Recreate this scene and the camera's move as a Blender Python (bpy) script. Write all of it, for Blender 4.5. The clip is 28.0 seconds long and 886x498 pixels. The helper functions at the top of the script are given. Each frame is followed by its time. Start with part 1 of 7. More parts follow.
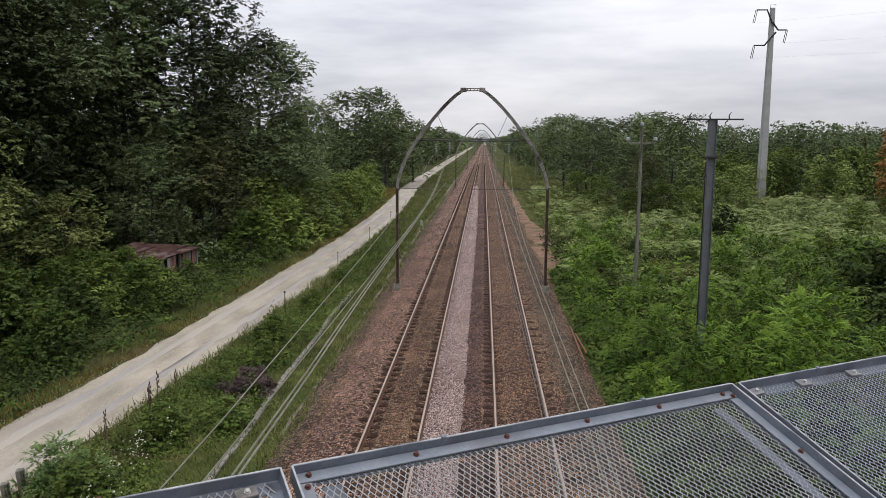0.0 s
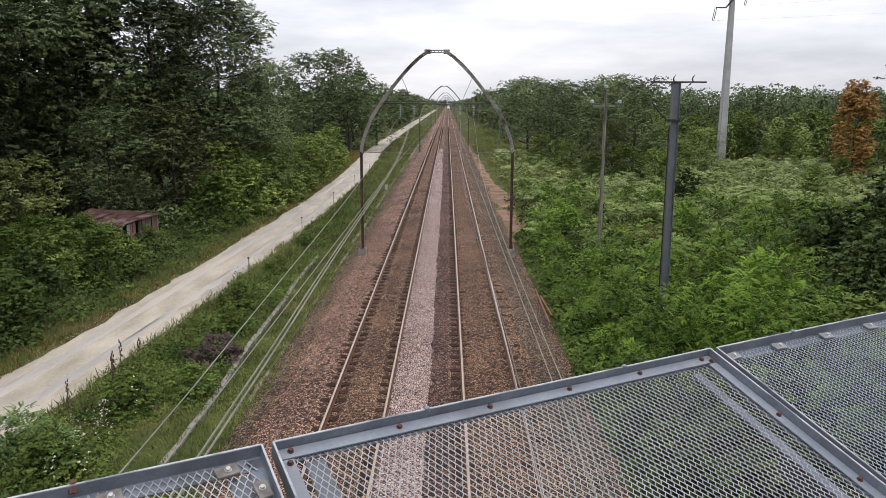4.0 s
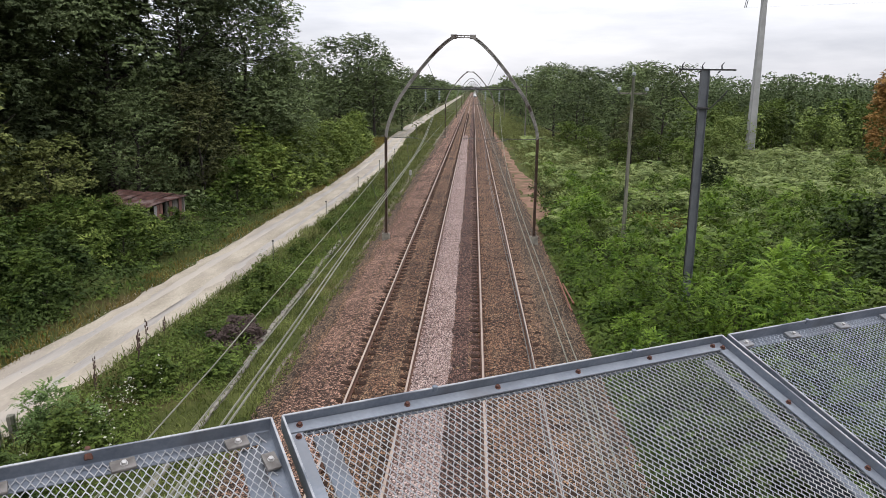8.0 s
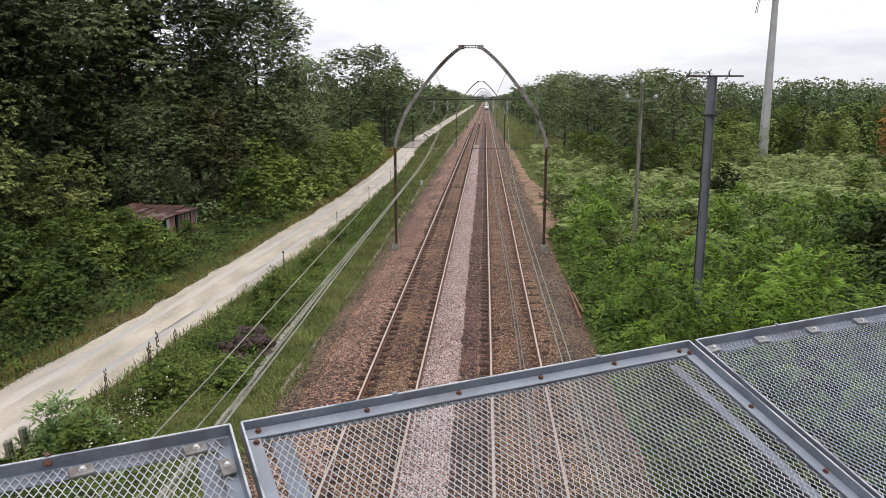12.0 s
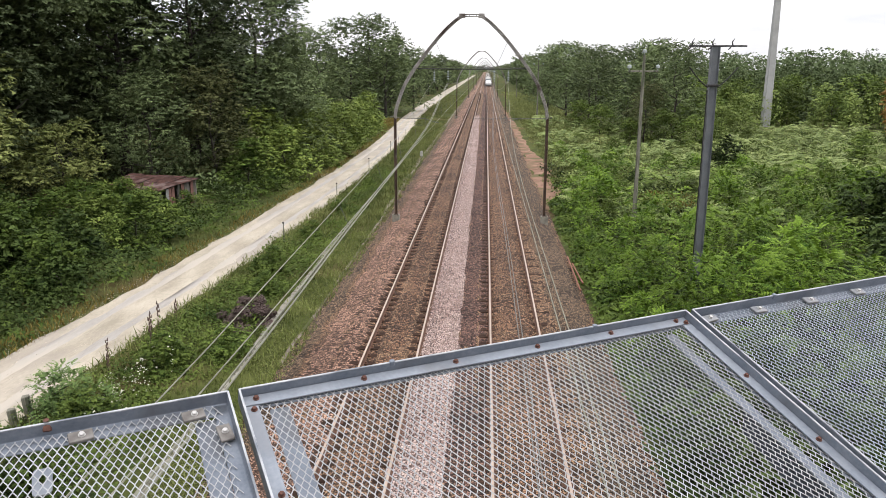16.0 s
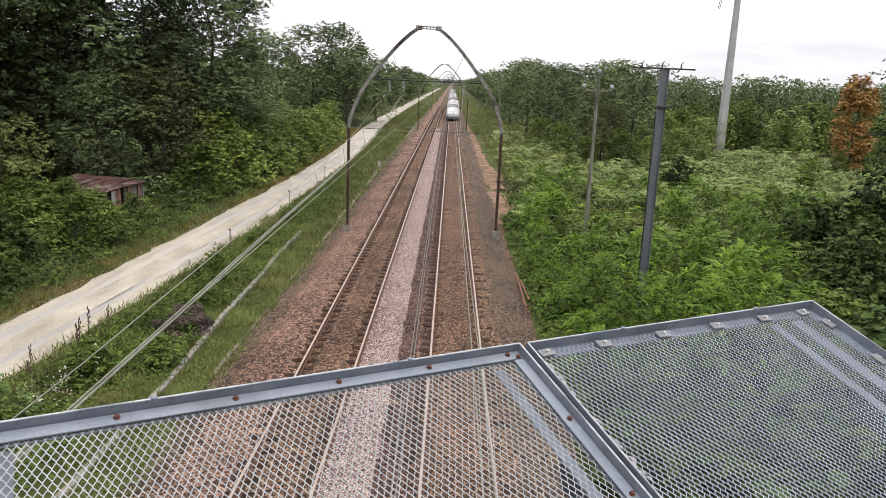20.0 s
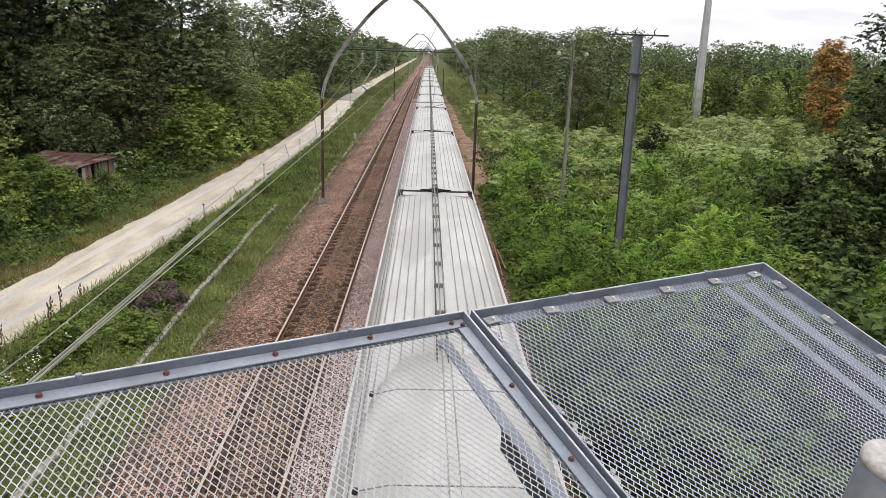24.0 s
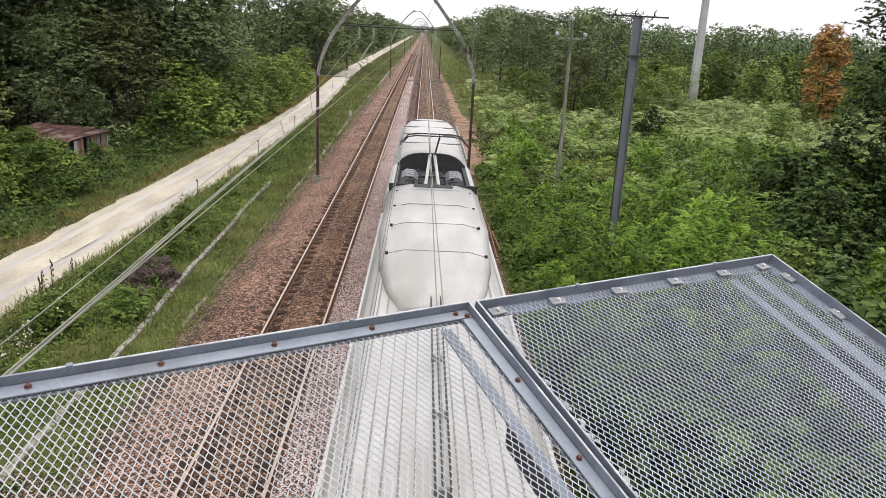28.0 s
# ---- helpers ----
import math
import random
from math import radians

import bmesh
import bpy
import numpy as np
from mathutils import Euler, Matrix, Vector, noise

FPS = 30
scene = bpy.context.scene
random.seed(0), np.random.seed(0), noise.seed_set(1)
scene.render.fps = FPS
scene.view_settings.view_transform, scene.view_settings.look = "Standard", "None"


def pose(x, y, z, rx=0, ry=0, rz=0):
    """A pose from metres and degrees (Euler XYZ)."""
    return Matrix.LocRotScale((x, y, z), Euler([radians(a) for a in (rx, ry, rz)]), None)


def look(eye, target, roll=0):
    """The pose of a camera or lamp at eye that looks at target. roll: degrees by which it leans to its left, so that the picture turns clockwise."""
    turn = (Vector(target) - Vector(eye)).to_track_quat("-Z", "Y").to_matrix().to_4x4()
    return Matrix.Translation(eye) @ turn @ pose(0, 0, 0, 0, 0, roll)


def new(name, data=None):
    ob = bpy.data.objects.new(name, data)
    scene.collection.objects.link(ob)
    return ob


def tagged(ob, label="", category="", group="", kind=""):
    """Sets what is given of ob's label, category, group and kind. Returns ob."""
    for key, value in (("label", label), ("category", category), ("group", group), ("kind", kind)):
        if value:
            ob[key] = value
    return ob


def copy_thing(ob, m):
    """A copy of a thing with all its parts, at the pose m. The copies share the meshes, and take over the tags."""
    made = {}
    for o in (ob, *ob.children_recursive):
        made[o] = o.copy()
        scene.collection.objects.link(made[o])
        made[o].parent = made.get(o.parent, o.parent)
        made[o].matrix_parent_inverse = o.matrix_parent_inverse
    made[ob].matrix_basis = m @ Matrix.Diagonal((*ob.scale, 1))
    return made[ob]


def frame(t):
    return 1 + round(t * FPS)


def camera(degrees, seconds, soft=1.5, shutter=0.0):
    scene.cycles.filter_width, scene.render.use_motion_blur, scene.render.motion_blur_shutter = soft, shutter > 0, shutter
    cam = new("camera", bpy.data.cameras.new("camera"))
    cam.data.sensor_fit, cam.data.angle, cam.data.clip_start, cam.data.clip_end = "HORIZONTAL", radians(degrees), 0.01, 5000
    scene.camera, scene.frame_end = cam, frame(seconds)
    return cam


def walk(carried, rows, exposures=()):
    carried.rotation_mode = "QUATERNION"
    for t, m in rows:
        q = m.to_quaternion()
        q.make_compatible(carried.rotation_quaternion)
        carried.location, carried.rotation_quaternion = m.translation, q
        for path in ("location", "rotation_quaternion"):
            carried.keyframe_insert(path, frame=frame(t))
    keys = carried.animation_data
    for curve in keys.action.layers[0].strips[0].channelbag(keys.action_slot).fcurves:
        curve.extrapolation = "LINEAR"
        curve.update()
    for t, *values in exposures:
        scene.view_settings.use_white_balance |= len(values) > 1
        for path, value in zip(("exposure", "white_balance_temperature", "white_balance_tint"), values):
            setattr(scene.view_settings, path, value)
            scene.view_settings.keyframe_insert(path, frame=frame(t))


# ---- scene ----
cam = camera(61.7, 28.0, 0.75)
EXPOSURES = [(0, -0.06, 6250, 14), (1, -0.16, 6250, 14), (2, -0.2, 6250, 14), (3, 0.25, 6250, 14), (6, 0.18, 6250, 14), (8, 0.3, 6250, 14), (9, 0.23, 6250, 14), (11, 0.46, 6250, 14), (13, 0.4, 6380, 13), (16, 0.69, 6420, 13), (18, 0.81, 6420, 13), (19.5, 0.72, 6420, 13), (20, 0.59, 6420, 13), (21, 0.22, 6420, 13), (22, 0.46, 6420, 13), (25, 0.63, 6420, 13), (28, 0.72, 6420, 13)]
PATH = [
    (0, (0.613, -0.131, 7.910), (0.080, 9.747, 6.449), 0.24),
    (0.5, (0.611, -0.136, 7.911), (0.094, 9.759, 6.566), -0.38),
    (1, (0.613, -0.123, 7.916), (0.143, 9.762, 6.475), 0.17),
    (1.5, (0.618, -0.118, 7.898), (0.341, 9.787, 6.549), 0.56),
    (2, (0.643, -0.067, 7.907), (1.201, 9.743, 6.048), -2.95),
    (2.5, (0.621, -0.035, 7.909), (1.535, 9.652, 5.603), -2.26),
    (3, (0.574, -0.055, 7.903), (1.131, 9.642, 5.521), 0.97),
    (3.5, (0.553, -0.065, 7.912), (0.573, 9.721, 5.854), 0.42),
    (5.5, (0.570, -0.082, 7.917), (0.428, 9.744, 6.065), -0.05),
    (6, (0.571, -0.090, 7.913), (0.131, 9.716, 6.002), 0.07),
    (6.5, (0.562, -0.083, 7.908), (0.005, 9.721, 6.016), 0.21),
    (7, (0.564, -0.081, 7.906), (-0.009, 9.683, 5.825), -0.16),
    (7.5, (0.573, -0.079, 7.908), (0.162, 9.691, 5.814), 0.31),
    (8, (0.599, -0.092, 7.903), (0.232, 9.674, 5.780), 0.80),
    (8.5, (0.648, -0.130, 7.911), (0.003, 9.679, 6.080), 0.65),
    (9, (0.725, -0.135, 7.920), (-0.056, 9.575, 5.661), 0.60),
    (9.5, (0.756, -0.132, 7.916), (0.206, 9.614, 5.747), 0.83),
    (10, (0.772, -0.140, 7.913), (0.073, 9.597, 5.746), 0.18),
    (10.5, (0.774, -0.141, 7.917), (0.118, 9.616, 5.825), -0.38),
    (11, (0.776, -0.137, 7.913), (0.170, 9.606, 5.747), -0.44),
    (11.5, (0.783, -0.135, 7.912), (0.185, 9.634, 5.861), -0.31),
    (12, (0.781, -0.131, 7.911), (0.233, 9.652, 5.914), -0.02),
    (12.5, (0.788, -0.133, 7.911), (0.293, 9.614, 5.731), 0.43),
    (13, (0.766, -0.135, 7.905), (0.173, 9.576, 5.591), 0.11),
    (13.5, (0.770, -0.135, 7.906), (0.144, 9.583, 5.630), -0.16),
    (15.5, (0.783, -0.121, 7.899), (0.146, 9.581, 5.560), -0.24),
    (16, (0.791, -0.128, 7.902), (0.245, 9.571, 5.528), 0.13),
    (16.5, (0.798, -0.132, 7.899), (0.330, 9.525, 5.345), 0.06),
    (17, (0.831, -0.127, 7.897), (0.160, 9.553, 5.478), -0.11),
    (17.5, (0.849, -0.100, 7.900), (0.367, 9.556, 5.345), 0.27),
    (18, (0.899, -0.030, 7.902), (0.477, 9.633, 5.363), -0.55),
    (18.5, (1.062, 0.027, 7.889), (0.364, 9.655, 5.279), 1.20),
    (19, (1.158, 0.069, 7.892), (0.897, 9.712, 5.255), 0.75),
    (19.5, (1.226, 0.124, 7.904), (1.158, 9.846, 5.563), 0.98),
    (20, (1.314, 0.166, 7.887), (1.293, 9.919, 5.681), 2.55),
    (20.5, (1.349, 0.200, 7.877), (1.263, 10.014, 5.962), 1.52),
    (21, (1.358, 0.198, 7.880), (1.237, 9.953, 5.683), -0.46),
    (21.5, (1.381, 0.197, 7.881), (1.120, 9.944, 5.663), -0.65),
    (22, (1.392, 0.195, 7.873), (1.299, 9.923, 5.560), -0.50),
    (22.5, (1.400, 0.190, 7.873), (1.278, 9.877, 5.393), -0.51),
    (24.5, (1.464, 0.224, 7.864), (1.803, 9.871, 5.252), 2.32),
    (25, (1.470, 0.234, 7.862), (1.857, 9.849, 5.141), 1.97),
    (25.5, (1.478, 0.243, 7.861), (1.848, 9.832, 5.047), 1.42),
    (26, (1.474, 0.236, 7.862), (1.699, 9.843, 5.094), 1.94),
    (26.5, (1.459, 0.247, 7.866), (1.528, 9.832, 5.013), 1.79),
    (27, (1.438, 0.303, 7.877), (1.443, 9.923, 5.147), 2.17),
    (27.5, (1.433, 0.316, 7.875), (1.755, 9.931, 5.148), 2.43),
    (28, (1.413, 0.305, 7.873), (1.775, 9.889, 5.041), 2.97),
]
walk(cam, [(t, look(eye, target, roll)) for t, eye, target, roll in PATH], EXPOSURES)

# ---------------------------------------------------------------- light
world = bpy.data.worlds.new("overcast_sky")
scene.world = world
world.use_nodes = True
wn, wl = world.node_tree.nodes, world.node_tree.links
wn.clear()
w_out = wn.new("ShaderNodeOutputWorld")
w_bg = wn.new("ShaderNodeBackground")
w_sky = wn.new("ShaderNodeTexSky")
w_sky.sky_type = "NISHITA"
w_sky.sun_disc = False
w_sky.sun_elevation, w_sky.sun_rotation = radians(52), radians(150)
w_sky.air_density, w_sky.dust_density = 1.0, 2.0
w_tc = wn.new("ShaderNodeTexCoord")
w_map = wn.new("ShaderNodeMapping")
w_map.inputs["Scale"].default_value = (1.0, 1.0, 5.0)
w_map.inputs["Rotation"].default_value = (0.05, 0.1, 0.4)
w_noise = wn.new("ShaderNodeTexNoise")
w_noise.inputs["Scale"].default_value = 2.3
w_noise.inputs["Detail"].default_value = 7.0
w_noise.inputs["Roughness"].default_value = 0.55
w_ramp = wn.new("ShaderNodeValToRGB")
w_ramp.color_ramp.elements[0].position, w_ramp.color_ramp.elements[0].color = 0.34, (5.6, 5.7, 5.95, 1)
w_ramp.color_ramp.elements[1].position, w_ramp.color_ramp.elements[1].color = 0.62, (9.4, 9.3, 9.15, 1)
w_mix = wn.new("ShaderNodeMix")
w_mix.data_type = "RGBA"
w_mix.inputs["Factor"].default_value = 0.88
wl.new(w_tc.outputs["Generated"], w_map.inputs["Vector"])
wl.new(w_map.outputs["Vector"], w_noise.inputs["Vector"])
wl.new(w_noise.outputs["Fac"], w_ramp.inputs["Fac"])
wl.new(w_sky.outputs["Color"], w_mix.inputs["A"])
wl.new(w_ramp.outputs["Color"], w_mix.inputs["B"])
w_sep = wn.new("ShaderNodeSeparateXYZ")
w_rise = wn.new("ShaderNodeValToRGB")      # overcast skies grow brighter from the horizon to the zenith
w_rise.color_ramp.elements[0].position, w_rise.color_ramp.elements[0].color = 0.02, (0.36, 0.36, 0.36, 1)
w_rise.color_ramp.elements[1].position, w_rise.color_ramp.elements[1].color = 1.0, (1.0, 1.0, 1.0, 1)
w_rise.color_ramp.elements.new(0.2).color = (0.47, 0.47, 0.47, 1)
w_dome = wn.new("ShaderNodeMix")
w_dome.data_type, w_dome.blend_type = "RGBA", "MULTIPLY"
w_dome.inputs["Factor"].default_value = 1.0
wl.new(w_tc.outputs["Generated"], w_sep.inputs["Vector"])
wl.new(w_sep.outputs["Z"], w_rise.inputs["Fac"])
wl.new(w_mix.outputs["Result"], w_dome.inputs["A"])
wl.new(w_rise.outputs["Color"], w_dome.inputs["B"])
wl.new(w_dome.outputs["Result"], w_bg.inputs["Color"])
w_bg.inputs["Strength"].default_value = 0.27
wl.new(w_bg.outputs["Background"], w_out.inputs["Surface"])

sun = new("sun", bpy.data.lights.new("sun", "SUN"))
sun.data.energy, sun.data.angle, sun.data.color = 0.9, radians(25), (1.0, 0.96, 0.9)
sun.matrix_world = look((0, 0, 60), (-14, 22, 0))


# ---------------------------------------------------------------- mesh tools
class Shape:
    """Collects vertices and faces of one mesh."""

    def __init__(self):
        self.v, self.f, self.n = [], [], 0

    def add(self, verts, faces):
        self.v.extend(tuple(map(float, p)) for p in verts)
        self.f.extend(tuple(i + self.n for i in face) for face in faces)
        self.n += len(verts)
        return self

    def box(self, lo, hi, m=None, bevel=0.0):
        b = min(bevel, 0.45 * min(h - l for l, h in zip(lo, hi)))
        if b <= 0:
            vs = [(x, y, z) for x in (lo[0], hi[0]) for y in (lo[1], hi[1]) for z in (lo[2], hi[2])]
            fs = [(0, 1, 3, 2), (4, 6, 7, 5), (0, 4, 5, 1), (2, 3, 7, 6), (0, 2, 6, 4), (1, 5, 7, 3)]
        else:
            def ring(z, d):
                x0, x1, y0, y1 = lo[0] + d, hi[0] - d, lo[1] + d, hi[1] - d
                return [(x0 + b - d, y0, z), (x1 - b + d, y0, z), (x1, y0 + b - d, z), (x1, y1 - b + d, z),
                        (x1 - b + d, y1, z), (x0 + b - d, y1, z), (x0, y1 - b + d, z), (x0, y0 + b - d, z)]
            rings = [ring(lo[2], b * 0.5), ring(lo[2] + b, 0), ring(hi[2] - b, 0), ring(hi[2], b * 0.5)]
            vs = [p for r in rings for p in r]
            fs = [tuple(range(7, -1, -1)), tuple(range(24, 32))]
            for k in range(3):
                for i in range(8):
                    j = (i + 1) % 8
                    fs.append((8 * k + i, 8 * k + j, 8 * k + 8 + j, 8 * k + 8 + i))
        if m is not None:
            vs = [m @ Vector(p) for p in vs]
        return self.add(vs, fs)

    def tube(self, pts, radii, sides=8, caps=True):
        pts = [Vector(p) for p in pts]
        if not isinstance(radii, (list, tuple)):
            radii = [radii] * len(pts)
        vs, fs = [], []
        for i, p in enumerate(pts):
            d = (pts[min(i + 1, len(pts) - 1)] - pts[max(i - 1, 0)]).normalized()
            a = d.cross(Vector((0, 0, 1)) if abs(d.z) < 0.95 else Vector((0, 1, 0))).normalized()
            b = a.cross(d)
            for k in range(sides):
                t = 2 * math.pi * k / sides
                vs.append(p + radii[i] * (math.cos(t) * a + math.sin(t) * b))
        for i in range(len(pts) - 1):
            for k in range(sides):
                j = (k + 1) % sides
                fs.append((i * sides + k, i * sides + j, (i + 1) * sides + j, (i + 1) * sides + k))
        if caps:
            fs += [tuple(range(sides - 1, -1, -1)), tuple(range((len(pts) - 1) * sides, len(pts) * sides))]
        return self.add(vs, fs)

    def prism(self, profile, a, b, m=None):
        """A profile of (x, z) drawn along y from a to b."""
        n = len(profile)
        vs = [(x, a, z) for x, z in profile] + [(x, b, z) for x, z in profile]
        fs = [(i, (i + 1) % n, n + (i + 1) % n, n + i) for i in range(n)]
        fs += [tuple(range(n - 1, -1, -1)), tuple(range(n, 2 * n))]
        if m is not None:
            vs = [m @ Vector(p) for p in vs]
        return self.add(vs, fs)

    def loft(self, rings, caps=True):
        n = len(rings[0])
        vs = [p for r in rings for p in r]
        fs = [(k * n + i, k * n + (i + 1) % n, (k + 1) * n + (i + 1) % n, (k + 1) * n + i)
              for k in range(len(rings) - 1) for i in range(n)]
        if caps:
            fs += [tuple(range(n - 1, -1, -1)), tuple(range((len(rings) - 1) * n, len(rings) * n))]
        return self.add(vs, fs)

    def mesh(self, name, material, smooth=False):
        me = bpy.data.meshes.new(name)
        me.from_pydata(self.v, [], self.f)
        me.materials.append(material)
        if smooth:
            me.polygons.foreach_set("use_smooth", [True] * len(me.polygons))
        me.validate()
        me.update()
        return me


def cards(name, blades, material):
    """One mesh of many loose faces, an array of shape (n, corners, 3)."""
    blades = np.asarray(blades, dtype=np.float32)
    n, k = blades.shape[:2]
    me = bpy.data.meshes.new(name)
    me.vertices.add(k * n)
    me.loops.add(k * n)
    me.polygons.add(n)
    me.vertices.foreach_set("co", blades.ravel())
    me.loops.foreach_set("vertex_index", np.arange(k * n, dtype=np.int32))
    me.polygons.foreach_set("loop_start", np.arange(0, k * n, k, dtype=np.int32))
    me.materials.append(material)
    me.update()
    me.validate()
    return me


def thing(name, label, category, group="", kind="", at=None):
    ob = tagged(new(name), label, category, group, kind)
    ob.empty_display_size = 0.2
    if at is not None:
        ob.matrix_basis = at
    return ob


def part(name, shape, material, parent, label="", smooth=False, at=None):
    me = shape.mesh(name, material, smooth) if isinstance(shape, Shape) else shape
    ob = new(name, me)
    ob.parent = parent
    if at is not None:
        ob.matrix_basis = at
    return tagged(ob, label) if label else ob


def solid(name, shape, material, label, category, group="", kind="", smooth=False):
    me = shape.mesh(name, material, smooth) if isinstance(shape, Shape) else shape
    return tagged(new(name, me), label, category, group, kind)


# ---------------------------------------------------------------- materials
TONE = 0.54          # share of the colours below that goes into every surface


def toned(c):
    return (TONE * c[0], TONE * c[1], TONE * c[2], 1)


def material(name, low, high, scale=6.0, rough=0.7, metal=0.0, bump=0.15, detail=6.0, fine=40.0, stain=None,
             stain_at=0.62, vary=0.0, island=False, stretch=(1, 1, 1), bump_at=None, through_light=0.0, spec=0.4):
    m = bpy.data.materials.new(name)
    m.use_nodes = True
    nt, ln = m.node_tree.nodes, m.node_tree.links
    bs = nt["Principled BSDF"]
    tc, mp = nt.new("ShaderNodeTexCoord"), nt.new("ShaderNodeMapping")
    mp.inputs["Scale"].default_value = stretch
    ln.new(tc.outputs["Object"], mp.inputs["Vector"])
    n1, n2 = nt.new("ShaderNodeTexNoise"), nt.new("ShaderNodeTexNoise")
    n1.inputs["Scale"].default_value, n1.inputs["Detail"].default_value = scale, detail
    n2.inputs["Scale"].default_value, n2.inputs["Detail"].default_value = fine, 4.0
    for n in (n1, n2):
        ln.new(mp.outputs["Vector"], n.inputs["Vector"])
    mix = nt.new("ShaderNodeMath")
    mix.operation = "MULTIPLY_ADD"
    mix.inputs[1].default_value, mix.inputs[2].default_value = 0.55, -0.275
    ln.new(n2.outputs["Fac"], mix.inputs[0])
    add = nt.new("ShaderNodeMath")
    add.operation = "ADD"
    ln.new(n1.outputs["Fac"], add.inputs[0])
    ln.new(mix.outputs[0], add.inputs[1])
    ramp = nt.new("ShaderNodeValToRGB")
    ramp.color_ramp.elements[0].position, ramp.color_ramp.elements[0].color = 0.3, toned(low)
    ramp.color_ramp.elements[1].position, ramp.color_ramp.elements[1].color = 0.7, toned(high)
    ln.new(add.outputs[0], ramp.inputs["Fac"])
    colour = ramp.outputs["Color"]
    if stain:
        n3 = nt.new("ShaderNodeTexNoise")
        n3.inputs["Scale"].default_value, n3.inputs["Detail"].default_value = scale * 0.37, 8.0
        ln.new(mp.outputs["Vector"], n3.inputs["Vector"])
        sr = nt.new("ShaderNodeValToRGB")
        sr.color_ramp.elements[0].position, sr.color_ramp.elements[1].position = stain_at - 0.06, stain_at + 0.06
        ln.new(n3.outputs["Fac"], sr.inputs["Fac"])
        mx = nt.new("ShaderNodeMix")
        mx.data_type = "RGBA"
        mx.inputs["B"].default_value = toned(stain)
        ln.new(sr.outputs["Color"], mx.inputs["Factor"])
        ln.new(colour, mx.inputs["A"])
        colour = mx.outputs["Result"]
    if vary:
        src = nt.new("ShaderNodeNewGeometry").outputs["Random Per Island"] if island else nt.new("ShaderNodeObjectInfo").outputs["Random"]
        mr = nt.new("ShaderNodeMapRange")
        mr.inputs["To Min"].default_value, mr.inputs["To Max"].default_value = 1 - vary, 1 + vary
        ln.new(src, mr.inputs["Value"])
        hv = nt.new("ShaderNodeHueSaturation")
        ln.new(mr.outputs["Result"], hv.inputs["Value"])
        ln.new(colour, hv.inputs["Color"])
        colour = hv.outputs["Color"]
    ln.new(colour, bs.inputs["Base Color"])
    bs.inputs["Roughness"].default_value = rough
    bs.inputs["Metallic"].default_value = metal
    bs.inputs["Specular IOR Level"].default_value = spec
    if bump:
        bp = nt.new("ShaderNodeBump")
        bp.inputs["Strength"].default_value = bump
        bp.inputs["Distance"].default_value = bump_at or 0.01
        ln.new(add.outputs[0], bp.inputs["Height"])
        ln.new(bp.outputs["Normal"], bs.inputs["Normal"])
    if through_light:
        tr = nt.new("ShaderNodeBsdfTranslucent")
        ln.new(colour, tr.inputs["Color"])
        ms = nt.new("ShaderNodeMixShader")
        ms.inputs["Fac"].default_value = through_light
        ln.new(bs.outputs["BSDF"], ms.inputs[1])
        ln.new(tr.outputs["BSDF"], ms.inputs[2])
        ln.new(ms.outputs["Shader"], nt["Material Output"].inputs["Surface"])
    return m


def foliage(name, low, high, vary=0.35):
    """Leaves: hue and lightness differ from leaf to leaf and from plant to plant."""
    m = bpy.data.materials.new(name)
    m.use_nodes = True
    nt, ln = m.node_tree.nodes, m.node_tree.links
    bs = nt["Principled BSDF"]
    geo, info = nt.new("ShaderNodeNewGeometry"), nt.new("ShaderNodeObjectInfo")
    tc, n1 = nt.new("ShaderNodeTexCoord"), nt.new("ShaderNodeTexNoise")
    n1.inputs["Scale"].default_value, n1.inputs["Detail"].default_value = 0.7, 4.0
    ln.new(tc.outputs["Object"], n1.inputs["Vector"])
    a = nt.new("ShaderNodeMath")
    a.operation = "MULTIPLY_ADD"
    a.inputs[1].default_value, a.inputs[2].default_value = 0.24, -0.12
    ln.new(geo.outputs["Random Per Island"], a.inputs[0])
    b = nt.new("ShaderNodeMath")
    b.operation = "ADD"
    ln.new(a.outputs[0], b.inputs[0])
    ln.new(n1.outputs["Fac"], b.inputs[1])
    ramp = nt.new("ShaderNodeValToRGB")
    ramp.color_ramp.elements[0].position, ramp.color_ramp.elements[0].color = 0.25, toned(low)
    ramp.color_ramp.elements[1].position, ramp.color_ramp.elements[1].color = 0.78, toned(high)
    ln.new(b.outputs[0], ramp.inputs["Fac"])
    mr = nt.new("ShaderNodeMapRange")
    mr.inputs["To Min"].default_value, mr.inputs["To Max"].default_value = 1 - vary, 1 + vary
    ln.new(info.outputs["Random"], mr.inputs["Value"])
    hv = nt.new("ShaderNodeHueSaturation")
    hv.inputs["Saturation"].default_value = 1.18
    ln.new(mr.outputs["Result"], hv.inputs["Value"])
    ln.new(ramp.outputs["Color"], hv.inputs["Color"])
    ln.new(hv.outputs["Color"], bs.inputs["Base Color"])
    bs.inputs["Roughness"].default_value = 0.6
    bs.inputs["Specular IOR Level"].default_value = 0.06
    tr = nt.new("ShaderNodeBsdfTranslucent")
    ln.new(hv.outputs["Color"], tr.inputs["Color"])
    ms = nt.new("ShaderNodeMixShader")
    ms.inputs["Fac"].default_value = 0.15
    ln.new(bs.outputs["BSDF"], ms.inputs[1])
    ln.new(tr.outputs["BSDF"], ms.inputs[2])
    ln.new(ms.outputs["Shader"], nt["Material Output"].inputs["Surface"])
    return m


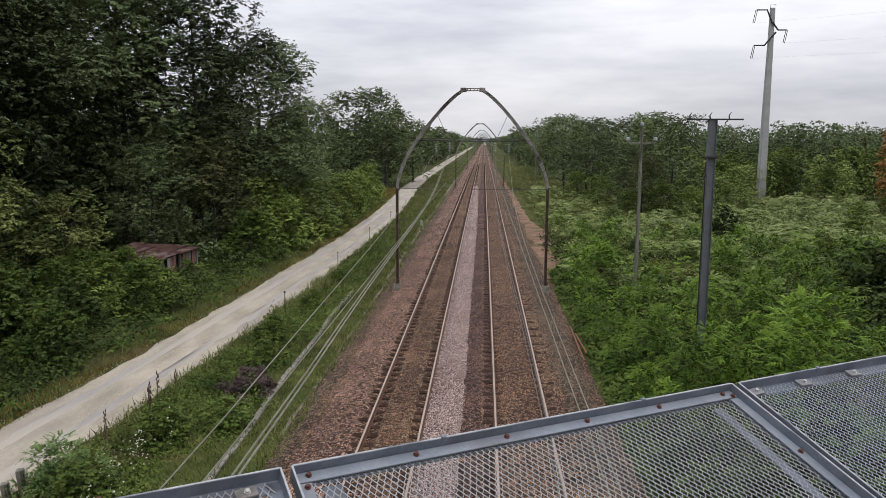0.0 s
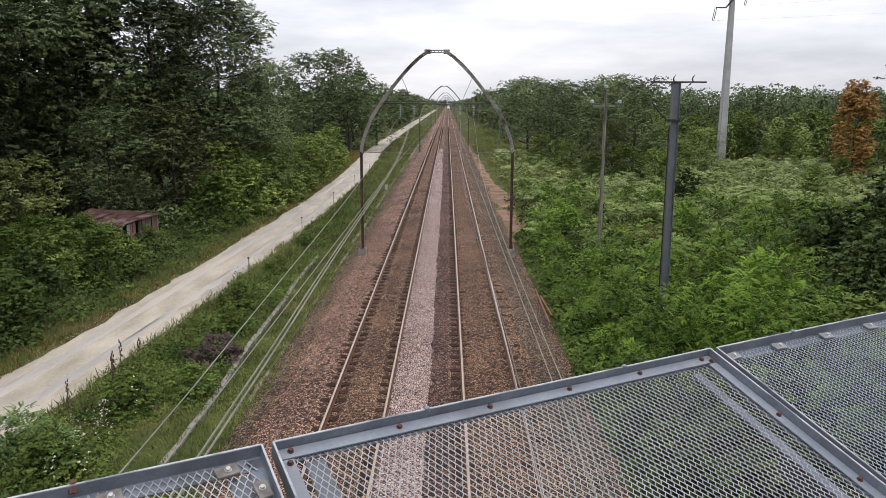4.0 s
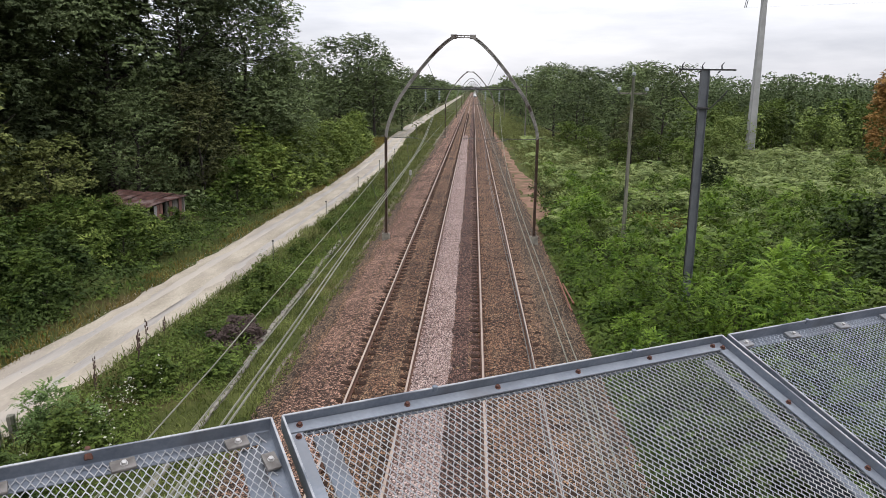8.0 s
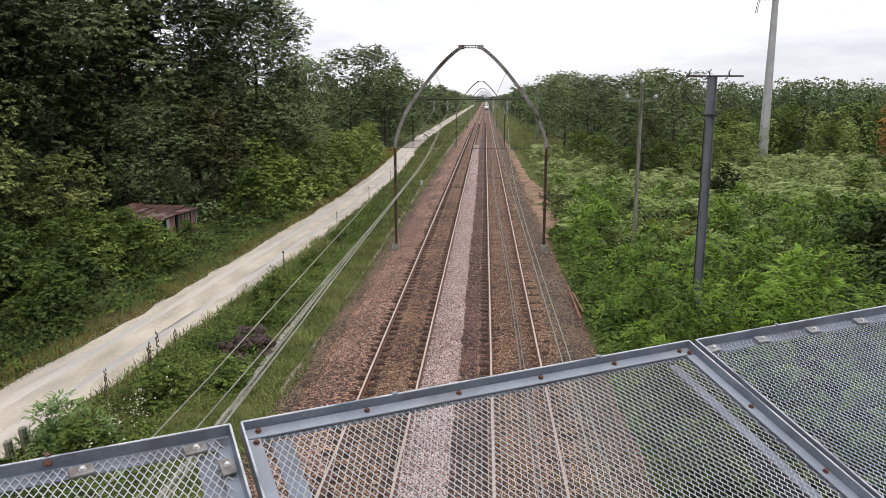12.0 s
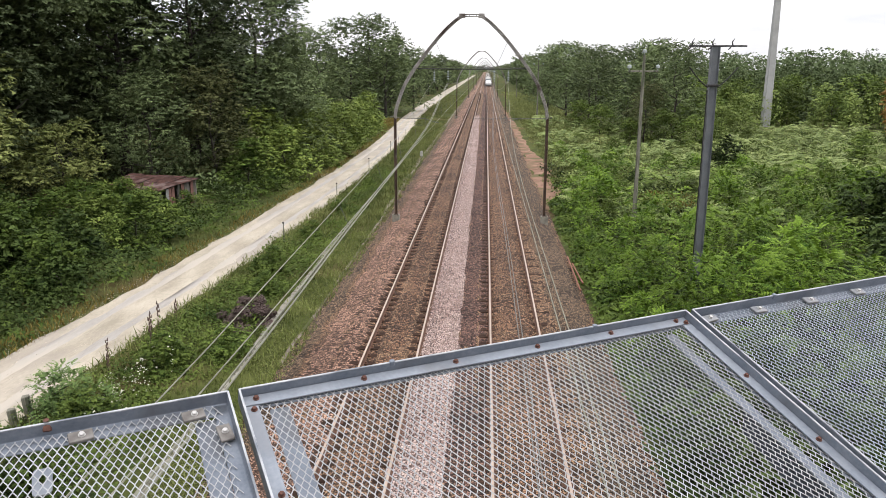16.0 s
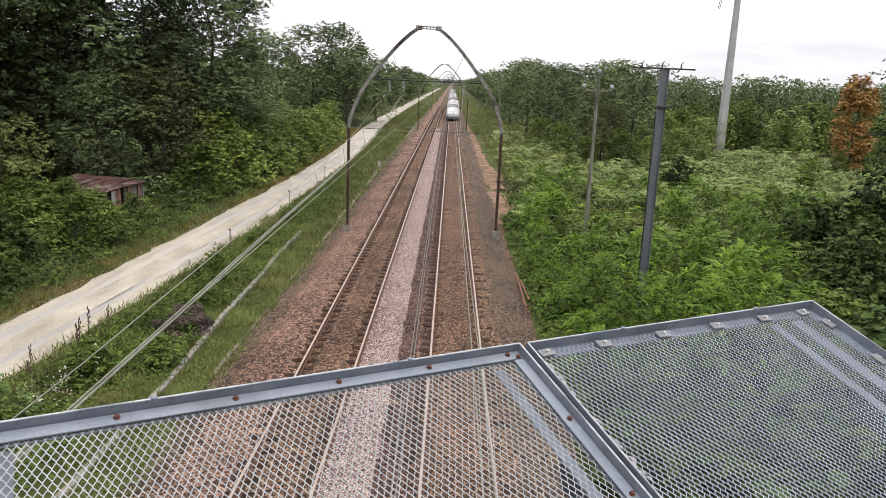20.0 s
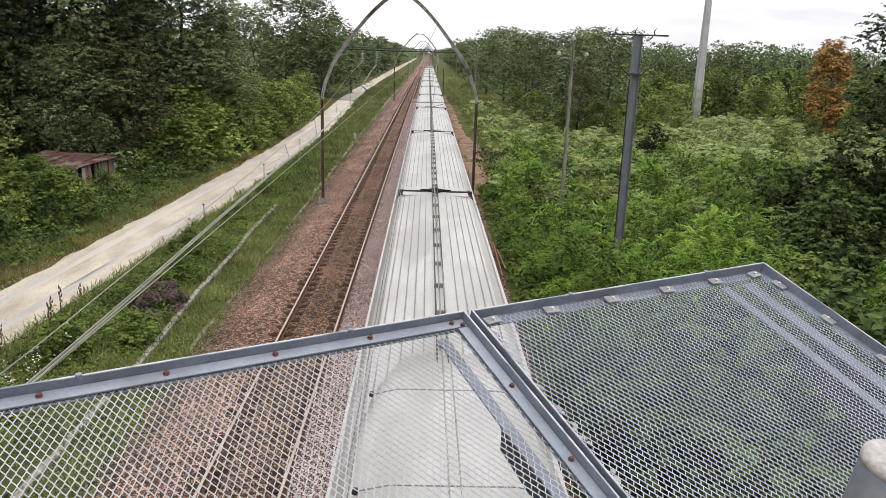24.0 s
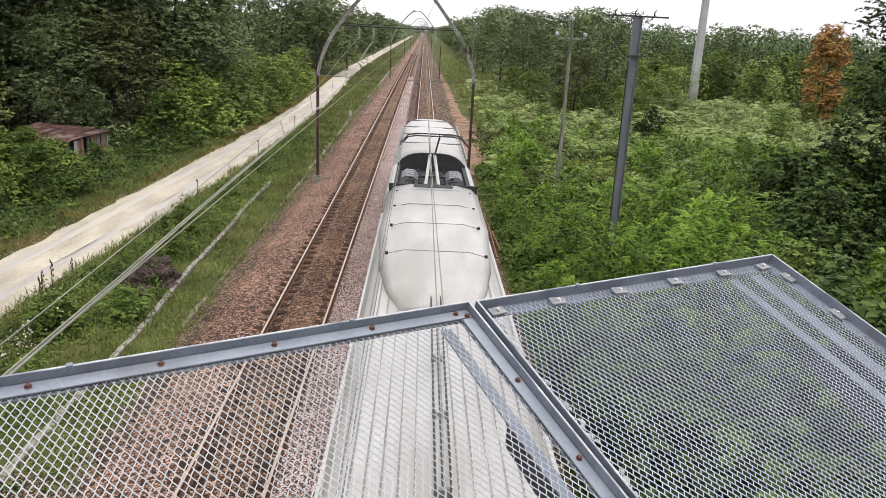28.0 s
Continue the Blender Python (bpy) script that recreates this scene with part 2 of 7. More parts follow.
def ballast(name, low, high, joint):
    """Loose stone seen as small cells of several tints, with dark gaps."""
    m = bpy.data.materials.new(name)
    m.use_nodes = True
    nt, ln = m.node_tree.nodes, m.node_tree.links
    bs = nt["Principled BSDF"]
    tc, vo, vd = nt.new("ShaderNodeTexCoord"), nt.new("ShaderNodeTexVoronoi"), nt.new("ShaderNodeTexVoronoi")
    vd.feature = "DISTANCE_TO_EDGE"
    no = nt.new("ShaderNodeTexNoise")
    no.inputs["Scale"].default_value, no.inputs["Detail"].default_value = 0.35, 6.0
    for v in (vo, vd):
        v.inputs["Scale"].default_value = 15.5
        ln.new(tc.outputs["Object"], v.inputs["Vector"])
    ln.new(tc.outputs["Object"], no.inputs["Vector"])
    sep = nt.new("ShaderNodeSeparateColor")
    ln.new(vo.outputs["Color"], sep.inputs["Color"])
    a = nt.new("ShaderNodeMath")
    a.operation = "MULTIPLY_ADD"
    a.inputs[1].default_value = 0.95
    ln.new(sep.outputs[0], a.inputs[0])
    b = nt.new("ShaderNodeMath")
    b.operation = "MULTIPLY_ADD"
    b.inputs[1].default_value, b.inputs[2].default_value = 1.1, -0.55
    ln.new(no.outputs["Fac"], b.inputs[0])
    ln.new(b.outputs[0], a.inputs[2])
    ramp = nt.new("ShaderNodeValToRGB")
    ramp.color_ramp.elements[0].position, ramp.color_ramp.elements[0].color = 0.1, toned(low)
    ramp.color_ramp.elements[1].position, ramp.color_ramp.elements[1].color = 0.85, toned(high)
    ln.new(a.outputs[0], ramp.inputs["Fac"])
    edge = nt.new("ShaderNodeValToRGB")
    edge.color_ramp.elements[0].position, edge.color_ramp.elements[1].position = 0.03, 0.19
    ln.new(vd.outputs["Distance"], edge.inputs["Fac"])
    mx = nt.new("ShaderNodeMix")
    mx.data_type = "RGBA"
    mx.inputs["A"].default_value = toned(joint)
    ln.new(edge.outputs["Color"], mx.inputs["Factor"])
    ln.new(ramp.outputs["Color"], mx.inputs["B"])
    ln.new(mx.outputs["Result"], bs.inputs["Base Color"])
    bs.inputs["Roughness"].default_value = 0.9
    bs.inputs["Specular IOR Level"].default_value = 0.2
    bp = nt.new("ShaderNodeBump")
    bp.inputs["Strength"].default_value, bp.inputs["Distance"].default_value = 1.0, 0.06
    ln.new(vd.outputs["Distance"], bp.inputs["Height"])
    ln.new(bp.outputs["Normal"], bs.inputs["Normal"])
    return m


M_GROUND = material("meadow_soil", (0.045, 0.06, 0.018), (0.13, 0.145, 0.045), 0.35, 0.95, bump=0.5, fine=6.0, stain=(0.16, 0.115, 0.055), stain_at=0.62, bump_at=0.05, spec=0.04)
M_ROAD = material("pale_limestone_grit", (0.40, 0.35, 0.265), (0.66, 0.585, 0.46), 1.3, 0.95, bump=0.6, fine=17.0, stain=(0.43, 0.38, 0.32), stain_at=0.57, bump_at=0.02, stretch=(1.0, 0.3, 1.0))
M_ROAD_WORN = material("driven_grey_limestone", (0.40, 0.37, 0.33), (0.56, 0.525, 0.475), 1.6, 0.95, bump=0.5, fine=22.0, stain=(0.60, 0.54, 0.45), stain_at=0.56, bump_at=0.015, stretch=(1.0, 0.16, 1.0))
M_ROAD_STONE = material("pale_limestone_chips", (0.56, 0.495, 0.39), (0.76, 0.68, 0.54), 3.0, 0.9, vary=0.1, island=True)
M_BALLAST = ballast("rust_stained_ballast", (0.078, 0.043, 0.026), (0.65, 0.40, 0.235), (0.014, 0.009, 0.007))
M_BALLAST_PINK = ballast("pinkish_ballast", (0.105, 0.057, 0.038), (0.84, 0.505, 0.355), (0.018, 0.011, 0.009))
M_BALLAST_DARK = ballast("dark_rusty_ballast", (0.046, 0.023, 0.018), (0.42, 0.235, 0.178), (0.010, 0.006, 0.005))
M_BALLAST_OLD = ballast("brown_ballast", (0.070, 0.036, 0.021), (0.56, 0.315, 0.185), (0.012, 0.008, 0.006))
M_BALLAST_NEW = ballast("fresh_pink_ballast", (0.46, 0.30, 0.255), (1.0, 0.775, 0.69), (0.03, 0.018, 0.015))
M_BALLAST_GREY = ballast("grey_brown_gravel", (0.07, 0.046, 0.029), (0.48, 0.325, 0.205), (0.01, 0.008, 0.007))
M_STONE = material("ballast_stone", (0.14, 0.092, 0.068), (0.40, 0.275, 0.205), 3.0, 0.9, vary=0.55, island=True)
M_STONE_NEW = material("pink_stone", (0.52, 0.37, 0.32), (0.86, 0.665, 0.59), 3.0, 0.9, vary=0.3, island=True)
M_SLEEPER = material("tarred_oak_sleeper", (0.026, 0.015, 0.010), (0.095, 0.054, 0.036), 5.0, 0.95, bump=0.5, stretch=(1, 6, 6), vary=0.3, spec=0.12)
M_RAIL_SIDE = material("rusty_rail", (0.10, 0.042, 0.022), (0.21, 0.10, 0.055), 9.0, 0.75, metal=0.2, bump=0.2)
M_RAIL_TOP = material("polished_rail_head", (0.50, 0.38, 0.30), (0.68, 0.54, 0.43), 3.0, 0.42, metal=0.4, bump=0.02, stretch=(8, 0.3, 8))
M_SAND = material("reddish_sandy_soil", (0.21, 0.118, 0.078), (0.40, 0.25, 0.178), 1.2, 0.95, bump=0.4, fine=20.0, stain=(0.15, 0.13, 0.06), stain_at=0.58, spec=0.1)
M_LITTER = material("dead_leaf_litter", (0.075, 0.045, 0.028), (0.24, 0.15, 0.095), 1.4, 0.95, bump=0.6, fine=22.0, stain=(0.05, 0.06, 0.025), stain_at=0.6, bump_at=0.03, spec=0.05)
M_GRIT = material("pale_grit", (0.20, 0.165, 0.13), (0.40, 0.345, 0.285), 1.6, 0.95, bump=0.4, fine=24.0, stain=(0.11, 0.12, 0.05), stain_at=0.54, spec=0.1)
M_GALV = material("galvanised_steel", (0.20, 0.235, 0.29), (0.32, 0.355, 0.41), 7.0, 0.52, metal=0.35, bump=0.06, fine=90.0, stain=(0.19, 0.2, 0.22), stain_at=0.62)
# bright zinc colour for the painted highlight on the canopy lips
M_EDGE_GLINT = material("edge_glint_zinc", (0.42, 0.44, 0.46), (0.66, 0.67, 0.68), 12.0, 0.4, metal=0.4, bump=0.05, stain=(0.22, 0.24, 0.27), stain_at=0.56)
M_GALV_BAR = material("galvanised_flat_bar", (0.26, 0.295, 0.345), (0.37, 0.405, 0.45), 6.0, 0.5, metal=0.3, bump=0.05, fine=70.0, stain=(0.25, 0.26, 0.28), stain_at=0.64)
M_MESH_CLEAN = material("clean_expanded_metal", (0.41, 0.455, 0.52), (0.56, 0.61, 0.67), 5.0, 0.45, metal=0.25, bump=0.0)
M_MESH = material("galvanised_expanded_metal", (0.40, 0.42, 0.435), (0.57, 0.585, 0.595), 5.0, 0.5, metal=0.25, bump=0.0)
M_TROUGH = material("worn_pale_concrete", (0.20, 0.185, 0.15), (0.40, 0.375, 0.31), 4.0, 0.95, bump=0.3)
M_WEB = material("dark_blue_paint", (0.045, 0.06, 0.085), (0.085, 0.105, 0.14), 5.0, 0.6, bump=0.08)
M_RUST = material("rust", (0.075, 0.032, 0.022), (0.20, 0.078, 0.05), 60.0, 0.85, bump=0.3)
M_BRASS = material("weathered_clamp_plate", (0.17, 0.155, 0.14), (0.30, 0.28, 0.26), 30.0, 0.7, metal=0.2, bump=0.15)
M_PLATE = material("pale_zinc_plate", (0.27, 0.28, 0.29), (0.42, 0.43, 0.44), 30.0, 0.55, metal=0.3, bump=0.1, stain=(0.2, 0.17, 0.14), stain_at=0.6)
M_BOLT = material("bright_bolt", (0.62, 0.61, 0.58), (0.8, 0.78, 0.75), 30.0, 0.35, metal=0.6, bump=0.0)
M_POST = material("worn_painted_tube", (0.06, 0.075, 0.095), (0.15, 0.165, 0.18), 14.0, 0.6, bump=0.1, stain=(0.33, 0.28, 0.24), stain_at=0.6)
M_CAP = material("flaking_whitewash", (0.34, 0.30, 0.265), (0.56, 0.54, 0.51), 30.0, 0.85, bump=0.3, fine=160.0, stain=(0.22, 0.18, 0.15), stain_at=0.66)
M_CONCRETE = material("weathered_concrete", (0.30, 0.29, 0.27), (0.46, 0.45, 0.42), 1.5, 0.9, bump=0.2, fine=35.0, stain=(0.24, 0.23, 0.20), stain_at=0.63)
M_PYLON = material("pylon_concrete", (0.42, 0.42, 0.41), (0.55, 0.55, 0.54), 0.8, 0.9, bump=0.1, fine=12.0)
M_MAST = material("rust_brown_mast", (0.04, 0.025, 0.017), (0.125, 0.072, 0.045), 2.5, 0.85, metal=0.0, bump=0.25, stain=(0.19, 0.175, 0.15), stain_at=0.66)
M_SCRAP = material("red_rusty_rod", (0.20, 0.075, 0.045), (0.36, 0.15, 0.095), 6.0, 0.85, bump=0.2)
M_ARCH = material("old_grey_painted_lattice", (0.25, 0.235, 0.21), (0.48, 0.455, 0.415), 2.0, 0.85, bump=0.2, stain=(0.09, 0.06, 0.045), stain_at=0.58)
M_HBEAM = material("zinc_grey_beam", (0.16, 0.175, 0.19), (0.25, 0.265, 0.28), 1.5, 0.6, metal=0.2, bump=0.08)
M_POLE = material("silvered_wood_pole", (0.17, 0.165, 0.125), (0.34, 0.325, 0.26), 3.0, 0.9, bump=0.4, stretch=(8, 8, 0.6), stain=(0.10, 0.11, 0.07), stain_at=0.56)
M_DARKMETAL = material("dark_iron", (0.03, 0.03, 0.032), (0.075, 0.07, 0.068), 8.0, 0.6, metal=0.4, bump=0.1)
M_WIRE = material("bronze_green_wire", (0.20, 0.20, 0.145), (0.32, 0.32, 0.24), 3.0, 0.6, metal=0.1, bump=0.0)
M_WIRE_DARK = material("dark_contact_wire", (0.09, 0.092, 0.085), (0.19, 0.192, 0.18), 3.0, 0.6, metal=0.0, bump=0.0)
M_GLASS_INS = material("pale_insulator", (0.34, 0.39, 0.375), (0.52, 0.57, 0.55), 20.0, 0.15, bump=0.0)
M_BARK = material("bark", (0.035, 0.028, 0.022), (0.10, 0.085, 0.07), 4.0, 0.95, bump=0.6, stretch=(4, 4, 0.7), bump_at=0.03)
M_TWIG = material("dry_stems", (0.06, 0.035, 0.03), (0.16, 0.10, 0.075), 4.0, 0.95, vary=0.3, island=True)
M_PLANK = material("bleached_plank", (0.09, 0.08, 0.07), (0.27, 0.245, 0.215), 4.0, 0.9, bump=0.4, stretch=(5, 5, 0.6), vary=0.35)
M_ROOF_IRON = material("rusty_corrugated_iron", (0.04, 0.024, 0.02), (0.15, 0.075, 0.06), 2.6, 0.9, metal=0.0, bump=0.3, fine=14.0, stain=(0.24, 0.18, 0.165), stain_at=0.62, spec=0.15)
M_WHITE_BOARD = material("bleached_white_board", (0.30, 0.29, 0.28), (0.46, 0.45, 0.44), 3.0, 0.9, bump=0.3)
M_SHED_RED = material("faded_red_board", (0.19, 0.085, 0.065), (0.30, 0.16, 0.13), 3.0, 0.9, bump=0.3)
L_OAK = foliage("oak_leaves", (0.096, 0.128, 0.070), (0.315, 0.38, 0.192))
# lit copy of hedge_leaves: brightness of sunlit tops put into the colour
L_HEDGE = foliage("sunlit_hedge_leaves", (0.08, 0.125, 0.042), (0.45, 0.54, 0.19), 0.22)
L_VERGE = foliage("nettle_leaves", (0.045, 0.078, 0.026), (0.27, 0.345, 0.115), 0.15)
# darker than hedge_leaves: shade from overhanging growth put into the colour
L_UNDER = foliage("shady_undergrowth_leaves", (0.034, 0.066, 0.02), (0.21, 0.275, 0.09), 0.0)
L_OLIVE = foliage("olive_brown_leaves", (0.075, 0.085, 0.045), (0.24, 0.255, 0.125), 0.15)
# very dark leaf colour with deep shade put into it
L_DEEP_SHADE = foliage("deep_shade_leaves", (0.018, 0.034, 0.013), (0.135, 0.18, 0.068), 0.4)
L_DARK = foliage("shaded_leaves", (0.078, 0.101, 0.060), (0.225, 0.27, 0.145))
L_BRIGHT = foliage("robinia_leaves", (0.026, 0.066, 0.016), (0.325, 0.455, 0.118), 0.38)
L_BUSH = foliage("hedge_leaves", (0.06, 0.10, 0.034), (0.275, 0.345, 0.115), 0.4)
L_FERN = foliage("bracken", (0.11, 0.16, 0.06), (0.52, 0.60, 0.275), 0.22)
L_PINE = foliage("pine_needles", (0.085, 0.118, 0.06), (0.205, 0.255, 0.128), 0.3)
L_YELLOW = foliage("yellowish_leaves", (0.145, 0.195, 0.078), (0.33, 0.395, 0.15), 0.25)
L_ORANGE = foliage("withered_needles", (0.40, 0.25, 0.12), (0.68, 0.445, 0.225), 0.05)
L_HAW = foliage("hawthorn_leaves", (0.16, 0.20, 0.08), (0.58, 0.63, 0.28), 0.1)
L_ELDER = foliage("elder_leaves", (0.075, 0.125, 0.055), (0.34, 0.45, 0.19), 0.05)
L_GRASS = foliage("verge_grass", (0.085, 0.11, 0.036), (0.29, 0.33, 0.132), 0.2)
L_MEADOW = foliage("ripe_meadow_grass", (0.12, 0.137, 0.056), (0.345, 0.37, 0.17), 0.2)
L_DRY = foliage("dry_verge_grass", (0.16, 0.125, 0.045), (0.43, 0.345, 0.15), 0.2)
L_HEATHER = foliage("brown_dead_bush", (0.10, 0.076, 0.07), (0.255, 0.20, 0.185), 0.1)
L_FLOWER = foliage("white_umbels", (0.55, 0.55, 0.42), (0.85, 0.84, 0.70), 0.1)
M_TRAIN = material("off_white_coach_paint", (0.38, 0.365, 0.335), (0.53, 0.515, 0.48), 2.2, 0.42, bump=0.02, stain=(0.36, 0.34, 0.30), stain_at=0.57, stretch=(1, 0.25, 1))
M_TRAIN_SIDE = material("silver_grey_coach_side", (0.45, 0.44, 0.415), (0.56, 0.545, 0.52), 1.0, 0.45, bump=0.02)
M_TRAIN_GREY = material("dark_grey_bumper", (0.10, 0.10, 0.105), (0.16, 0.16, 0.165), 2.0, 0.5, bump=0.05)
M_TRAIN_BLUE = material("dark_blue_window_band", (0.02, 0.03, 0.06), (0.04, 0.055, 0.09), 1.0, 0.2, bump=0.0)
M_TRAIN_DARK = material("dark_underframe", (0.02, 0.019, 0.018), (0.06, 0.055, 0.05), 4.0, 0.7, bump=0.1)
M_TRAIN_BLACK = material("black_rubber_gangway", (0.012, 0.012, 0.012), (0.03, 0.03, 0.03), 4.0, 0.8, bump=0.1)
M_TRAIN_RIB = material("grimy_roof_seam", (0.16, 0.15, 0.135), (0.30, 0.29, 0.265), 3.0, 0.6, bump=0.0)
# white paint, raised further to put in the light on the upward-facing hood
M_TRAIN_HOOD = material("white_nose_paint", (0.62, 0.62, 0.61), (0.72, 0.72, 0.71), 1.2, 0.35, bump=0.01)
M_WINDSCREEN = material("tinted_windscreen", (0.10, 0.11, 0.115), (0.15, 0.16, 0.165), 1.0, 0.06, bump=0.0, spec=0.8)
M_LAMP = bpy.data.materials.new("lit_headlamp")
M_LAMP.use_nodes = True
M_LAMP.node_tree.nodes["Principled BSDF"].inputs["Emission Color"].default_value = (1.0, 0.96, 0.85, 1)
M_LAMP.node_tree.nodes["Principled BSDF"].inputs["Emission Strength"].default_value = 0.8

# ---------------------------------------------------------------- ground, road, track bed
rng = np.random.default_rng(11)
TRACK_X = 1.796
GAUGE_HALF = 0.7535
GROUND = -0.6


def smooth(a, b, x):
    t = min(1.0, max(0.0, (x - a) / (b - a)))
    return t * t * (3 - 2 * t)


def ground_z(x, y):
    """Height of the open ground: nearly flat, a little lower on the right, uneven."""
    z = GROUND - 1.0 * smooth(8, 45, x) - 0.3 * smooth(-15, -30, x)
    if abs(x) > 5.2:
        z += 0.12 * noise.noise(Vector((x * 0.21, y * 0.21, 3.0))) * smooth(5.2, 8, abs(x)) * (0.25 if -14.5 < x < -8 else 1)
    return z


def road_mid(y):
    ys = (-60, 0, 10, 20, 30, 46, 60, 80, 100, 128, 165, 300, 750, 1500)
    xs = (-14.5, -12.7, -12.35, -11.95, -11.35, -10.75, -10.45, -10.4, -11.0, -12.2, -12.9, -13.3, -13.0, -13.0)
    return float(np.interp(y, ys, xs))


def steps(lo, hi, fine_to, fine, coarse):
    out, v = [], lo
    while v < hi:
        out.append(v)
        v += fine if v < fine_to else max(coarse, (v - fine_to) * 0.35)
    return out + [hi]


gx = sorted({-s for s in steps(0, 3500, 40, 1.3, 8)} | set(steps(0, 3500, 60, 1.3, 8)))
gy = [-1500, -400, -120, -50] + steps(-20, 4200, 130, 1.8, 8)
s = Shape()
verts = [(x, y, ground_z(x, y)) for y in gy for x in gx]
nx = len(gx)
s.add(verts, [(j * nx + i, j * nx + i + 1, (j + 1) * nx + i + 1, (j + 1) * nx + i) for j in range(len(gy) - 1) for i in range(nx - 1)])
solid("ground", s, M_GROUND, "uneven grassy heath ground with bare brown patches", "ground", kind="structure", smooth=True)

s = Shape()
ry = steps(-40, 900, 90, 0.7, 4)
cols = (-1.6, -1.2, -0.6, 0.0, 0.6, 1.2, 1.6)
for y in ry:
    for k, c in enumerate(cols):
        edge = 0.3 * noise.noise(Vector((c * 3, y * 0.45, 1.0))) + 0.16 * noise.noise(Vector((c, y * 1.9, 4.0))) if abs(c) > 1.4 else 0
        crown = 0.03 - 0.035 * (abs(c) in (0.6,)) - (0.09 if abs(c) > 1.4 else 0)
        s.v.append((road_mid(y) + c + edge, y, GROUND + 0.045 + crown + 0.015 * noise.noise(Vector((c * 2, y * 0.8, 9)))))
n = len(cols)
s.f = [(j * n + i, j * n + i + 1, (j + 1) * n + i + 1, (j + 1) * n + i) for j in range(len(ry) - 1) for i in range(n - 1)]
solid("road", s, M_ROAD, "pale unsealed limestone track beside the railway", "road", kind="structure", smooth=True)


for mid, half in ((-0.72, 0.3), (0.78, 0.36)):
    wt = Shape()
    for y in ry:
        for k, c in enumerate((-1, -0.7, 0, 0.7, 1)):
            w = 0.22 * noise.noise(Vector((k + 7 * mid, y * 0.3, 2))) + 0.1 * noise.noise(Vector((k, y * 1.6, 5 + mid))) if abs(c) == 1 else 0
            wt.v.append((road_mid(y) + mid + c * half + w, y, GROUND + 0.045 + (0.012 if abs(c) < 1 else -0.012) + 0.015 * noise.noise(Vector((mid * 2, y * 0.8, 9)))))
    wt.f = [(j * 5 + i, j * 5 + i + 1, (j + 1) * 5 + i + 1, (j + 1) * 5 + i) for j in range(len(ry) - 1) for i in range(4)]
    solid("wheel_track", wt, M_ROAD_WORN, "greyish wheel track worn into the limestone road", "road", kind="structure", smooth=True)


def bed_z(x):
    """Cross profile of the stone bed."""
    d = abs(abs(x) - TRACK_X)
    if d < 1.16:
        return float(np.interp(d, (0, 0.40, 0.50, 1.02, 1.14), (-0.148, -0.148, -0.194, -0.194, -0.158) if x < 1.04 else (-0.148, -0.148, -0.170, -0.166, -0.155)))
    xs = (-5.25, -4.6, -3.4, -2.96, -0.63, 0.63, 2.96, 3.4, 4.4, 4.95)
    zs = (-0.66, -0.5, -0.17, -0.155, -0.155, -0.155, -0.155, -0.2, -0.52, -0.68)
    return float(np.interp(x, xs, zs))


bx = [-5.25, -4.9, -4.6, -4.0, -3.4] + [side * TRACK_X + d for side in (-1, 1) for d in (-1.16, -1.0, -0.88, -0.62, -0.5, -0.4, 0.0, 0.4, 0.5, 0.62, 0.88, 1.0, 1.16)] + [3.4, 3.9, 4.4, 4.7, 4.95]
by = steps(-40, 1500, 75, 0.35, 3)


def strip(xs, ys, lift=0.0, rough=0.02, wander=0.0):
    sh = Shape()
    m = len(xs)
    for y in ys:
        for i, x in enumerate(xs):
            w = wander * noise.noise(Vector((x, y * 0.9, 2.0))) if i in (0, m - 1) else 0
            sh.v.append((x + w, y, bed_z(x + w) + lift + (rough * noise.noise(Vector((x * 4.1, y * 3.3, 0))) if y < 90 else 0)))
    sh.f = [(j * m + i, j * m + i + 1, (j + 1) * m + i + 1, (j + 1) * m + i) for j in range(len(ys) - 1) for i in range(m - 1)]
    return sh


solid("track_bed", strip(bx, by, rough=0.03, wander=0.5), M_BALLAST, "rust-stained reddish ballast bed of a double-track line", "ballast", kind="structure")
for side in (-1, 1):
    xs = [side * TRACK_X + d for d in (-0.6, -0.5, -0.2, 0.2, 0.5, 0.6)]
    solid("track_bed", strip(xs, by, 0.012, 0.03, 0.1), M_BALLAST_OLD, "brown oily ballast between the rails", "ballast", kind="structure")
for mat, xs, label in ((M_BALLAST_PINK, (-4.2, -3.9, -3.6, -3.3, -3.0, -2.78), "pinkish paler ballast on the shoulder of the far track"),
                       (M_BALLAST_GREY, (-5.1, -4.9, -4.65, -4.4), "grey-brown dirty ballast at the foot of the shoulder"),
                       (M_BALLAST_GREY, (3.15, 3.4, 3.75, 4.1, 4.4), "grey-brown ballast on the shoulder of the near track"),
                       (M_BALLAST_PINK, (-1.02, -0.95, -0.85, -0.75), "pinkish ballast beside the inner rail"),
                       (M_BALLAST_DARK, (0.05, 0.3, 0.55, 0.78, 0.95), "dark rust-stained ballast beside the near track")):
    solid("track_bed", strip(xs, by, 0.014 if mat is not M_BALLAST_GREY else 0.022, 0.03, 0.28 if len(xs) > 5 or mat is M_BALLAST_GREY else 0.12), mat, label, "ballast", kind="structure")
yy = [y for y in by if y < 137]
pk = Shape()
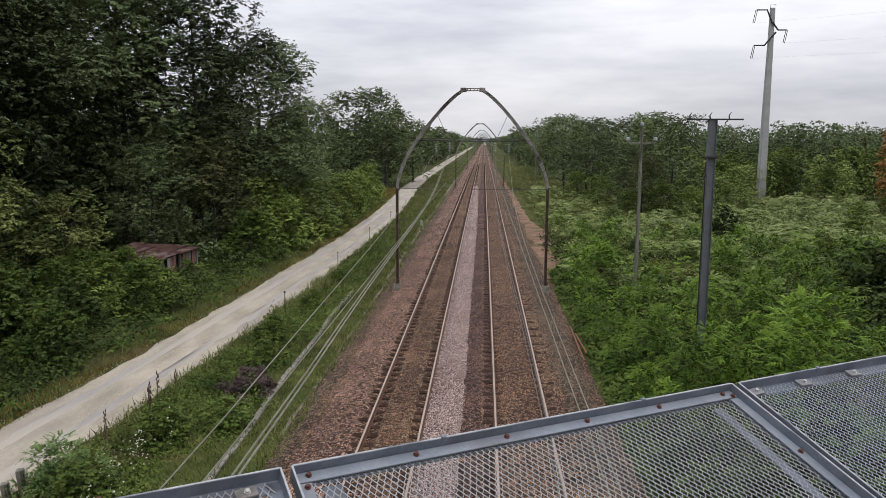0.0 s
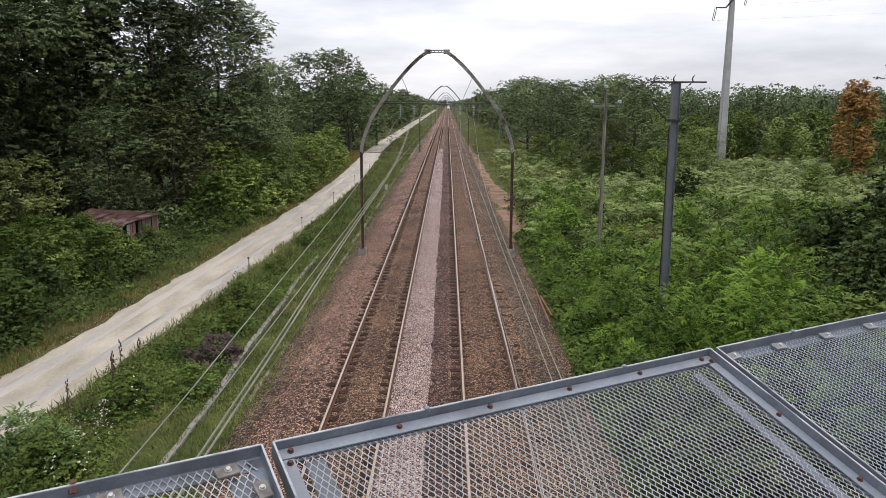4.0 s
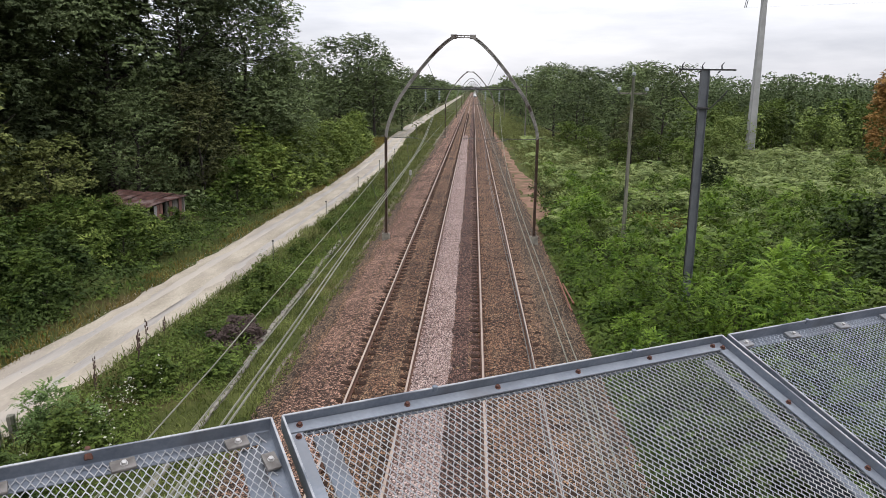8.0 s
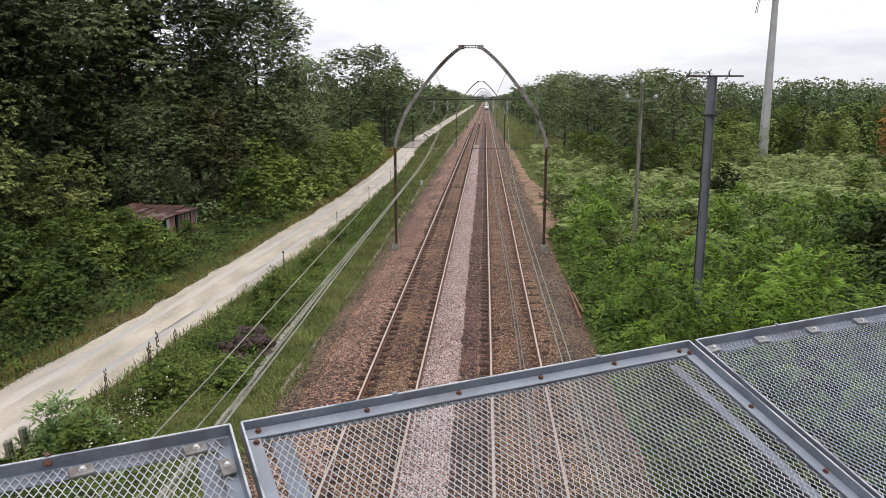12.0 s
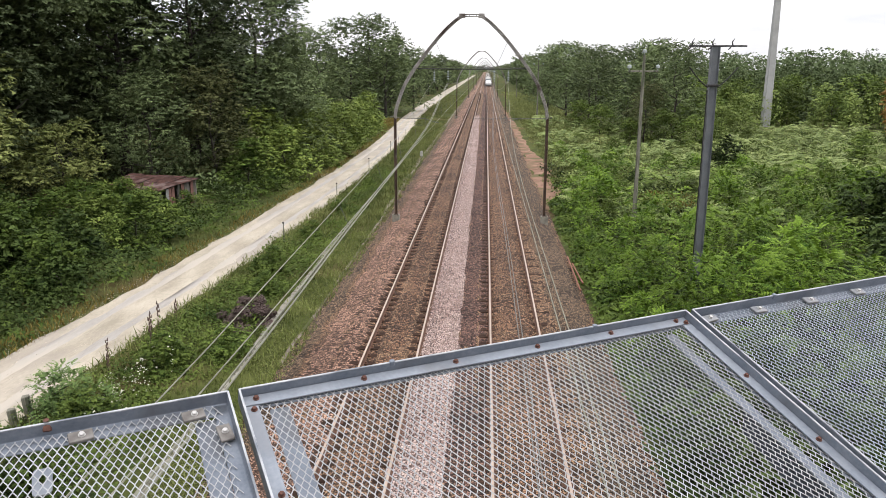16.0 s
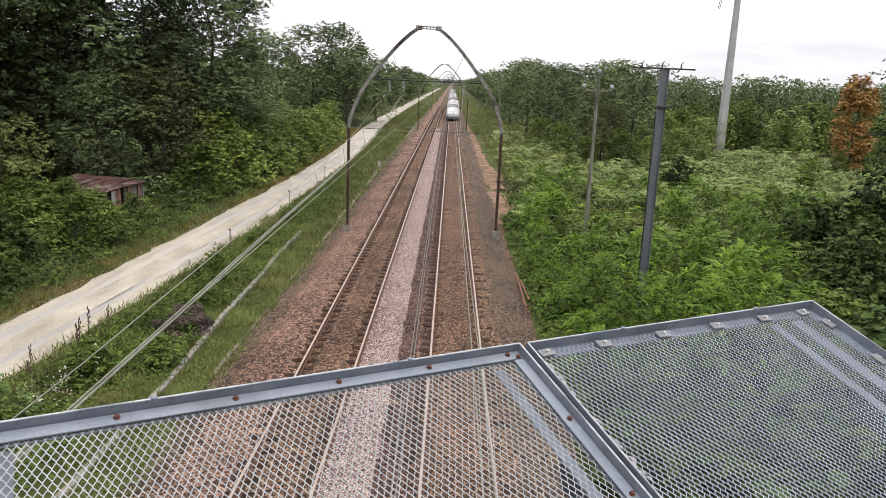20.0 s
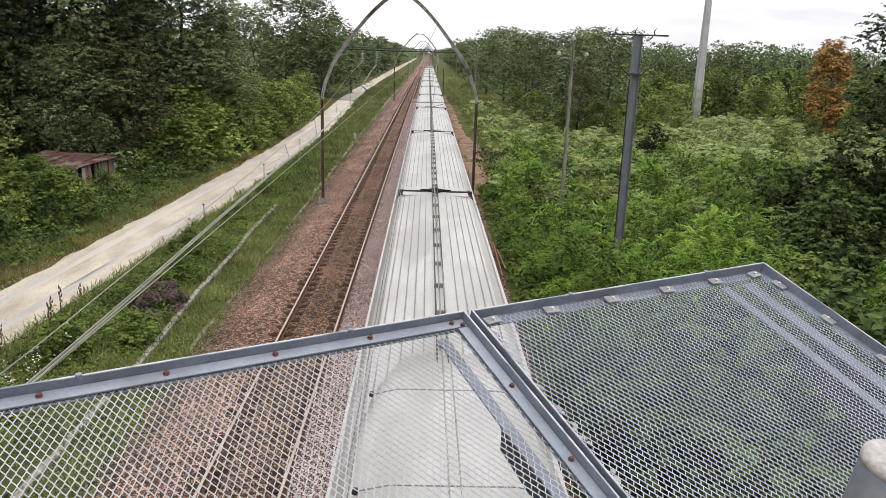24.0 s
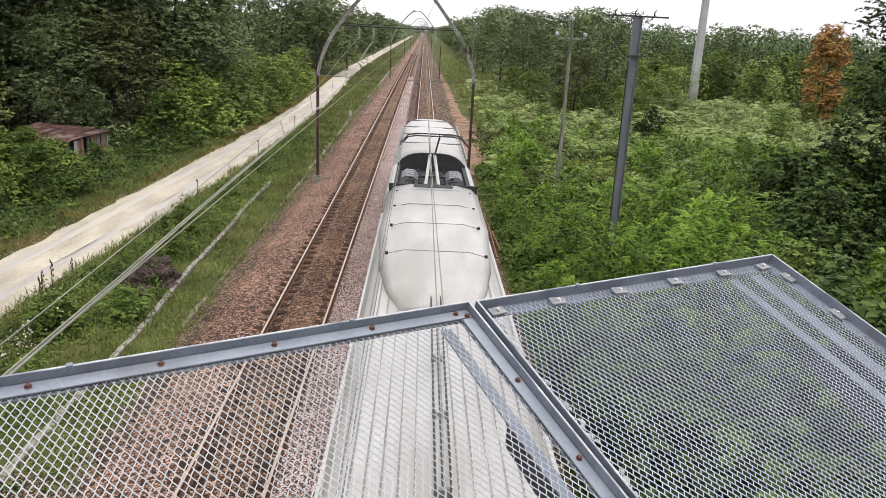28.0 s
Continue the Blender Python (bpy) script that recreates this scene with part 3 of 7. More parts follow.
for y in yy:
    half = 0.6 - 0.12 * smooth(60, 137, y)
    mid = -0.5 - 0.15 * smooth(60, 137, y)
    for i, d in enumerate((-1, -0.85, -0.4, 0, 0.4, 0.85, 1)):
        w = 0.15 * noise.noise(Vector((d * 5, y * 0.7, 7))) + 0.12 * noise.noise(Vector((d * 5, y * 3.1, 1))) if abs(d) > 0.8 else 0
        x = mid + d * half + w
        pk.v.append((x, y, bed_z(x) + (0.05 if abs(d) < 0.9 else -0.01) + 0.02 * noise.noise(Vector((x * 5, y * 4, 0)))))
pk.f = [(j * 7 + i, j * 7 + i + 1, (j + 1) * 7 + i + 1, (j + 1) * 7 + i) for j in range(len(yy) - 1) for i in range(6)]
solid("fresh_ballast", pk, M_BALLAST_NEW, "strip of fresh pale pink ballast between the two tracks", "ballast", kind="structure")

# bare reddish soil along the right shoulder
sd = Shape()
sy = steps(45, 150, 150, 0.6, 3)
for y in sy:
    w = 0.25 + 2.3 * smooth(46, 54, y) * (1 - 0.6 * smooth(64, 84, y)) * (1 - 0.3 * smooth(110, 150, y)) + 0.5 * noise.noise(Vector((0, y * 0.35, 2)))
    for k in range(5):
        x = 4.5 + ((0.5 * noise.noise(Vector((k, y * 0.25, 5))) + 0.12 * noise.noise(Vector((k, y * 0.8, 8)))) if k in (0, 4) else 0) + w * k / 4
        sd.v.append((x, y, max(bed_z(min(x, 4.9)), GROUND) + (0.05 if 0 < k < 4 else -0.05) + 0.012 * noise.noise(Vector((x * 2, y * 2, 1)))))
sd.f = [(j * 5 + i, j * 5 + i + 1, (j + 1) * 5 + i + 1, (j + 1) * 5 + i) for j in range(len(sy) - 1) for i in range(4)]
solid("sandy_path", sd, M_SAND, "bare reddish sandy strip beside the ballast", "soil", kind="structure", smooth=True)

# dead leaves under the trees beside the shed
lt = Shape()
for j in range(17):
    for i in range(17):
        a, r_ = 2 * math.pi * i / 16, j / 16 * (1 + 0.22 * noise.noise(Vector((3 * math.cos(2 * math.pi * i / 16), 3 * math.sin(2 * math.pi * i / 16), 2))))
        x, y = -25.6 + 5.6 * r_ * math.cos(a), 48.6 + 6.0 * r_ * math.sin(a)
        lt.v.append((x, y, ground_z(x, y) + (0.05 if j < 15 else -0.08) + 0.04 * noise.noise(Vector((x * 1.5, y * 1.5, 3)))))
lt.f = [(j * 17 + i, (j + 1) * 17 + i, (j + 1) * 17 + i + 1, j * 17 + i + 1) for j in range(16) for i in range(16)]
solid("leaf_litter", lt, M_LITTER, "brown dead leaves on the ground under the trees", "leaf litter", kind="structure", smooth=True)

# pale grit along the foot of the ballast on the far side
gr = Shape()
gry = steps(20, 170, 170, 0.8, 3)
for y in gry:
    w = (0.2 + 0.35 * smooth(36, 60, y)) * (1 + 0.9 * noise.noise(Vector((3, y * 0.25, 0))))
    for k in range(4):
        x = -5.05 - w * k / 3 + (0.14 * noise.noise(Vector((k, y * 1.1, 6))) if k in (0, 3) else 0)
        gr.v.append((x, y, max(bed_z(x), GROUND) + (0.035 if 0 < k < 3 else -0.05)))
gr.f = [(j * 4 + i, (j + 1) * 4 + i, (j + 1) * 4 + i + 1, j * 4 + i + 1) for j in range(len(gry) - 1) for i in range(3)]
solid("grit_strip", gr, M_GRIT, "pale worn grit along the foot of the ballast", "soil", kind="structure", smooth=True)

# bare gravel below the bridge, between road and line
gv = Shape()
gys = steps(-12, 14.5, 30, 0.7, 3)
for y in gys:
    for k in range(7):
        x = -6.75 + 0.3 * k + (0.3 * noise.noise(Vector((k, y * 0.6, 3))) if k in (0, 6) else 0)
        gv.v.append((x, y, ground_z(x, y) + (0.05 if 0 < k < 6 and y < 13 else -0.06) + 0.03 * noise.noise(Vector((x * 2, y * 2, 4)))))
gv.f = [(j * 7 + i, j * 7 + i + 1, (j + 1) * 7 + i + 1, (j + 1) * 7 + i) for j in range(len(gys) - 1) for i in range(6)]
solid("gravel_patch", gv, M_BALLAST_GREY, "bare grey-brown gravel beside the line under the bridge", "gravel", kind="structure", smooth=True)

# loose stones on the nearest stretch
def stones(name, count, xr, yr, lift, mat, label, size, road=False):
    if road:
        y = yr[0] + (yr[1] - yr[0]) * rng.random(count) ** 1.3
        lane = rng.choice([-1.5, -1.15, 0.0, 0.05, 1.4], count) + rng.normal(size=count) * 0.24
        x = np.array([road_mid(b) for b in y]) + lane
        z = np.full(count, GROUND + 0.06)
    else:
        x = rng.uniform(*xr, count)
        y = yr[0] + (yr[1] - yr[0]) * rng.random(count) ** 1.5
        d = np.abs(np.abs(x) - TRACK_X)
        keep = (d < 0.46) | (d > 1.06) | (rng.random(count) < 0.12)
        x, y = x[keep], y[keep]
        count = len(x)
        z = np.array([bed_z(a) for a in x]) + lift
    r = size * rng.uniform(0.5, 1.15, (count, 1))
    c = np.stack([x, y, z], 1)
    ax = rng.normal(size=(count, 3))
    ax /= np.linalg.norm(ax, axis=1, keepdims=True)
    bxv = np.cross(ax, rng.normal(size=(count, 3)))
    bxv /= np.linalg.norm(bxv, axis=1, keepdims=True)
    cx = np.cross(ax, bxv)
    p = [c + r * ax, c - r * ax * 0.9, c + r * bxv * 0.8, c - r * bxv, c + r * cx * 0.65, c - r * cx * 0.6]
    v = np.stack(p, 1).reshape(-1, 3)
    tri = np.array([(0, 2, 4), (2, 1, 4), (1, 3, 4), (3, 0, 4), (2, 0, 5), (1, 2, 5), (3, 1, 5), (0, 3, 5)])
    f = (np.arange(count)[:, None, None] * 6 + tri).reshape(-1, 3)
    me = bpy.data.meshes.new(name)
    me.vertices.add(len(v))
    me.vertices.foreach_set("co", v.astype(np.float32).ravel())
    me.loops.add(3 * len(f))
    me.loops.foreach_set("vertex_index", f.astype(np.int32).ravel())
    me.polygons.add(len(f))
    me.polygons.foreach_set("loop_start", np.arange(0, 3 * len(f), 3, dtype=np.int32))
    me.materials.append(mat)
    me.update()
    return tagged(new(name, me), label, "gravel" if road else "ballast", kind="stuff")


stones("ballast_stones", 20000, (-5.0, 4.7), (3, 50), 0.012, M_STONE, "loose rust-brown ballast stones of the track bed", 0.03)
stones("road_stones", 5000, None, (12, 60), 0, M_ROAD_STONE, "loose pale limestone chips along the edges and crown of the road", 0.024, True)
stones("pink_ballast_stones", 5000, (-1.05, 0.05), (3, 60), 0.06, M_STONE_NEW, "loose pale pink ballast stones", 0.034)


# ---------------------------------------------------------------- tracks
def rail_profile(x):
    half = [(0.066, -0.15), (0.066, -0.14), (0.012, -0.122), (0.010, -0.05), (0.034, -0.038), (0.036, -0.012), (0.030, -0.002)]
    return [(x + a, b) for a, b in half] + [(x - a, b) for a, b in reversed(half)]


sleeper_mesh = Shape().box((-1.29, -0.125, -0.33), (1.29, 0.125, -0.165), bevel=0.018).mesh("sleeper", M_SLEEPER)
chair_mesh = Shape().box((-0.13, -0.07, -0.168), (0.13, 0.07, -0.147), bevel=0.006).box((-0.115, -0.03, -0.15), (-0.062, 0.03, -0.118), bevel=0.006).box((0.062, -0.03, -0.15), (0.115, 0.03, -0.118), bevel=0.006).mesh("rail_chair", M_RAIL_SIDE)
for side, label in ((-1, "worn railway track with dark wooden sleepers and rusty rails"), (1, "railway track in use, rails polished bright on top")):
    tr = thing("railway_track", label, "railway track", "tracks of the line", kind="structure", at=pose(side * TRACK_X, 0, 0))
    for k in (-1, 1):
        rail = part("rail", Shape().prism(rail_profile(k * GAUGE_HALF), -40, 1500), M_RAIL_SIDE, tr, "rust-brown steel rail")
        part("running_surface", Shape().prism([(k * GAUGE_HALF + a, b) for a, b in ((0.031, -0.004), (0.025, 0.002), (-0.025, 0.002), (-0.031, -0.004))], -40, 1500), M_RAIL_TOP, rail, "polished rail head")
    for i in range(150):
        ob = part("sleeper", sleeper_mesh, None, tr)
        y = 3.0 + 0.6 * i
        ob.matrix_basis = pose(0.03 * math.sin(i * 12.9), y + 0.02 * math.sin(i * 7.7), 0.006 * math.sin(i * 3.1), 0, 0, 0.8 * math.sin(i * 5.3))
        if i < 70:
            for k in (-1, 1):
                part("rail_chair", chair_mesh, None, tr, at=pose(k * GAUGE_HALF, y, 0))
    far = Shape()
    for i in range(260):
        y = 93.0 + 0.6 * i
        far.box((-1.29, y - 0.125, -0.3), (1.29, y + 0.125, -0.165))
    tagged(part("far_sleepers", far, M_SLEEPER, tr), kind="stuff")


# ---------------------------------------------------------------- bridge and wire canopy
# the canopy's own space: x along the bridge, y outwards and up the slope, z square to the sheet
PANEL_YAW, PANEL_SLOPE = 28.34, 17.8
CANOPY = pose(1.609, 2.761, 6.958, 0, 0, PANEL_YAW) @ pose(0, 0, 0, PANEL_SLOPE)
BRIDGE = pose(1.609, 2.761, 0, 0, 0, PANEL_YAW)
DEPTH = 1.52

bs_ = Shape().box((-26, -6.6, 5.72), (24, -1.42, 6.06), BRIDGE, 0.03)
solid("bridge_deck", bs_, M_CONCRETE, "concrete deck of the road bridge over the line", "bridge", kind="structure")
bs_ = Shape().box((-26, -1.62, 6.06), (24, -1.42, 6.46), BRIDGE, 0.02).box((-26, -6.6, 6.06), (24, -6.4, 7.0), BRIDGE, 0.02)
solid("bridge_parapet", bs_, M_CONCRETE, "concrete kerb wall along the edge of the bridge", "parapet", kind="structure")
for a, b in ((-7.6, -6.8), (6.4, 7.2), (-25.5, -24.5), (22.5, 23.5)):
    solid("bridge_pier", Shape().box((a, -6.3, -1.2), (b, -1.7, 5.72), BRIDGE, 0.03), M_CONCRETE, "plain concrete pier under the bridge deck", "bridge pier", "bridge piers", kind="structure")


def expanded_sheet(w, d, su=0.0225, sv=0.044, half=0.00125, thick=0.0009, metal=None):
    """Strands of a hexagonal mesh, each a thin flat bar, with short bonds where two strands meet, over w by d metres."""
    sh_v, sh_f = [], []
    nu, nv = int(w / su), int(d / (sv / 2))
    bond, tilt = 0.17 * sv / 2, 0.0016

    def bar(a, b, hw):
        dv = (b - a).normalized()
        sdv = Vector((-dv.y, dv.x, 0)) * hw
        up = Vector((0, 0, thick))
        n0 = len(sh_v)
        for e in (a - dv * 0.0008, b + dv * 0.0008):
            for q in (-1, 1):
                sh_v.extend([tuple(e + q * sdv - up), tuple(e + q * sdv + up)])
        sh_f.extend([(n0, n0 + 1, n0 + 5, n0 + 4), (n0 + 2, n0 + 6, n0 + 7, n0 + 3), (n0 + 1, n0 + 3, n0 + 7, n0 + 5), (n0, n0 + 4, n0 + 6, n0 + 2)])

    for j in range(nv):
        y0, y1 = -j * sv / 2, -(j + 1) * sv / 2
        for i in range(nu):
            x0 = (i + 0.5 * (j % 2)) * su
            if 0 < x0 < w:
                bar(Vector((x0, y0 + bond, -tilt)), Vector((x0, y0 - bond, tilt)), half * 1.55)
            for x1 in (x0 - 0.5 * su, x0 + 0.5 * su):
                if 0 <= x1 <= w:
                    bar(Vector((x0, y0 - bond, tilt)), Vector((x1, y1 + bond, -tilt)), half)
    me = bpy.data.meshes.new("mesh_sheet")
    me.from_pydata(sh_v, [], sh_f)
    me.materials.append(metal or M_MESH)
    me.update()
    return me


def angle_bar(length):
    """Rolled angle along +x: an upright leaf with a rounded top, and a flat leaf inwards (-y)."""
    prof = [(0.0, -0.052), (0.0, -0.003), (-0.0015, 0.0), (-0.0045, 0.0), (-0.006, -0.003), (-0.006, -0.042), (-0.009, -0.046), (-0.047, -0.046), (-0.05, -0.049), (-0.05, -0.052)]
    vs = [(0, y, z) for y, z in prof] + [(length, y, z) for y, z in prof]
    n_ = len(prof)
    fs = [(i, n_ + i, n_ + (i + 1) % n_, (i + 1) % n_) for i in range(n_)] + [tuple(range(n_)), tuple(range(2 * n_ - 1, n_ - 1, -1))]
    return Shape().add(vs, fs)


hex_bolt = Shape()
hex_bolt.tube([(0, 0, 0), (0, 0, 0.003)], 0.0115, 12).tube([(0, 0, 0.003), (0, 0, 0.011), (0, 0, 0.0125)], [0.0088, 0.0088, 0.007], 6)
BOLT_RUSTY, BOLT_BRIGHT = hex_bolt.mesh("bolt", M_RUST), hex_bolt.mesh("bolt", M_BOLT)
CLIP_SHAPE = Shape().box((-0.032, -0.02, 0), (0.032, 0.02, 0.009), bevel=0.0025)
CLIP, CLIP_PALE = CLIP_SHAPE.mesh("clamp_plate", M_BRASS), CLIP_SHAPE.mesh("clamp_plate", M_PLATE)


def canopy_panel(label, x0, x1, clamped_by_bars, bolts, clips, tabs, stains, skew=0.0):
    w = x1 - x0
    p = thing("canopy_panel", label, "mesh panel", "canopy panels", at=CANOPY @ pose(0, 0.6 * radians(skew), 0, 0, 0, skew) @ pose(x0, 0, 0))
    part("frame_bar", angle_bar(w), M_GALV, p, "galvanised steel angle with upright lip")
    part("frame_bar", angle_bar(DEPTH), M_GALV, p, at=pose(0, -DEPTH, 0, 0, 0, 90))
    part("frame_bar", angle_bar(DEPTH), M_GALV, p, at=pose(w, 0, 0, 0, 0, -90))
    part("frame_bar", angle_bar(w), M_GALV, p, at=pose(w, -DEPTH, 0, 0, 0, 180))
    # thin pale strips added to draw the light caught along the lips
    for q, at in ((w, pose(0, 0, 0)), (DEPTH, pose(0, -DEPTH, 0, 0, 0, 90)), (DEPTH, pose(w, 0, 0, 0, 0, -90))):
        part("edge_glint", Shape().box((0.003, -0.0064, -0.0025), (q - 0.003, 0.0004, 0.0012), bevel=0.001), M_EDGE_GLINT, p, "added pale strip for the highlight along the lip", at=at)
    part("mesh_sheet", expanded_sheet(w - 0.03, DEPTH - 0.03, metal=M_MESH_CLEAN if x0 > 0 else M_MESH), None, p, "expanded metal with long diamond holes", at=pose(0.015, -0.015, -0.040))
    if clamped_by_bars:
        bar = Shape().box((0.008, -0.05, -0.036), (w - 0.008, -0.008, -0.030), bevel=0.002)
        part("clamp_bar", bar, M_GALV_BAR, p, "flat galvanised bar")
        for a in (0.008, w - 0.05):
            part("clamp_bar", Shape().box((a, -DEPTH + 0.05, -0.036), (a + 0.042, -0.054, -0.030), bevel=0.002), M_GALV_BAR, p, "flat galvanised bar")
    for x, y in bolts:
        part("bolt", BOLT_RUSTY, None, p, "rusty bolt", at=pose(x - x0, y, -0.030, 0, 0, (x * 977) % 60) @ Matrix.Diagonal((0.88, 0.88, 0.8, 1)))
    for x, y, turn in clips:
        c = part("clamp_plate", CLIP_PALE if x > 0 else CLIP, None, p, "pale grey clamp plate" if x > 0 else "brown clamp plate", at=pose(x - x0, y, -0.037, 0, 0, turn + 6 * math.sin(x * 40 + y * 90)))
        part("bolt", BOLT_BRIGHT, None, c, "bright bolt", at=pose(0.003, 0, 0.009, 0, 0, (x * 577) % 60) @ Matrix.Diagonal((0.85, 0.85, 0.7, 1)))
    for x in tabs:
        part("tab", Shape().box((x - x0 - 0.009, -0.010, -0.014), (x - x0 + 0.009, 0.004, 0.007), bevel=0.003), M_GALV, p)
    for x in stains:
        part("rusty_rivet", Shape().tube([(x - x0, -0.012, -0.022), (x - x0, 0.003, -0.010), (x - x0, 0.003, 0.006)], [0.011, 0.012, 0.008], 8), M_RUST, p, "rusty rivet")
    return p


mid_bolts = [(x, -0.025) for x in (-0.062, -0.382, -0.71, -1.04, -1.372, -1.72)] + [(-0.026, y) for y in (-0.044, -0.378, -0.71, -1.04, -1.36)] + [(-1.735, y) for y in (-0.072, -0.41, -0.74, -1.06)]
canopy_panel("galvanised canopy panel with expanded metal under bolted flat bars", -1.769, 0.0, True, mid_bolts, [], (-0.45, -1.27), (), 0.3)
left_clips = [(-1.906 - 0.298 * k, -0.045, 0) for k in range(3)] + [(-1.832, y, 90) for y in (-0.141, -0.43, -0.72, -1.0)]
canopy_panel("galvanised canopy panel with expanded metal held by clamp plates", -2.56, -1.797, False, [], left_clips, (), (-2.285,), 0.3)
right_clips = [(x, -0.038, 0) for x in (0.103, 0.376, 0.685, 0.993, 1.29, 1.55)] + [(1.61, y, 90) for y in (-0.136, -0.405, -0.68, -0.96, -1.24)]
canopy_panel("end panel of the canopy, expanded metal held by clamp plates", 0.028, 1.642, False, [], right_clips, (0.485, 1.25), ())


crust = Shape()
cq = random.Random(21)
for i in range(70):
    v0 = -0.03 - 1.42 * cq.random() ** 1.2
    r0 = cq.uniform(0.004, 0.013)
    u0, ring = 0.028 + cq.uniform(0.035, 0.062), []
    for q in range(6):
        a = 2 * math.pi * q / 6
        ring.append((u0 + r0 * cq.uniform(0.6, 1.1) * math.cos(a), v0 + 1.6 * r0 * cq.uniform(0.6, 1.1) * math.sin(a)))
    crust.add([(x, y, -0.0455) for x, y in ring] + [(x, y, -0.0425 + cq.uniform(0, 0.002)) for x, y in ring], [tuple(range(6, 12))] + [(q, (q + 1) % 6, 6 + (q + 1) % 6, 6 + q) for q in range(6)])
ob = solid("whitewash_crust", crust, M_CAP, "flaked whitish crust along the bar of the end panel", "crust", kind="stuff")
ob.matrix_basis = CANOPY


def slotted_tab(u, v):
    """Small plate with a long hole, fixed below the sheet."""
    outer = [(0.024 * math.copysign(abs(math.cos(a)) ** 0.35, math.cos(a)), 0.046 * math.copysign(abs(math.sin(a)) ** 0.35, math.sin(a))) for a in [2 * math.pi * (i + 0.5) / 24 for i in range(24)]]
    inner = [(0.008 * math.cos(a), 0.02 * math.sin(a) + 0.008) for a in [2 * math.pi * (i + 0.5) / 24 for i in range(24)]]
    sh = Shape()
    sh.add([(x, y, z) for z in (0, -0.006) for ring in (outer, inner) for x, y in ring],
           [f for i in range(24) for j in [(i + 1) % 24] for f in ((i, j, 24 + j, 24 + i), (48 + i, 72 + i, 72 + j, 48 + j), (i, 48 + i, 48 + j, j), (24 + i, 24 + j, 72 + j, 72 + i))])
    ob = solid("slotted_tab", sh, M_GALV_BAR, "small slotted steel tab under the wire sheet", "bracket")
    ob.matrix_basis = CANOPY @ pose(u, v, -0.055)


slotted_tab(-2.30, -0.17)

screen = thing("screen_panel", "upright sheet with flaking whitewash fixed beside the wire canopy", "screen", at=pose(1.609, 2.761, 6.958, 0, 0, PANEL_YAW))
part("sheet", Shape().box((-3.35, 0.022, -0.62), (-2.585, 0.03, 0.215), bevel=0.002), M_CAP, screen, "flaking whitewashed sheet")
part("edge_bar", Shape().box((-2.585, 0.0, -0.62), (-2.565, 0.036, 0.225), bevel=0.003), M_GALV, screen, "galvanised edge bar")
part("lower_rail", Shape().box((-3.35, -0.004, -0.14), (-2.588, 0.021, -0.05), bevel=0.004), M_RUST, screen, "rust-red rail")
part("bolt", BOLT_BRIGHT, None, screen, "bright bolt", at=pose(-2.602, 0.021, -0.02, 90))


def support_arm(x, flange, label):
    """Steel arm below the sheet that carries a joint between panels."""
    a = thing("support_arm", label, "bracket", "canopy brackets", at=CANOPY @ pose(x, 0, -0.057))
    part("top_flange", Shape().box((-flange / 2, -DEPTH, -0.008), (flange / 2, -0.06, 0), bevel=0.002), M_GALV, a)
    sh = Shape()
    ring = lambda y, h: [(-0.004, y, -h), (-0.004, y, -0.008), (0.004, y, -0.008), (0.004, y, -h)]
    sh.loft([ring(-DEPTH, 0.22), ring(-1.05, 0.15), ring(-0.70, 0.115), ring(-0.51, 0.10), ring(-0.49, 0.035), ring(-0.45, 0.014), ring(-0.08, 0.012)])
    part("web", sh, M_WEB, a, "dark blue painted tapering web")
    return a


support_arm(-0.115, 0.042, "galvanised steel arm under the canopy joint")
support_arm(-1.655, 0.06, "galvanised steel arm under the canopy joint")
support_arm(-1.875, 0.06, "galvanised steel arm under the canopy joint")
support_arm(1.34, 0.05, "galvanised steel arm under the canopy end")
support_arm(1.49, 0.07, "galvanised steel arm under the canopy end")

rp = thing("railing_post", "worn blue-grey steel tube post with whitish rounded cap", "post", at=CANOPY @ pose(-0.691, -1.60, -0.036) @ pose(0, 0, 1.136, -9) @ pose(0, 0, -1.136))
part("tube", Shape().tube([(0, 0, -0.05), (0, 0, 1.07), (0, 0, 1.143)], [0.0335, 0.0335, 0.0335], 28), M_POST, rp, smooth=True)
part("cap", Shape().tube([(0, 0, 1.139), (0, 0, 1.143), (0, 0, 1.147), (0, 0, 1.149), (0, 0, 1.150)], [0.0337, 0.0341, 0.033, 0.0285, 0.006], 28), M_CAP, rp, "whitish worn cap", smooth=True)


# ---------------------------------------------------------------- catenary arches
def bar_between(sh, a, b, r, sides=6):
    return sh.tube([a, b], r, sides)


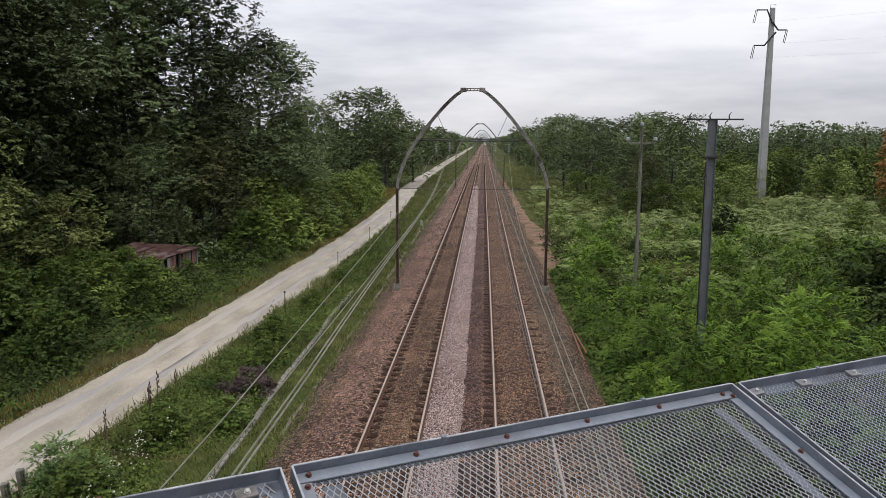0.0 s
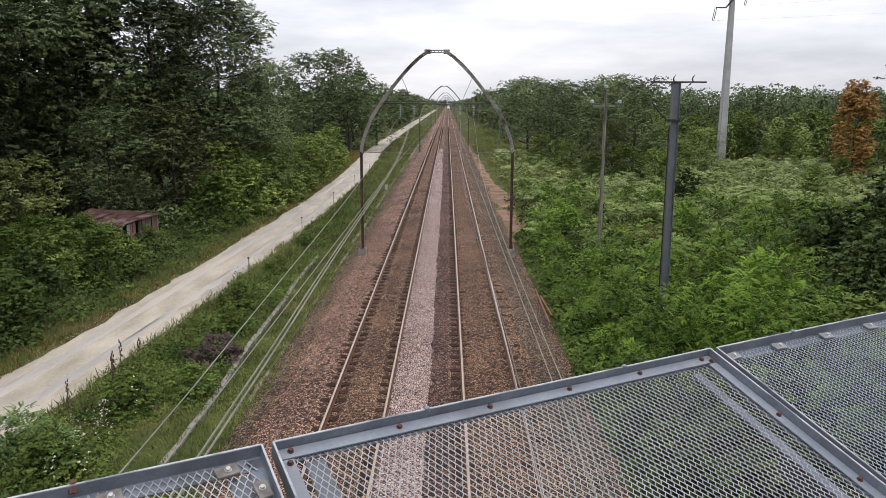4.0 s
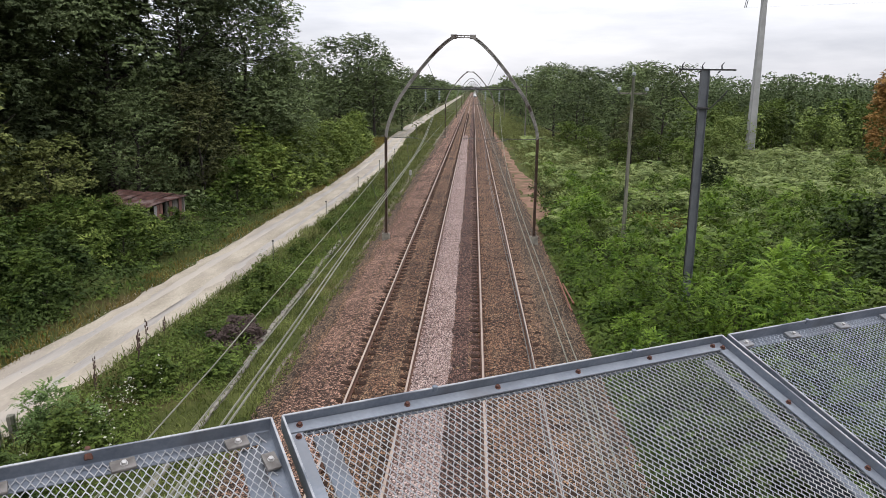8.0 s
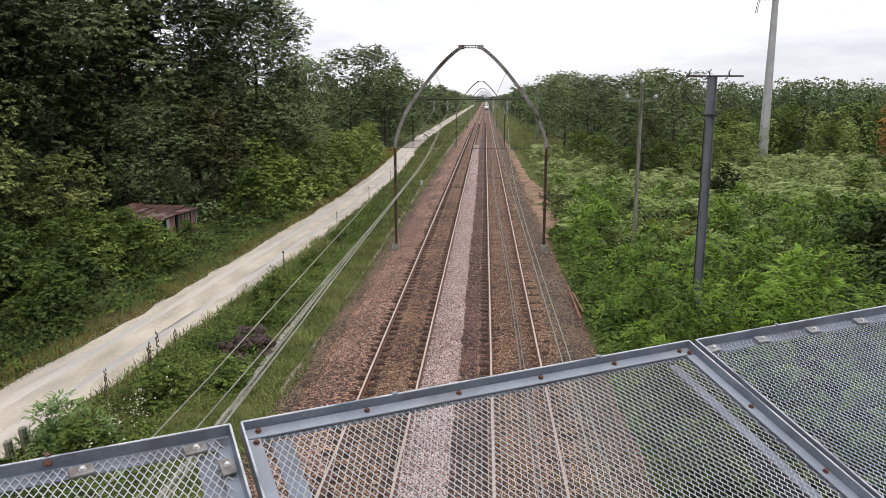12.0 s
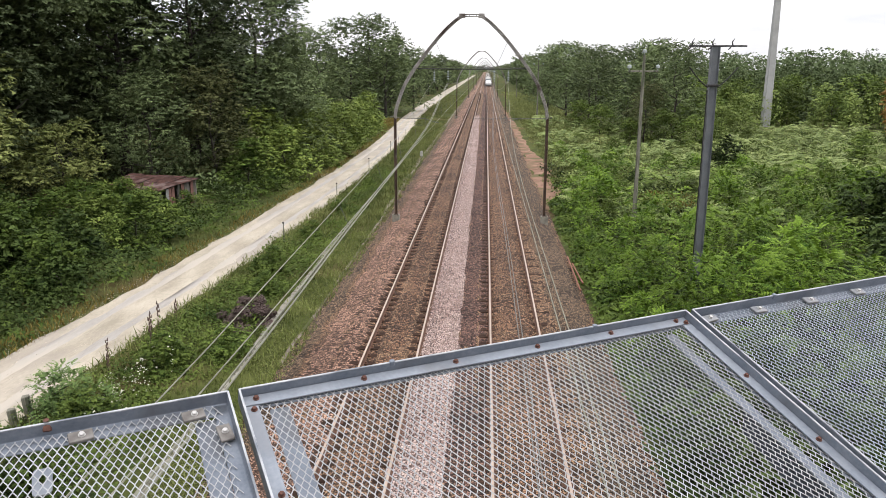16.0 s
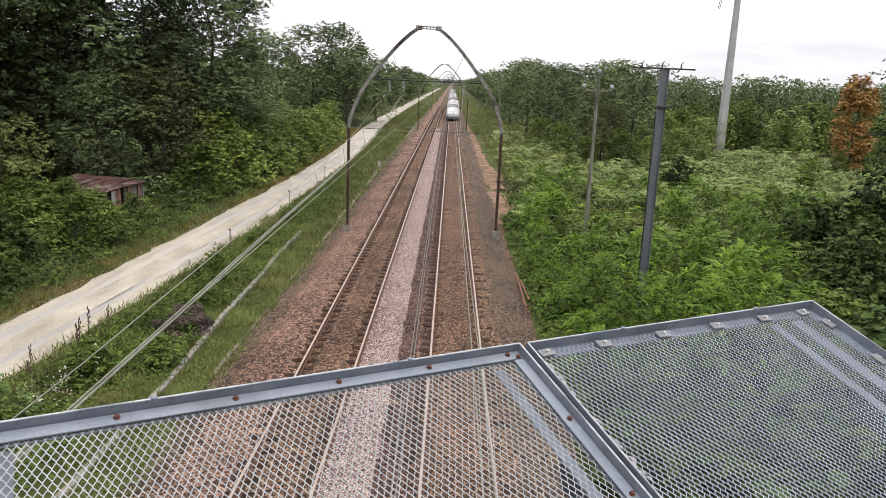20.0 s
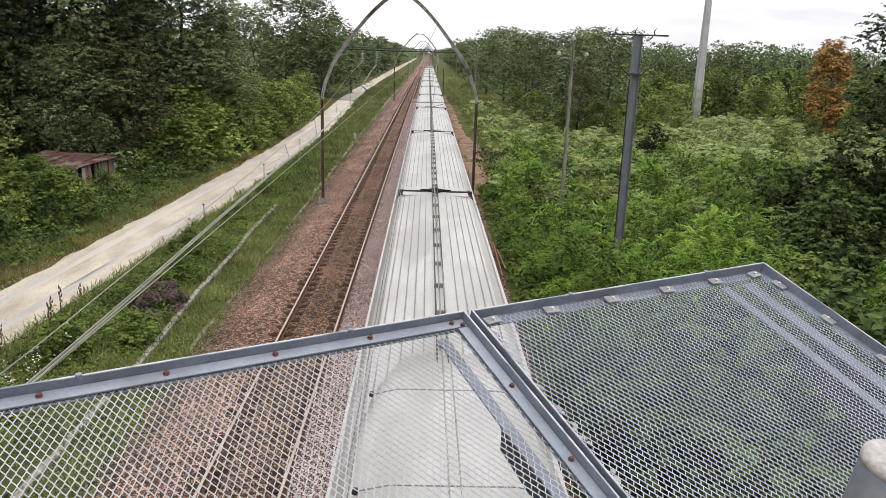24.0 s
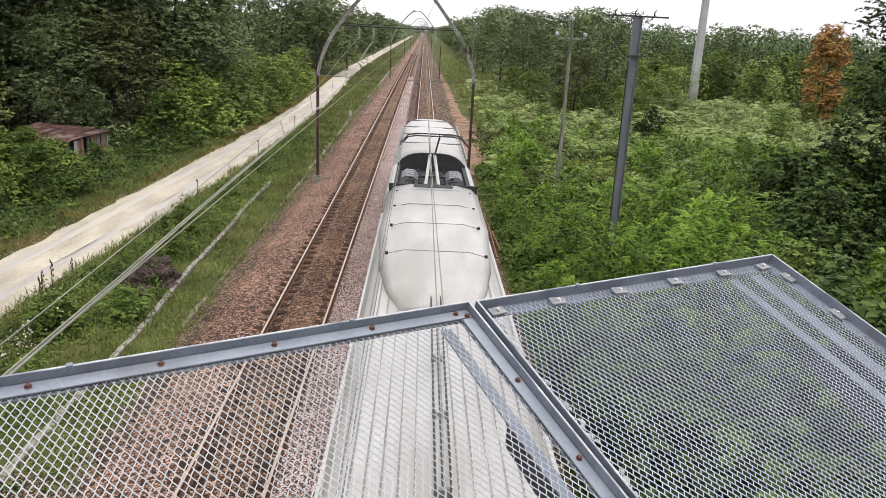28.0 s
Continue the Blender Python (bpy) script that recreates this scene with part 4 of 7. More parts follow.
def catenary_arch():
    """Ogival lattice arch of old steel over both tracks."""
    ar = thing("catenary_arch", "old rusty steel ogival arch carrying the overhead line", "catenary arch", "arches over the line")
    for k in (-1, 1):
        foot = part("foot", Shape().box((k * 4.08 - 0.2, -0.19, -0.85), (k * 4.08 + 0.2, 0.19, 0.02), bevel=0.03), M_TROUGH, ar, "concrete foot")
        part("base_plate", Shape().box((k * 4.08 - 0.13, -0.12, 0.02), (k * 4.08 + 0.13, 0.12, 0.05), bevel=0.01), M_MAST, foot)
        mast = Shape()
        for d in (-0.055, 0.055):
            mast.box((k * 4.06 + d - 0.018, -0.07, -0.19), (k * 4.06 + d + 0.018, 0.07, 5.45), bevel=0.008)
        mast.box((k * 4.06 - 0.06, -0.03, -0.1), (k * 4.06 + 0.06, 0.03, 5.4))
        for i in range(13):
            z = 0.25 + 0.4 * i
            bar_between(mast, (k * 4.06 - 0.075, 0, z), (k * 4.06 + 0.075, 0, z + 0.36 * (1 if i % 2 else -0.6) * 0.5), 0.014, 4)
        part("mast", mast, M_MAST, ar, "rust-brown riveted mast")
        curve = [(4.07, 4.75), (4.06, 5.35), (3.97, 5.9), (3.80, 6.42), (3.53, 7.09), (3.12, 7.77), (2.63, 8.44), (2.11, 9.11), (1.53, 9.78), (0.92, 10.36), (0.48, 10.66), (0.30, 10.75)]
        pts = []
        for i in range(1, len(curve) - 2):
            for q in range(4):
                p0, p1, p2, p3 = (Vector((*curve[i + d], 0)) for d in (-1, 0, 1, 2))
                t = q / 4
                w = 0.5 * (2 * p1 + (p2 - p0) * t + (2 * p0 - 5 * p1 + 4 * p2 - p3) * t * t + (3 * p1 - p0 - 3 * p2 + p3) * t ** 3)
                pts.append((w.x, w.y))
        pts.append(curve[-2])
        rib = Shape()
        for dx, dy in ((-0.05, -0.055), (0.05, -0.055), (-0.05, 0.055), (0.05, 0.055)):
            rib.tube([(k * (x + dx), dy, z + dx * 0.75) for x, z in pts], 0.026, 4)
        for i in range(len(pts) - 1):
            (xa, za), (xb, zb) = pts[i], pts[i + 1]
            sgn = 1 if i % 2 else -1
            for dy in (-0.055, 0.055):
                bar_between(rib, (k * (xa + 0.05 * sgn), dy, za + 0.038 * sgn), (k * (xb - 0.05 * sgn), dy, zb - 0.038 * sgn), 0.022, 4)
        rib.tube([(k * x, 0, z) for x, z in pts], 0.058, 4)
        part("rib", rib, M_ARCH, ar, "grey lattice rib")
        part("gusset", Shape().box((k * 0.50 - 0.16, -0.07, 10.55), (k * 0.50 + 0.16, 0.07, 10.78), bevel=0.02), M_ARCH, ar)
        part("shackle", Shape().box((k * 1.86 - 0.05, -0.05, 9.30), (k * 1.86 + 0.05, 0.05, 9.44), bevel=0.01), M_DARKMETAL, ar)
        part("stay_wire", Shape().tube([(k * 1.86, 0, 9.32), (k * 1.28, 0, 8.0)], 0.012, 5), M_WIRE_DARK, ar)
        for x, z0 in ((1.95, 7.85), (1.22, 7.9)):
            ins = Shape()
            ins.tube([(k * x, 0, 7.98), (k * x, 0, z0 - 0.6)], 0.012, 5)
            for i in range(4):
                z = z0 - 0.10 - 0.12 * i
                ins.tube([(k * x, 0, z + 0.03), (k * x, 0, z), (k * x, 0, z - 0.035)], [0.03, 0.075, 0.045], 10)
            part("insulator", ins, M_GLASS_INS, ar, "pale glass insulator string")
    top = Shape()
    for dz in (0, 0.11):
        for dy in (-0.06, 0.06):
            top.box((-0.55, dy - 0.025, 10.60 + dz), (0.55, dy + 0.025, 10.645 + dz))
    for i in range(6):
        top.box((-0.5 + 0.18 * i, -0.03, 10.62), (-0.46 + 0.18 * i, 0.03, 10.74))
    part("top_beam", top, M_ARCH, ar, "short lattice crown beam")
    part("cross_span", Shape().tube([(-3.05, 0, 7.97), (0, 0, 7.94), (3.05, 0, 7.97)], 0.032, 6).tube([(-3.0, 0, 8.06), (3.0, 0, 8.06)], 0.015, 5), M_DARKMETAL, ar, "dark cross-span beam")
    for k in (-1, 1):
        reg = Shape().tube([(k * 4.02, 0, 5.36), (k * 0.05 if k > 0 else -2.4, 0, 5.33)], 0.02, 6)
        reg.tube([(k * 4.3, 0, 5.42), (k * 3.9, 0, 5.36)], 0.03, 6)
        reg.tube([(k * 2.5, 0, 5.33), (k * 1.7, 0, 5.10)], 0.016, 5)
        part("registration_arm", reg, M_WIRE_DARK, ar)
    return ar


ARCH_Y = [40.0 + 86.0 * i for i in range(13)]
first_arch = catenary_arch()
ARCH_HEIGHT = Matrix.Diagonal((1, 1, 0.986, 1))
first_arch.matrix_basis = pose(0, ARCH_Y[0], 0) @ ARCH_HEIGHT
for y in ARCH_Y[1:]:
    copy_thing(first_arch, pose(0, y, 0))


def sagging(a, b, sag, n=16):
    a, b = Vector(a), Vector(b)
    return [a.lerp(b, i / n) - Vector((0, 0, 4 * sag * (i / n) * (1 - i / n))) for i in range(n + 1)]


def through_points(pts, n=10):
    """A smooth wire through a few points."""
    ys = [p[1] for p in pts]
    out = []
    for i in range(len(pts) - 1):
        for q in range(n if i < len(pts) - 2 else n + 1):
            y = ys[i] + (ys[i + 1] - ys[i]) * q / n
            p0, p1, p2, p3 = (Vector(pts[min(max(i + d, 0), len(pts) - 1)]) for d in (-1, 0, 1, 2))
            t = q / n
            w = 0.5 * (2 * p1 + (p2 - p0) * t + (2 * p0 - 5 * p1 + 4 * p2 - p3) * t * t + (3 * p1 - p0 - 3 * p2 + p3) * t ** 3)
            out.append(Vector((w.x, y, w.z)))
    return out


def overhead(side, contact, messenger, feeder, thick, label):
    """Contact wire, messenger wire with droppers, and feeder of one track; the given points lead from under the bridge to the first arch."""
    line = thing("overhead_line", label, "overhead wires", "overhead lines of the two tracks")
    c_all, m_all, f_all = through_points(contact), through_points(messenger), through_points(feeder)
    for t in range(14, 29, 3):
        m_, c_ = m_all[t], min(c_all, key=lambda p: abs(p.y - m_all[t].y))
        if m_.z - c_.z > 0.3:
            part("dropper", Shape().tube([m_, (c_.x, m_.y, c_.z)], 0.005, 4), M_WIRE_DARK, line)
    cx, mz, fz = contact[-1][0], messenger[-1], feeder[-1]
    far = []
    for i in range(len(ARCH_Y) - 1):
        ya, yb = ARCH_Y[i], ARCH_Y[i + 1]
        nx_ = side * (TRACK_X + 0.16 * (1 if i % 2 else -1))
        cs = sagging((cx, ya, 5.12), (nx_, yb, 5.12), 0.04, 8)
        cx = nx_
        ms = sagging((mz[0], ya, mz[2]), (mz[0], yb, mz[2]), 1.35)
        c_all, m_all = c_all + cs[1:], m_all + ms[1:]
        far += sagging((fz[0], ya, fz[2]), (fz[0], yb, fz[2]), 0.4)[bool(i):]
        if i < 4:
            for q in range(1, 16, 1):
                m_ = ms[q]
                c_ = cs[0].lerp(cs[-1], q / 16)
                part("dropper", Shape().tube([m_, (c_.x, m_.y, 5.12)], 0.005, 4), M_WIRE_DARK, line)
    part("contact_wire", Shape().tube(c_all, 0.007, 6), M_WIRE, line)
    part("messenger_wire", Shape().tube(m_all, 0.0065, 6), M_WIRE, line)
    part("far_feeder_wire", Shape().tube(far, 0.006, 5), M_WIRE_DARK, line)
    pair = Shape()
    for d in (-1, 1):
        pair.tube([p + Vector((d * 1.7 * thick, 0, d * 0.8 * thick)) for p in f_all], thick * 0.5, 6)
    part("feeder_wire", pair, M_WIRE if side < 0 else M_WIRE_DARK, line, "pair of thick weathered feeder wires")
    return line


overhead(-1, [(-1.25, -30, 5.5), (-1.50, 6, 5.32), (-1.87, 40, 5.05)], [(-1.4, -30, 5.2), (-1.65, 6, 5.47), (-1.80, 22, 5.93), (-1.97, 40, 7.2)], [(-0.6, -30, 5.5), (-0.90, 6, 5.88), (-1.06, 24, 6.1), (-1.22, 40, 7.1)], 0.017, "overhead wires of the far track, pale weathered bronze")
overhead(1, [(1.75, -30, 5.1), (1.66, 6, 5.08), (1.62, 40, 5.12)], [(2.0, -30, 4.9), (1.73, 6, 5.16), (1.62, 22, 5.7), (1.90, 40, 7.2)], [(1.2, -30, 5.7), (1.10, 6, 5.80), (1.04, 24, 5.75), (1.22, 40, 7.1)], 0.008, "overhead wires of the near track, pale weathered bronze")


# ---------------------------------------------------------------- poles, pylon, shed, small things
def h_beam_pole():
    p = thing("line_pole", "zinc-grey steel H-beam pole with bare crossarm", "pole", at=pose(9.31, 29.04, 0))
    h = [(-0.15, -0.13), (-0.15, 0.13), (-0.135, 0.13), (-0.135, 0.006), (0.135, 0.006), (0.135, 0.13), (0.15, 0.13), (0.15, -0.13), (0.135, -0.13), (0.135, -0.006), (-0.135, -0.006), (-0.135, -0.13)]
    sh = Shape().loft([[(x, y, -0.9) for x, y in h], [(x, y, 8.68) for x, y in h]])
    part("shaft", sh, M_HBEAM, p)
    part("collar", Shape().box((-0.19, -0.16, 7.24), (0.19, 0.16, 7.32), bevel=0.01), M_DARKMETAL, p, "dark collar")
    part("crossarm", Shape().box((-0.98, -0.05, 8.68), (1.14, 0.05, 8.74), bevel=0.008), M_DARKMETAL, p, "dark crossarm")
    for x in (-0.85, -0.10, 0.62):
        part("horn", Shape().tube([(x, 0, 8.72), (x - 0.02, 0, 8.86), (x + 0.06, 0, 8.98)], [0.035, 0.025, 0.012], 6), M_DARKMETAL, p)
        part("pin", Shape().tube([(x - 0.06, 0, 8.66), (x - 0.16, 0, 8.58)], [0.03, 0.02], 6), M_DARKMETAL, p)
    for k in (-1, 1):
        part("drop_cable", Shape().tube(sagging((k * 0.9, 0, 7.95), (k * 0.17, 0, 7.2), 0.06, 6), 0.024, 5), M_DARKMETAL, p)
    part("conduit", Shape().tube([(-0.19, -0.05, -0.8), (-0.19, -0.05, 7.1)], 0.022, 6), M_DARKMETAL, p)


def wood_pole():
    p = thing("telegraph_pole", "silvery thin telegraph pole with crossarm and insulators", "pole", "telegraph poles")
    part("shaft", Shape().tube([(0, 0, -0.9), (0, 0, 4), (0, 0, 8.62)], [0.125, 0.10, 0.075], 10), M_POLE, p)
    part("crossarm", Shape().box((-0.80, -0.05, 7.70), (0.80, 0.05, 7.79), bevel=0.01), M_POLE, p)
    for x, z in ((-0.76, 7.79), (0.76, 7.79), (0, 8.6)):
        part("insulator", Shape().tube([(x, 0, z - 0.05), (x, 0, z + 0.08), (x, 0, z + 0.12), (x, 0, z + 0.24), (x, 0, z + 0.30)], [0.02, 0.02, 0.12, 0.11, 0.05], 10), M_GLASS_INS, p, "pale insulator")
    return p


h_beam_pole()
tp = wood_pole()
tp.matrix_basis = pose(9.28, 41.7, 0)
copy_thing(tp, pose(9.4, 127, 0.6))
copy_thing(tp, pose(9.4, 215, 0))


def pylon():
    p = thing("power_pylon", "tall pale tapering concrete power pylon with bent arms", "pylon", at=pose(47.75, 129, -2.4))
    sq = lambda r, z: [(r * a, r * b, z) for a, b in ((-1, -0.8), (-0.8, -1), (0.8, -1), (1, -0.8), (1, 0.8), (0.8, 1), (-0.8, 1), (-1, 0.8))]
    part("shaft", Shape().loft([sq(0.68, -0.5), sq(0.5, 16), sq(0.34, 31.9)]), M_PYLON, p)
    z0 = 2.4
    arms = (((0, 26.9), (-1.0, 29.15), (-2.7, 29.15)), ((0, 27.2), (0.95, 25.95), (2.35, 25.95)), ((0.6, 25.6), (-1.1, 23.5), (-2.75, 23.5)))
    for a in arms:
        part("arm", Shape().tube([(x, -0.4, z + z0) for x, z in a], [0.16, 0.13, 0.10], 8), M_DARKMETAL, p, "bent dark arm")
        x, z = a[-1]
        st = Shape()
        for d in (-0.13, 0.13):
            st.tube([(x + d, -0.4, z + z0), (x + d - 0.35, -0.4, z + z0 - 2.1)], 0.055, 6)
        part("insulator_string", st, M_DARKMETAL, p)
    top = Shape().tube([(-0.35, 0, 31.8), (-0.35, 0, 32.4), (0.55, 0, 32.4)], 0.05, 6)
    part("earth_wire_peak", top, M_DARKMETAL, p)
    for a in arms:
        x, z = a[-1][0] - 0.35, a[-1][1] + z0 - 2.1
        line = sagging((x, -0.4, z), (x + 165, -210, z), 3.0, 20)
        part("power_line", Shape().tube(line, 0.005, 5), M_DARKMETAL, p, "thin sagging power line")


pylon()


def shed():
    """Low shed, its roof sagging towards one corner, boards upright along the side that faces the road."""
    sh = thing("shed", "low tumbledown board shed with sagging rusty iron roof", "shed", at=pose(0, 0, 0))
    fr, br, bl, fl = Vector((-19.2, 44.2, 0.5)), Vector((-17.75, 46.6, 0.92)), Vector((-22.7, 47.6, 1.0)), Vector((-22.9, 44.2, 0.6))
    at_ = lambda u, v: fr.lerp(fl, u).lerp(br.lerp(bl, u), v)
    base = -1.1
    for u, v in ((0.03, 0.03), (0.97, 0.03), (0.03, 0.97), (0.97, 0.97), (0.03, 0.5)):
        p_ = at_(u, v)
        part("post", Shape().box((p_.x - 0.06, p_.y - 0.06, base), (p_.x + 0.06, p_.y + 0.06, p_.z - 0.03), bevel=0.01), M_PLANK, sh)
    side = br - fr
    for i in range(12):
        if i in (1, 5):
            continue
        p_ = at_(0.035, (i + 0.5) / 12)
        m = pose(p_.x, p_.y, base, 0, 1.5 * math.sin(i * 4), math.degrees(math.atan2(side.y, side.x)))
        part("plank", Shape().box((-0.11, -0.015, 0), (0.11, 0.015, p_.z - base - 0.06 - 0.05 * abs(math.sin(i * 2.3))), bevel=0.005), M_SHED_RED if i in (3, 4, 7, 10) else (M_WHITE_BOARD if i == 2 else M_PLANK), sh, at=m)
    for i in range(15):
        p_ = at_((i + 0.5) / 15, 0.03)
        part("plank", Shape().box((p_.x - 0.115, p_.y - 0.02, base), (p_.x + 0.115, p_.y + 0.01, p_.z - 0.05 - 0.08 * abs(math.sin(i * 3.1))), bevel=0.005), M_PLANK, sh)
    for a_, b_ in (((0.03, 0.97), (0.97, 0.97)), ((0.97, 0.03), (0.97, 0.97))):
        p_, q_ = at_(*a_), at_(*b_)
        part("rear_wall", Shape().add([(p_.x, p_.y, base), (q_.x, q_.y, base), (q_.x, q_.y, q_.z - 0.05), (p_.x, p_.y, p_.z - 0.05), (p_.x, p_.y + 0.04, base), (q_.x, q_.y + 0.04, base), (q_.x, q_.y + 0.04, q_.z - 0.05), (p_.x, p_.y + 0.04, p_.z - 0.05)],
                                       [(0, 1, 2, 3), (7, 6, 5, 4), (0, 4, 5, 1), (3, 2, 6, 7), (0, 3, 7, 4), (1, 5, 6, 2)]), M_PLANK, sh)
    for i in range(5):
        sheet, n_ = Shape(), 21
        for j in range(4):
            for k in range(n_):
                p_ = at_((i - 0.08 + 1.1 * k / (n_ - 1)) / 5, -0.06 + 1.12 * j / 3)
                sheet.v.append((p_.x, p_.y, p_.z + 0.012 * (-1) ** k + 0.012 * (i % 2) + 0.035 * math.sin(i * 4 + j * 1.7)))
        sheet.f = [(j * n_ + k, j * n_ + k + 1, (j + 1) * n_ + k + 1, (j + 1) * n_ + k) for j in range(3) for k in range(n_ - 1)]
        off = len(sheet.v)
        sheet.v += [(x, y, z - 0.006) for x, y, z in sheet.v]
        sheet.f += [tuple(i_ + off for i_ in reversed(f)) for f in list(sheet.f)]
        part("roof_sheet", sheet, M_ROOF_IRON, sh, "rusty corrugated iron sheet")
    for v in (0.03, 0.97):
        part("roof_beam", Shape().tube([at_(0.0, v) - Vector((0, 0, 0.06)), at_(1.0, v) - Vector((0, 0, 0.06))], 0.045, 6), M_PLANK, sh)
    lean = thing("fallen_lean_to", "collapsed lean-to of grey boards beside the shed", "shed")
    for i, (x, y, z, turn) in enumerate(((-24.6, 46.0, 0.06, 4), (-24.2, 46.5, 0.12, -3), (-24.7, 47.0, 0.16, 2), (-23.4, 45.7, -0.05, 10))):
        part("board", Shape().box((-1.25, -0.16, 0), (1.15, 0.16, 0.035), bevel=0.008), M_PLANK, lean, at=pose(x, y, z, 0, 3, turn))
    for x, y in ((-25.6, 45.9), (-25.5, 47.1), (-23.5, 46.0), (-23.4, 47.0)):
        part("post", Shape().box((x - 0.05, y - 0.05, -1.1), (x + 0.05, y + 0.05, 0.1), bevel=0.01), M_PLANK, lean)


shed()

# small wire posts along the road verge
for i, y in enumerate((35.4, 48.4, 62.4, 77.0, 92.0)):
    p = thing("wire_post", "thin short grey post for a signal wire", "post", "signal wire posts", at=pose(-9.05 - 0.1 * (i == 0), y, GROUND - 0.1))
    part("stake", Shape().tube([(0, 0, 0), (0.01, 0, 1.12)], [0.03, 0.024], 7), M_POLE, p)
    part("pulley", Shape().box((-0.05, -0.03, 1.08), (0.05, 0.03, 1.15), bevel=0.012), M_DARKMETAL, p, "dark pulley head")
for x, y, h in ((-10.33, 16.1, 0.72), (-10.55, 15.8, 0.5)):
    p = Shape().box((-0.085, -0.085, -0.1), (0.085, 0.085, h), bevel=0.02)
    ob = solid("wooden_stake", p, M_POLE, "old squared wooden stake beside the road", "stake", "stakes by the road")
    ob.matrix_basis = pose(x, y, GROUND - 0.05, 3, -4, 20)
p = thing("marker_post", "small white distance marker post", "marker", at=pose(-5.3, 71, GROUND))
part("plate", Shape().box((-0.13, -0.03, 0.25), (0.13, 0.03, 0.75), bevel=0.02), M_BOLT, p)
part("stem", Shape().box((-0.05, -0.04, -0.1), (0.05, 0.04, 0.3), bevel=0.01), M_CONCRETE, p)

# cable trough lying beside the ballast, of worn covers laid end to end
trough = thing("cable_trough", "weathered pale concrete cable trough lying in the grass", "cable trough", at=pose(0, 0, 0))
ty, k = 10.6, 0
while ty < 40:
    x = float(np.interp(ty, (10, 20, 24.4, 28, 31, 34, 40), (-6.14, -6.2, -6.38, -6.42, -6.46, -6.62, -6.64)))
    part("cover", Shape().box((-0.085, -0.385, -0.12), (0.085, 0.385, 0.05), bevel=0.02), M_TROUGH, trough, at=pose(x, ty, -0.5 - 0.075 * (1 - smooth(19, 24, ty)) + 0.012 * math.sin(k * 2.1), 0.8 * math.sin(k * 3), 2 * math.sin(k * 1.7), 2 * math.sin(k * 2.9) + 3 * smooth(20, 24, ty)))
    ty += 0.79
    k += 1
for i, (a, b) in enumerate((((4.5, 27.2), (4.58, 32.6)), ((4.72, 28.2), (4.66, 31.4)))):
    pipe = Shape().tube([(a[0], a[1], -0.33), (b[0], b[1], -0.38)], 0.035, 8)
    solid("scrap_rail", pipe, M_SCRAP, "red-rusty scrap iron rod lying on the shoulder", "scrap iron", "scrap rods")


# ---------------------------------------------------------------- plants
def unit(a):
    return a / np.maximum(np.linalg.norm(a, axis=-1, keepdims=True), 1e-9)


def leaf_quads(c, normal, size, slim, r):
    """Pointed leaf blades at c, facing normal, as triangles (n, 3, 3)."""
    n = len(c)
    side = unit(np.cross(normal, r.normal(size=(n, 3))))
    along = np.cross(normal, side)
    s = size[:, None]
    lift = normal * s * r.uniform(-0.3, 0.2, (n, 1))
    return np.stack([c + along * s * 1.15 + lift, c - along * s * 0.75 + side * s * slim * 1.25, c - along * s * 0.75 - side * s * slim * 1.25], 1)


def fronds(base, out, length, pairs, width, droop, r, pointed=0.85):
    """Feathery leaves: from base along out, bending down, with pairs of leaflets. Triangles (n * pairs * 2, 3, 3)."""
    n = len(base)
    up = np.array([0, 0, 1.0])
    roll = r.normal(size=(n, 1)) * 0.35
    flat = unit(np.cross(out, up) + 1e-6)
    side = unit(flat * np.cos(roll) + np.cross(flat, out) * np.sin(roll))
    tris = []
    for k in range(pairs):
        s = (k + 0.5) / pairs
        p = base + out * length * s - up * droop * length * s * s
        tang = unit(out - up * 2 * droop * s)
        w = width * length * (1 - pointed * s ** 1.3)
        h = length / pairs * 0.46
        for q in (-1, 1):
            tip = p + q * side * w + tang * w * 0.45 - up * w * r.uniform(0.0, 0.4, (n, 1))
            tris.append(np.stack([p - tang * h, p + tang * h, tip], 1))
    return np.concatenate(tris)


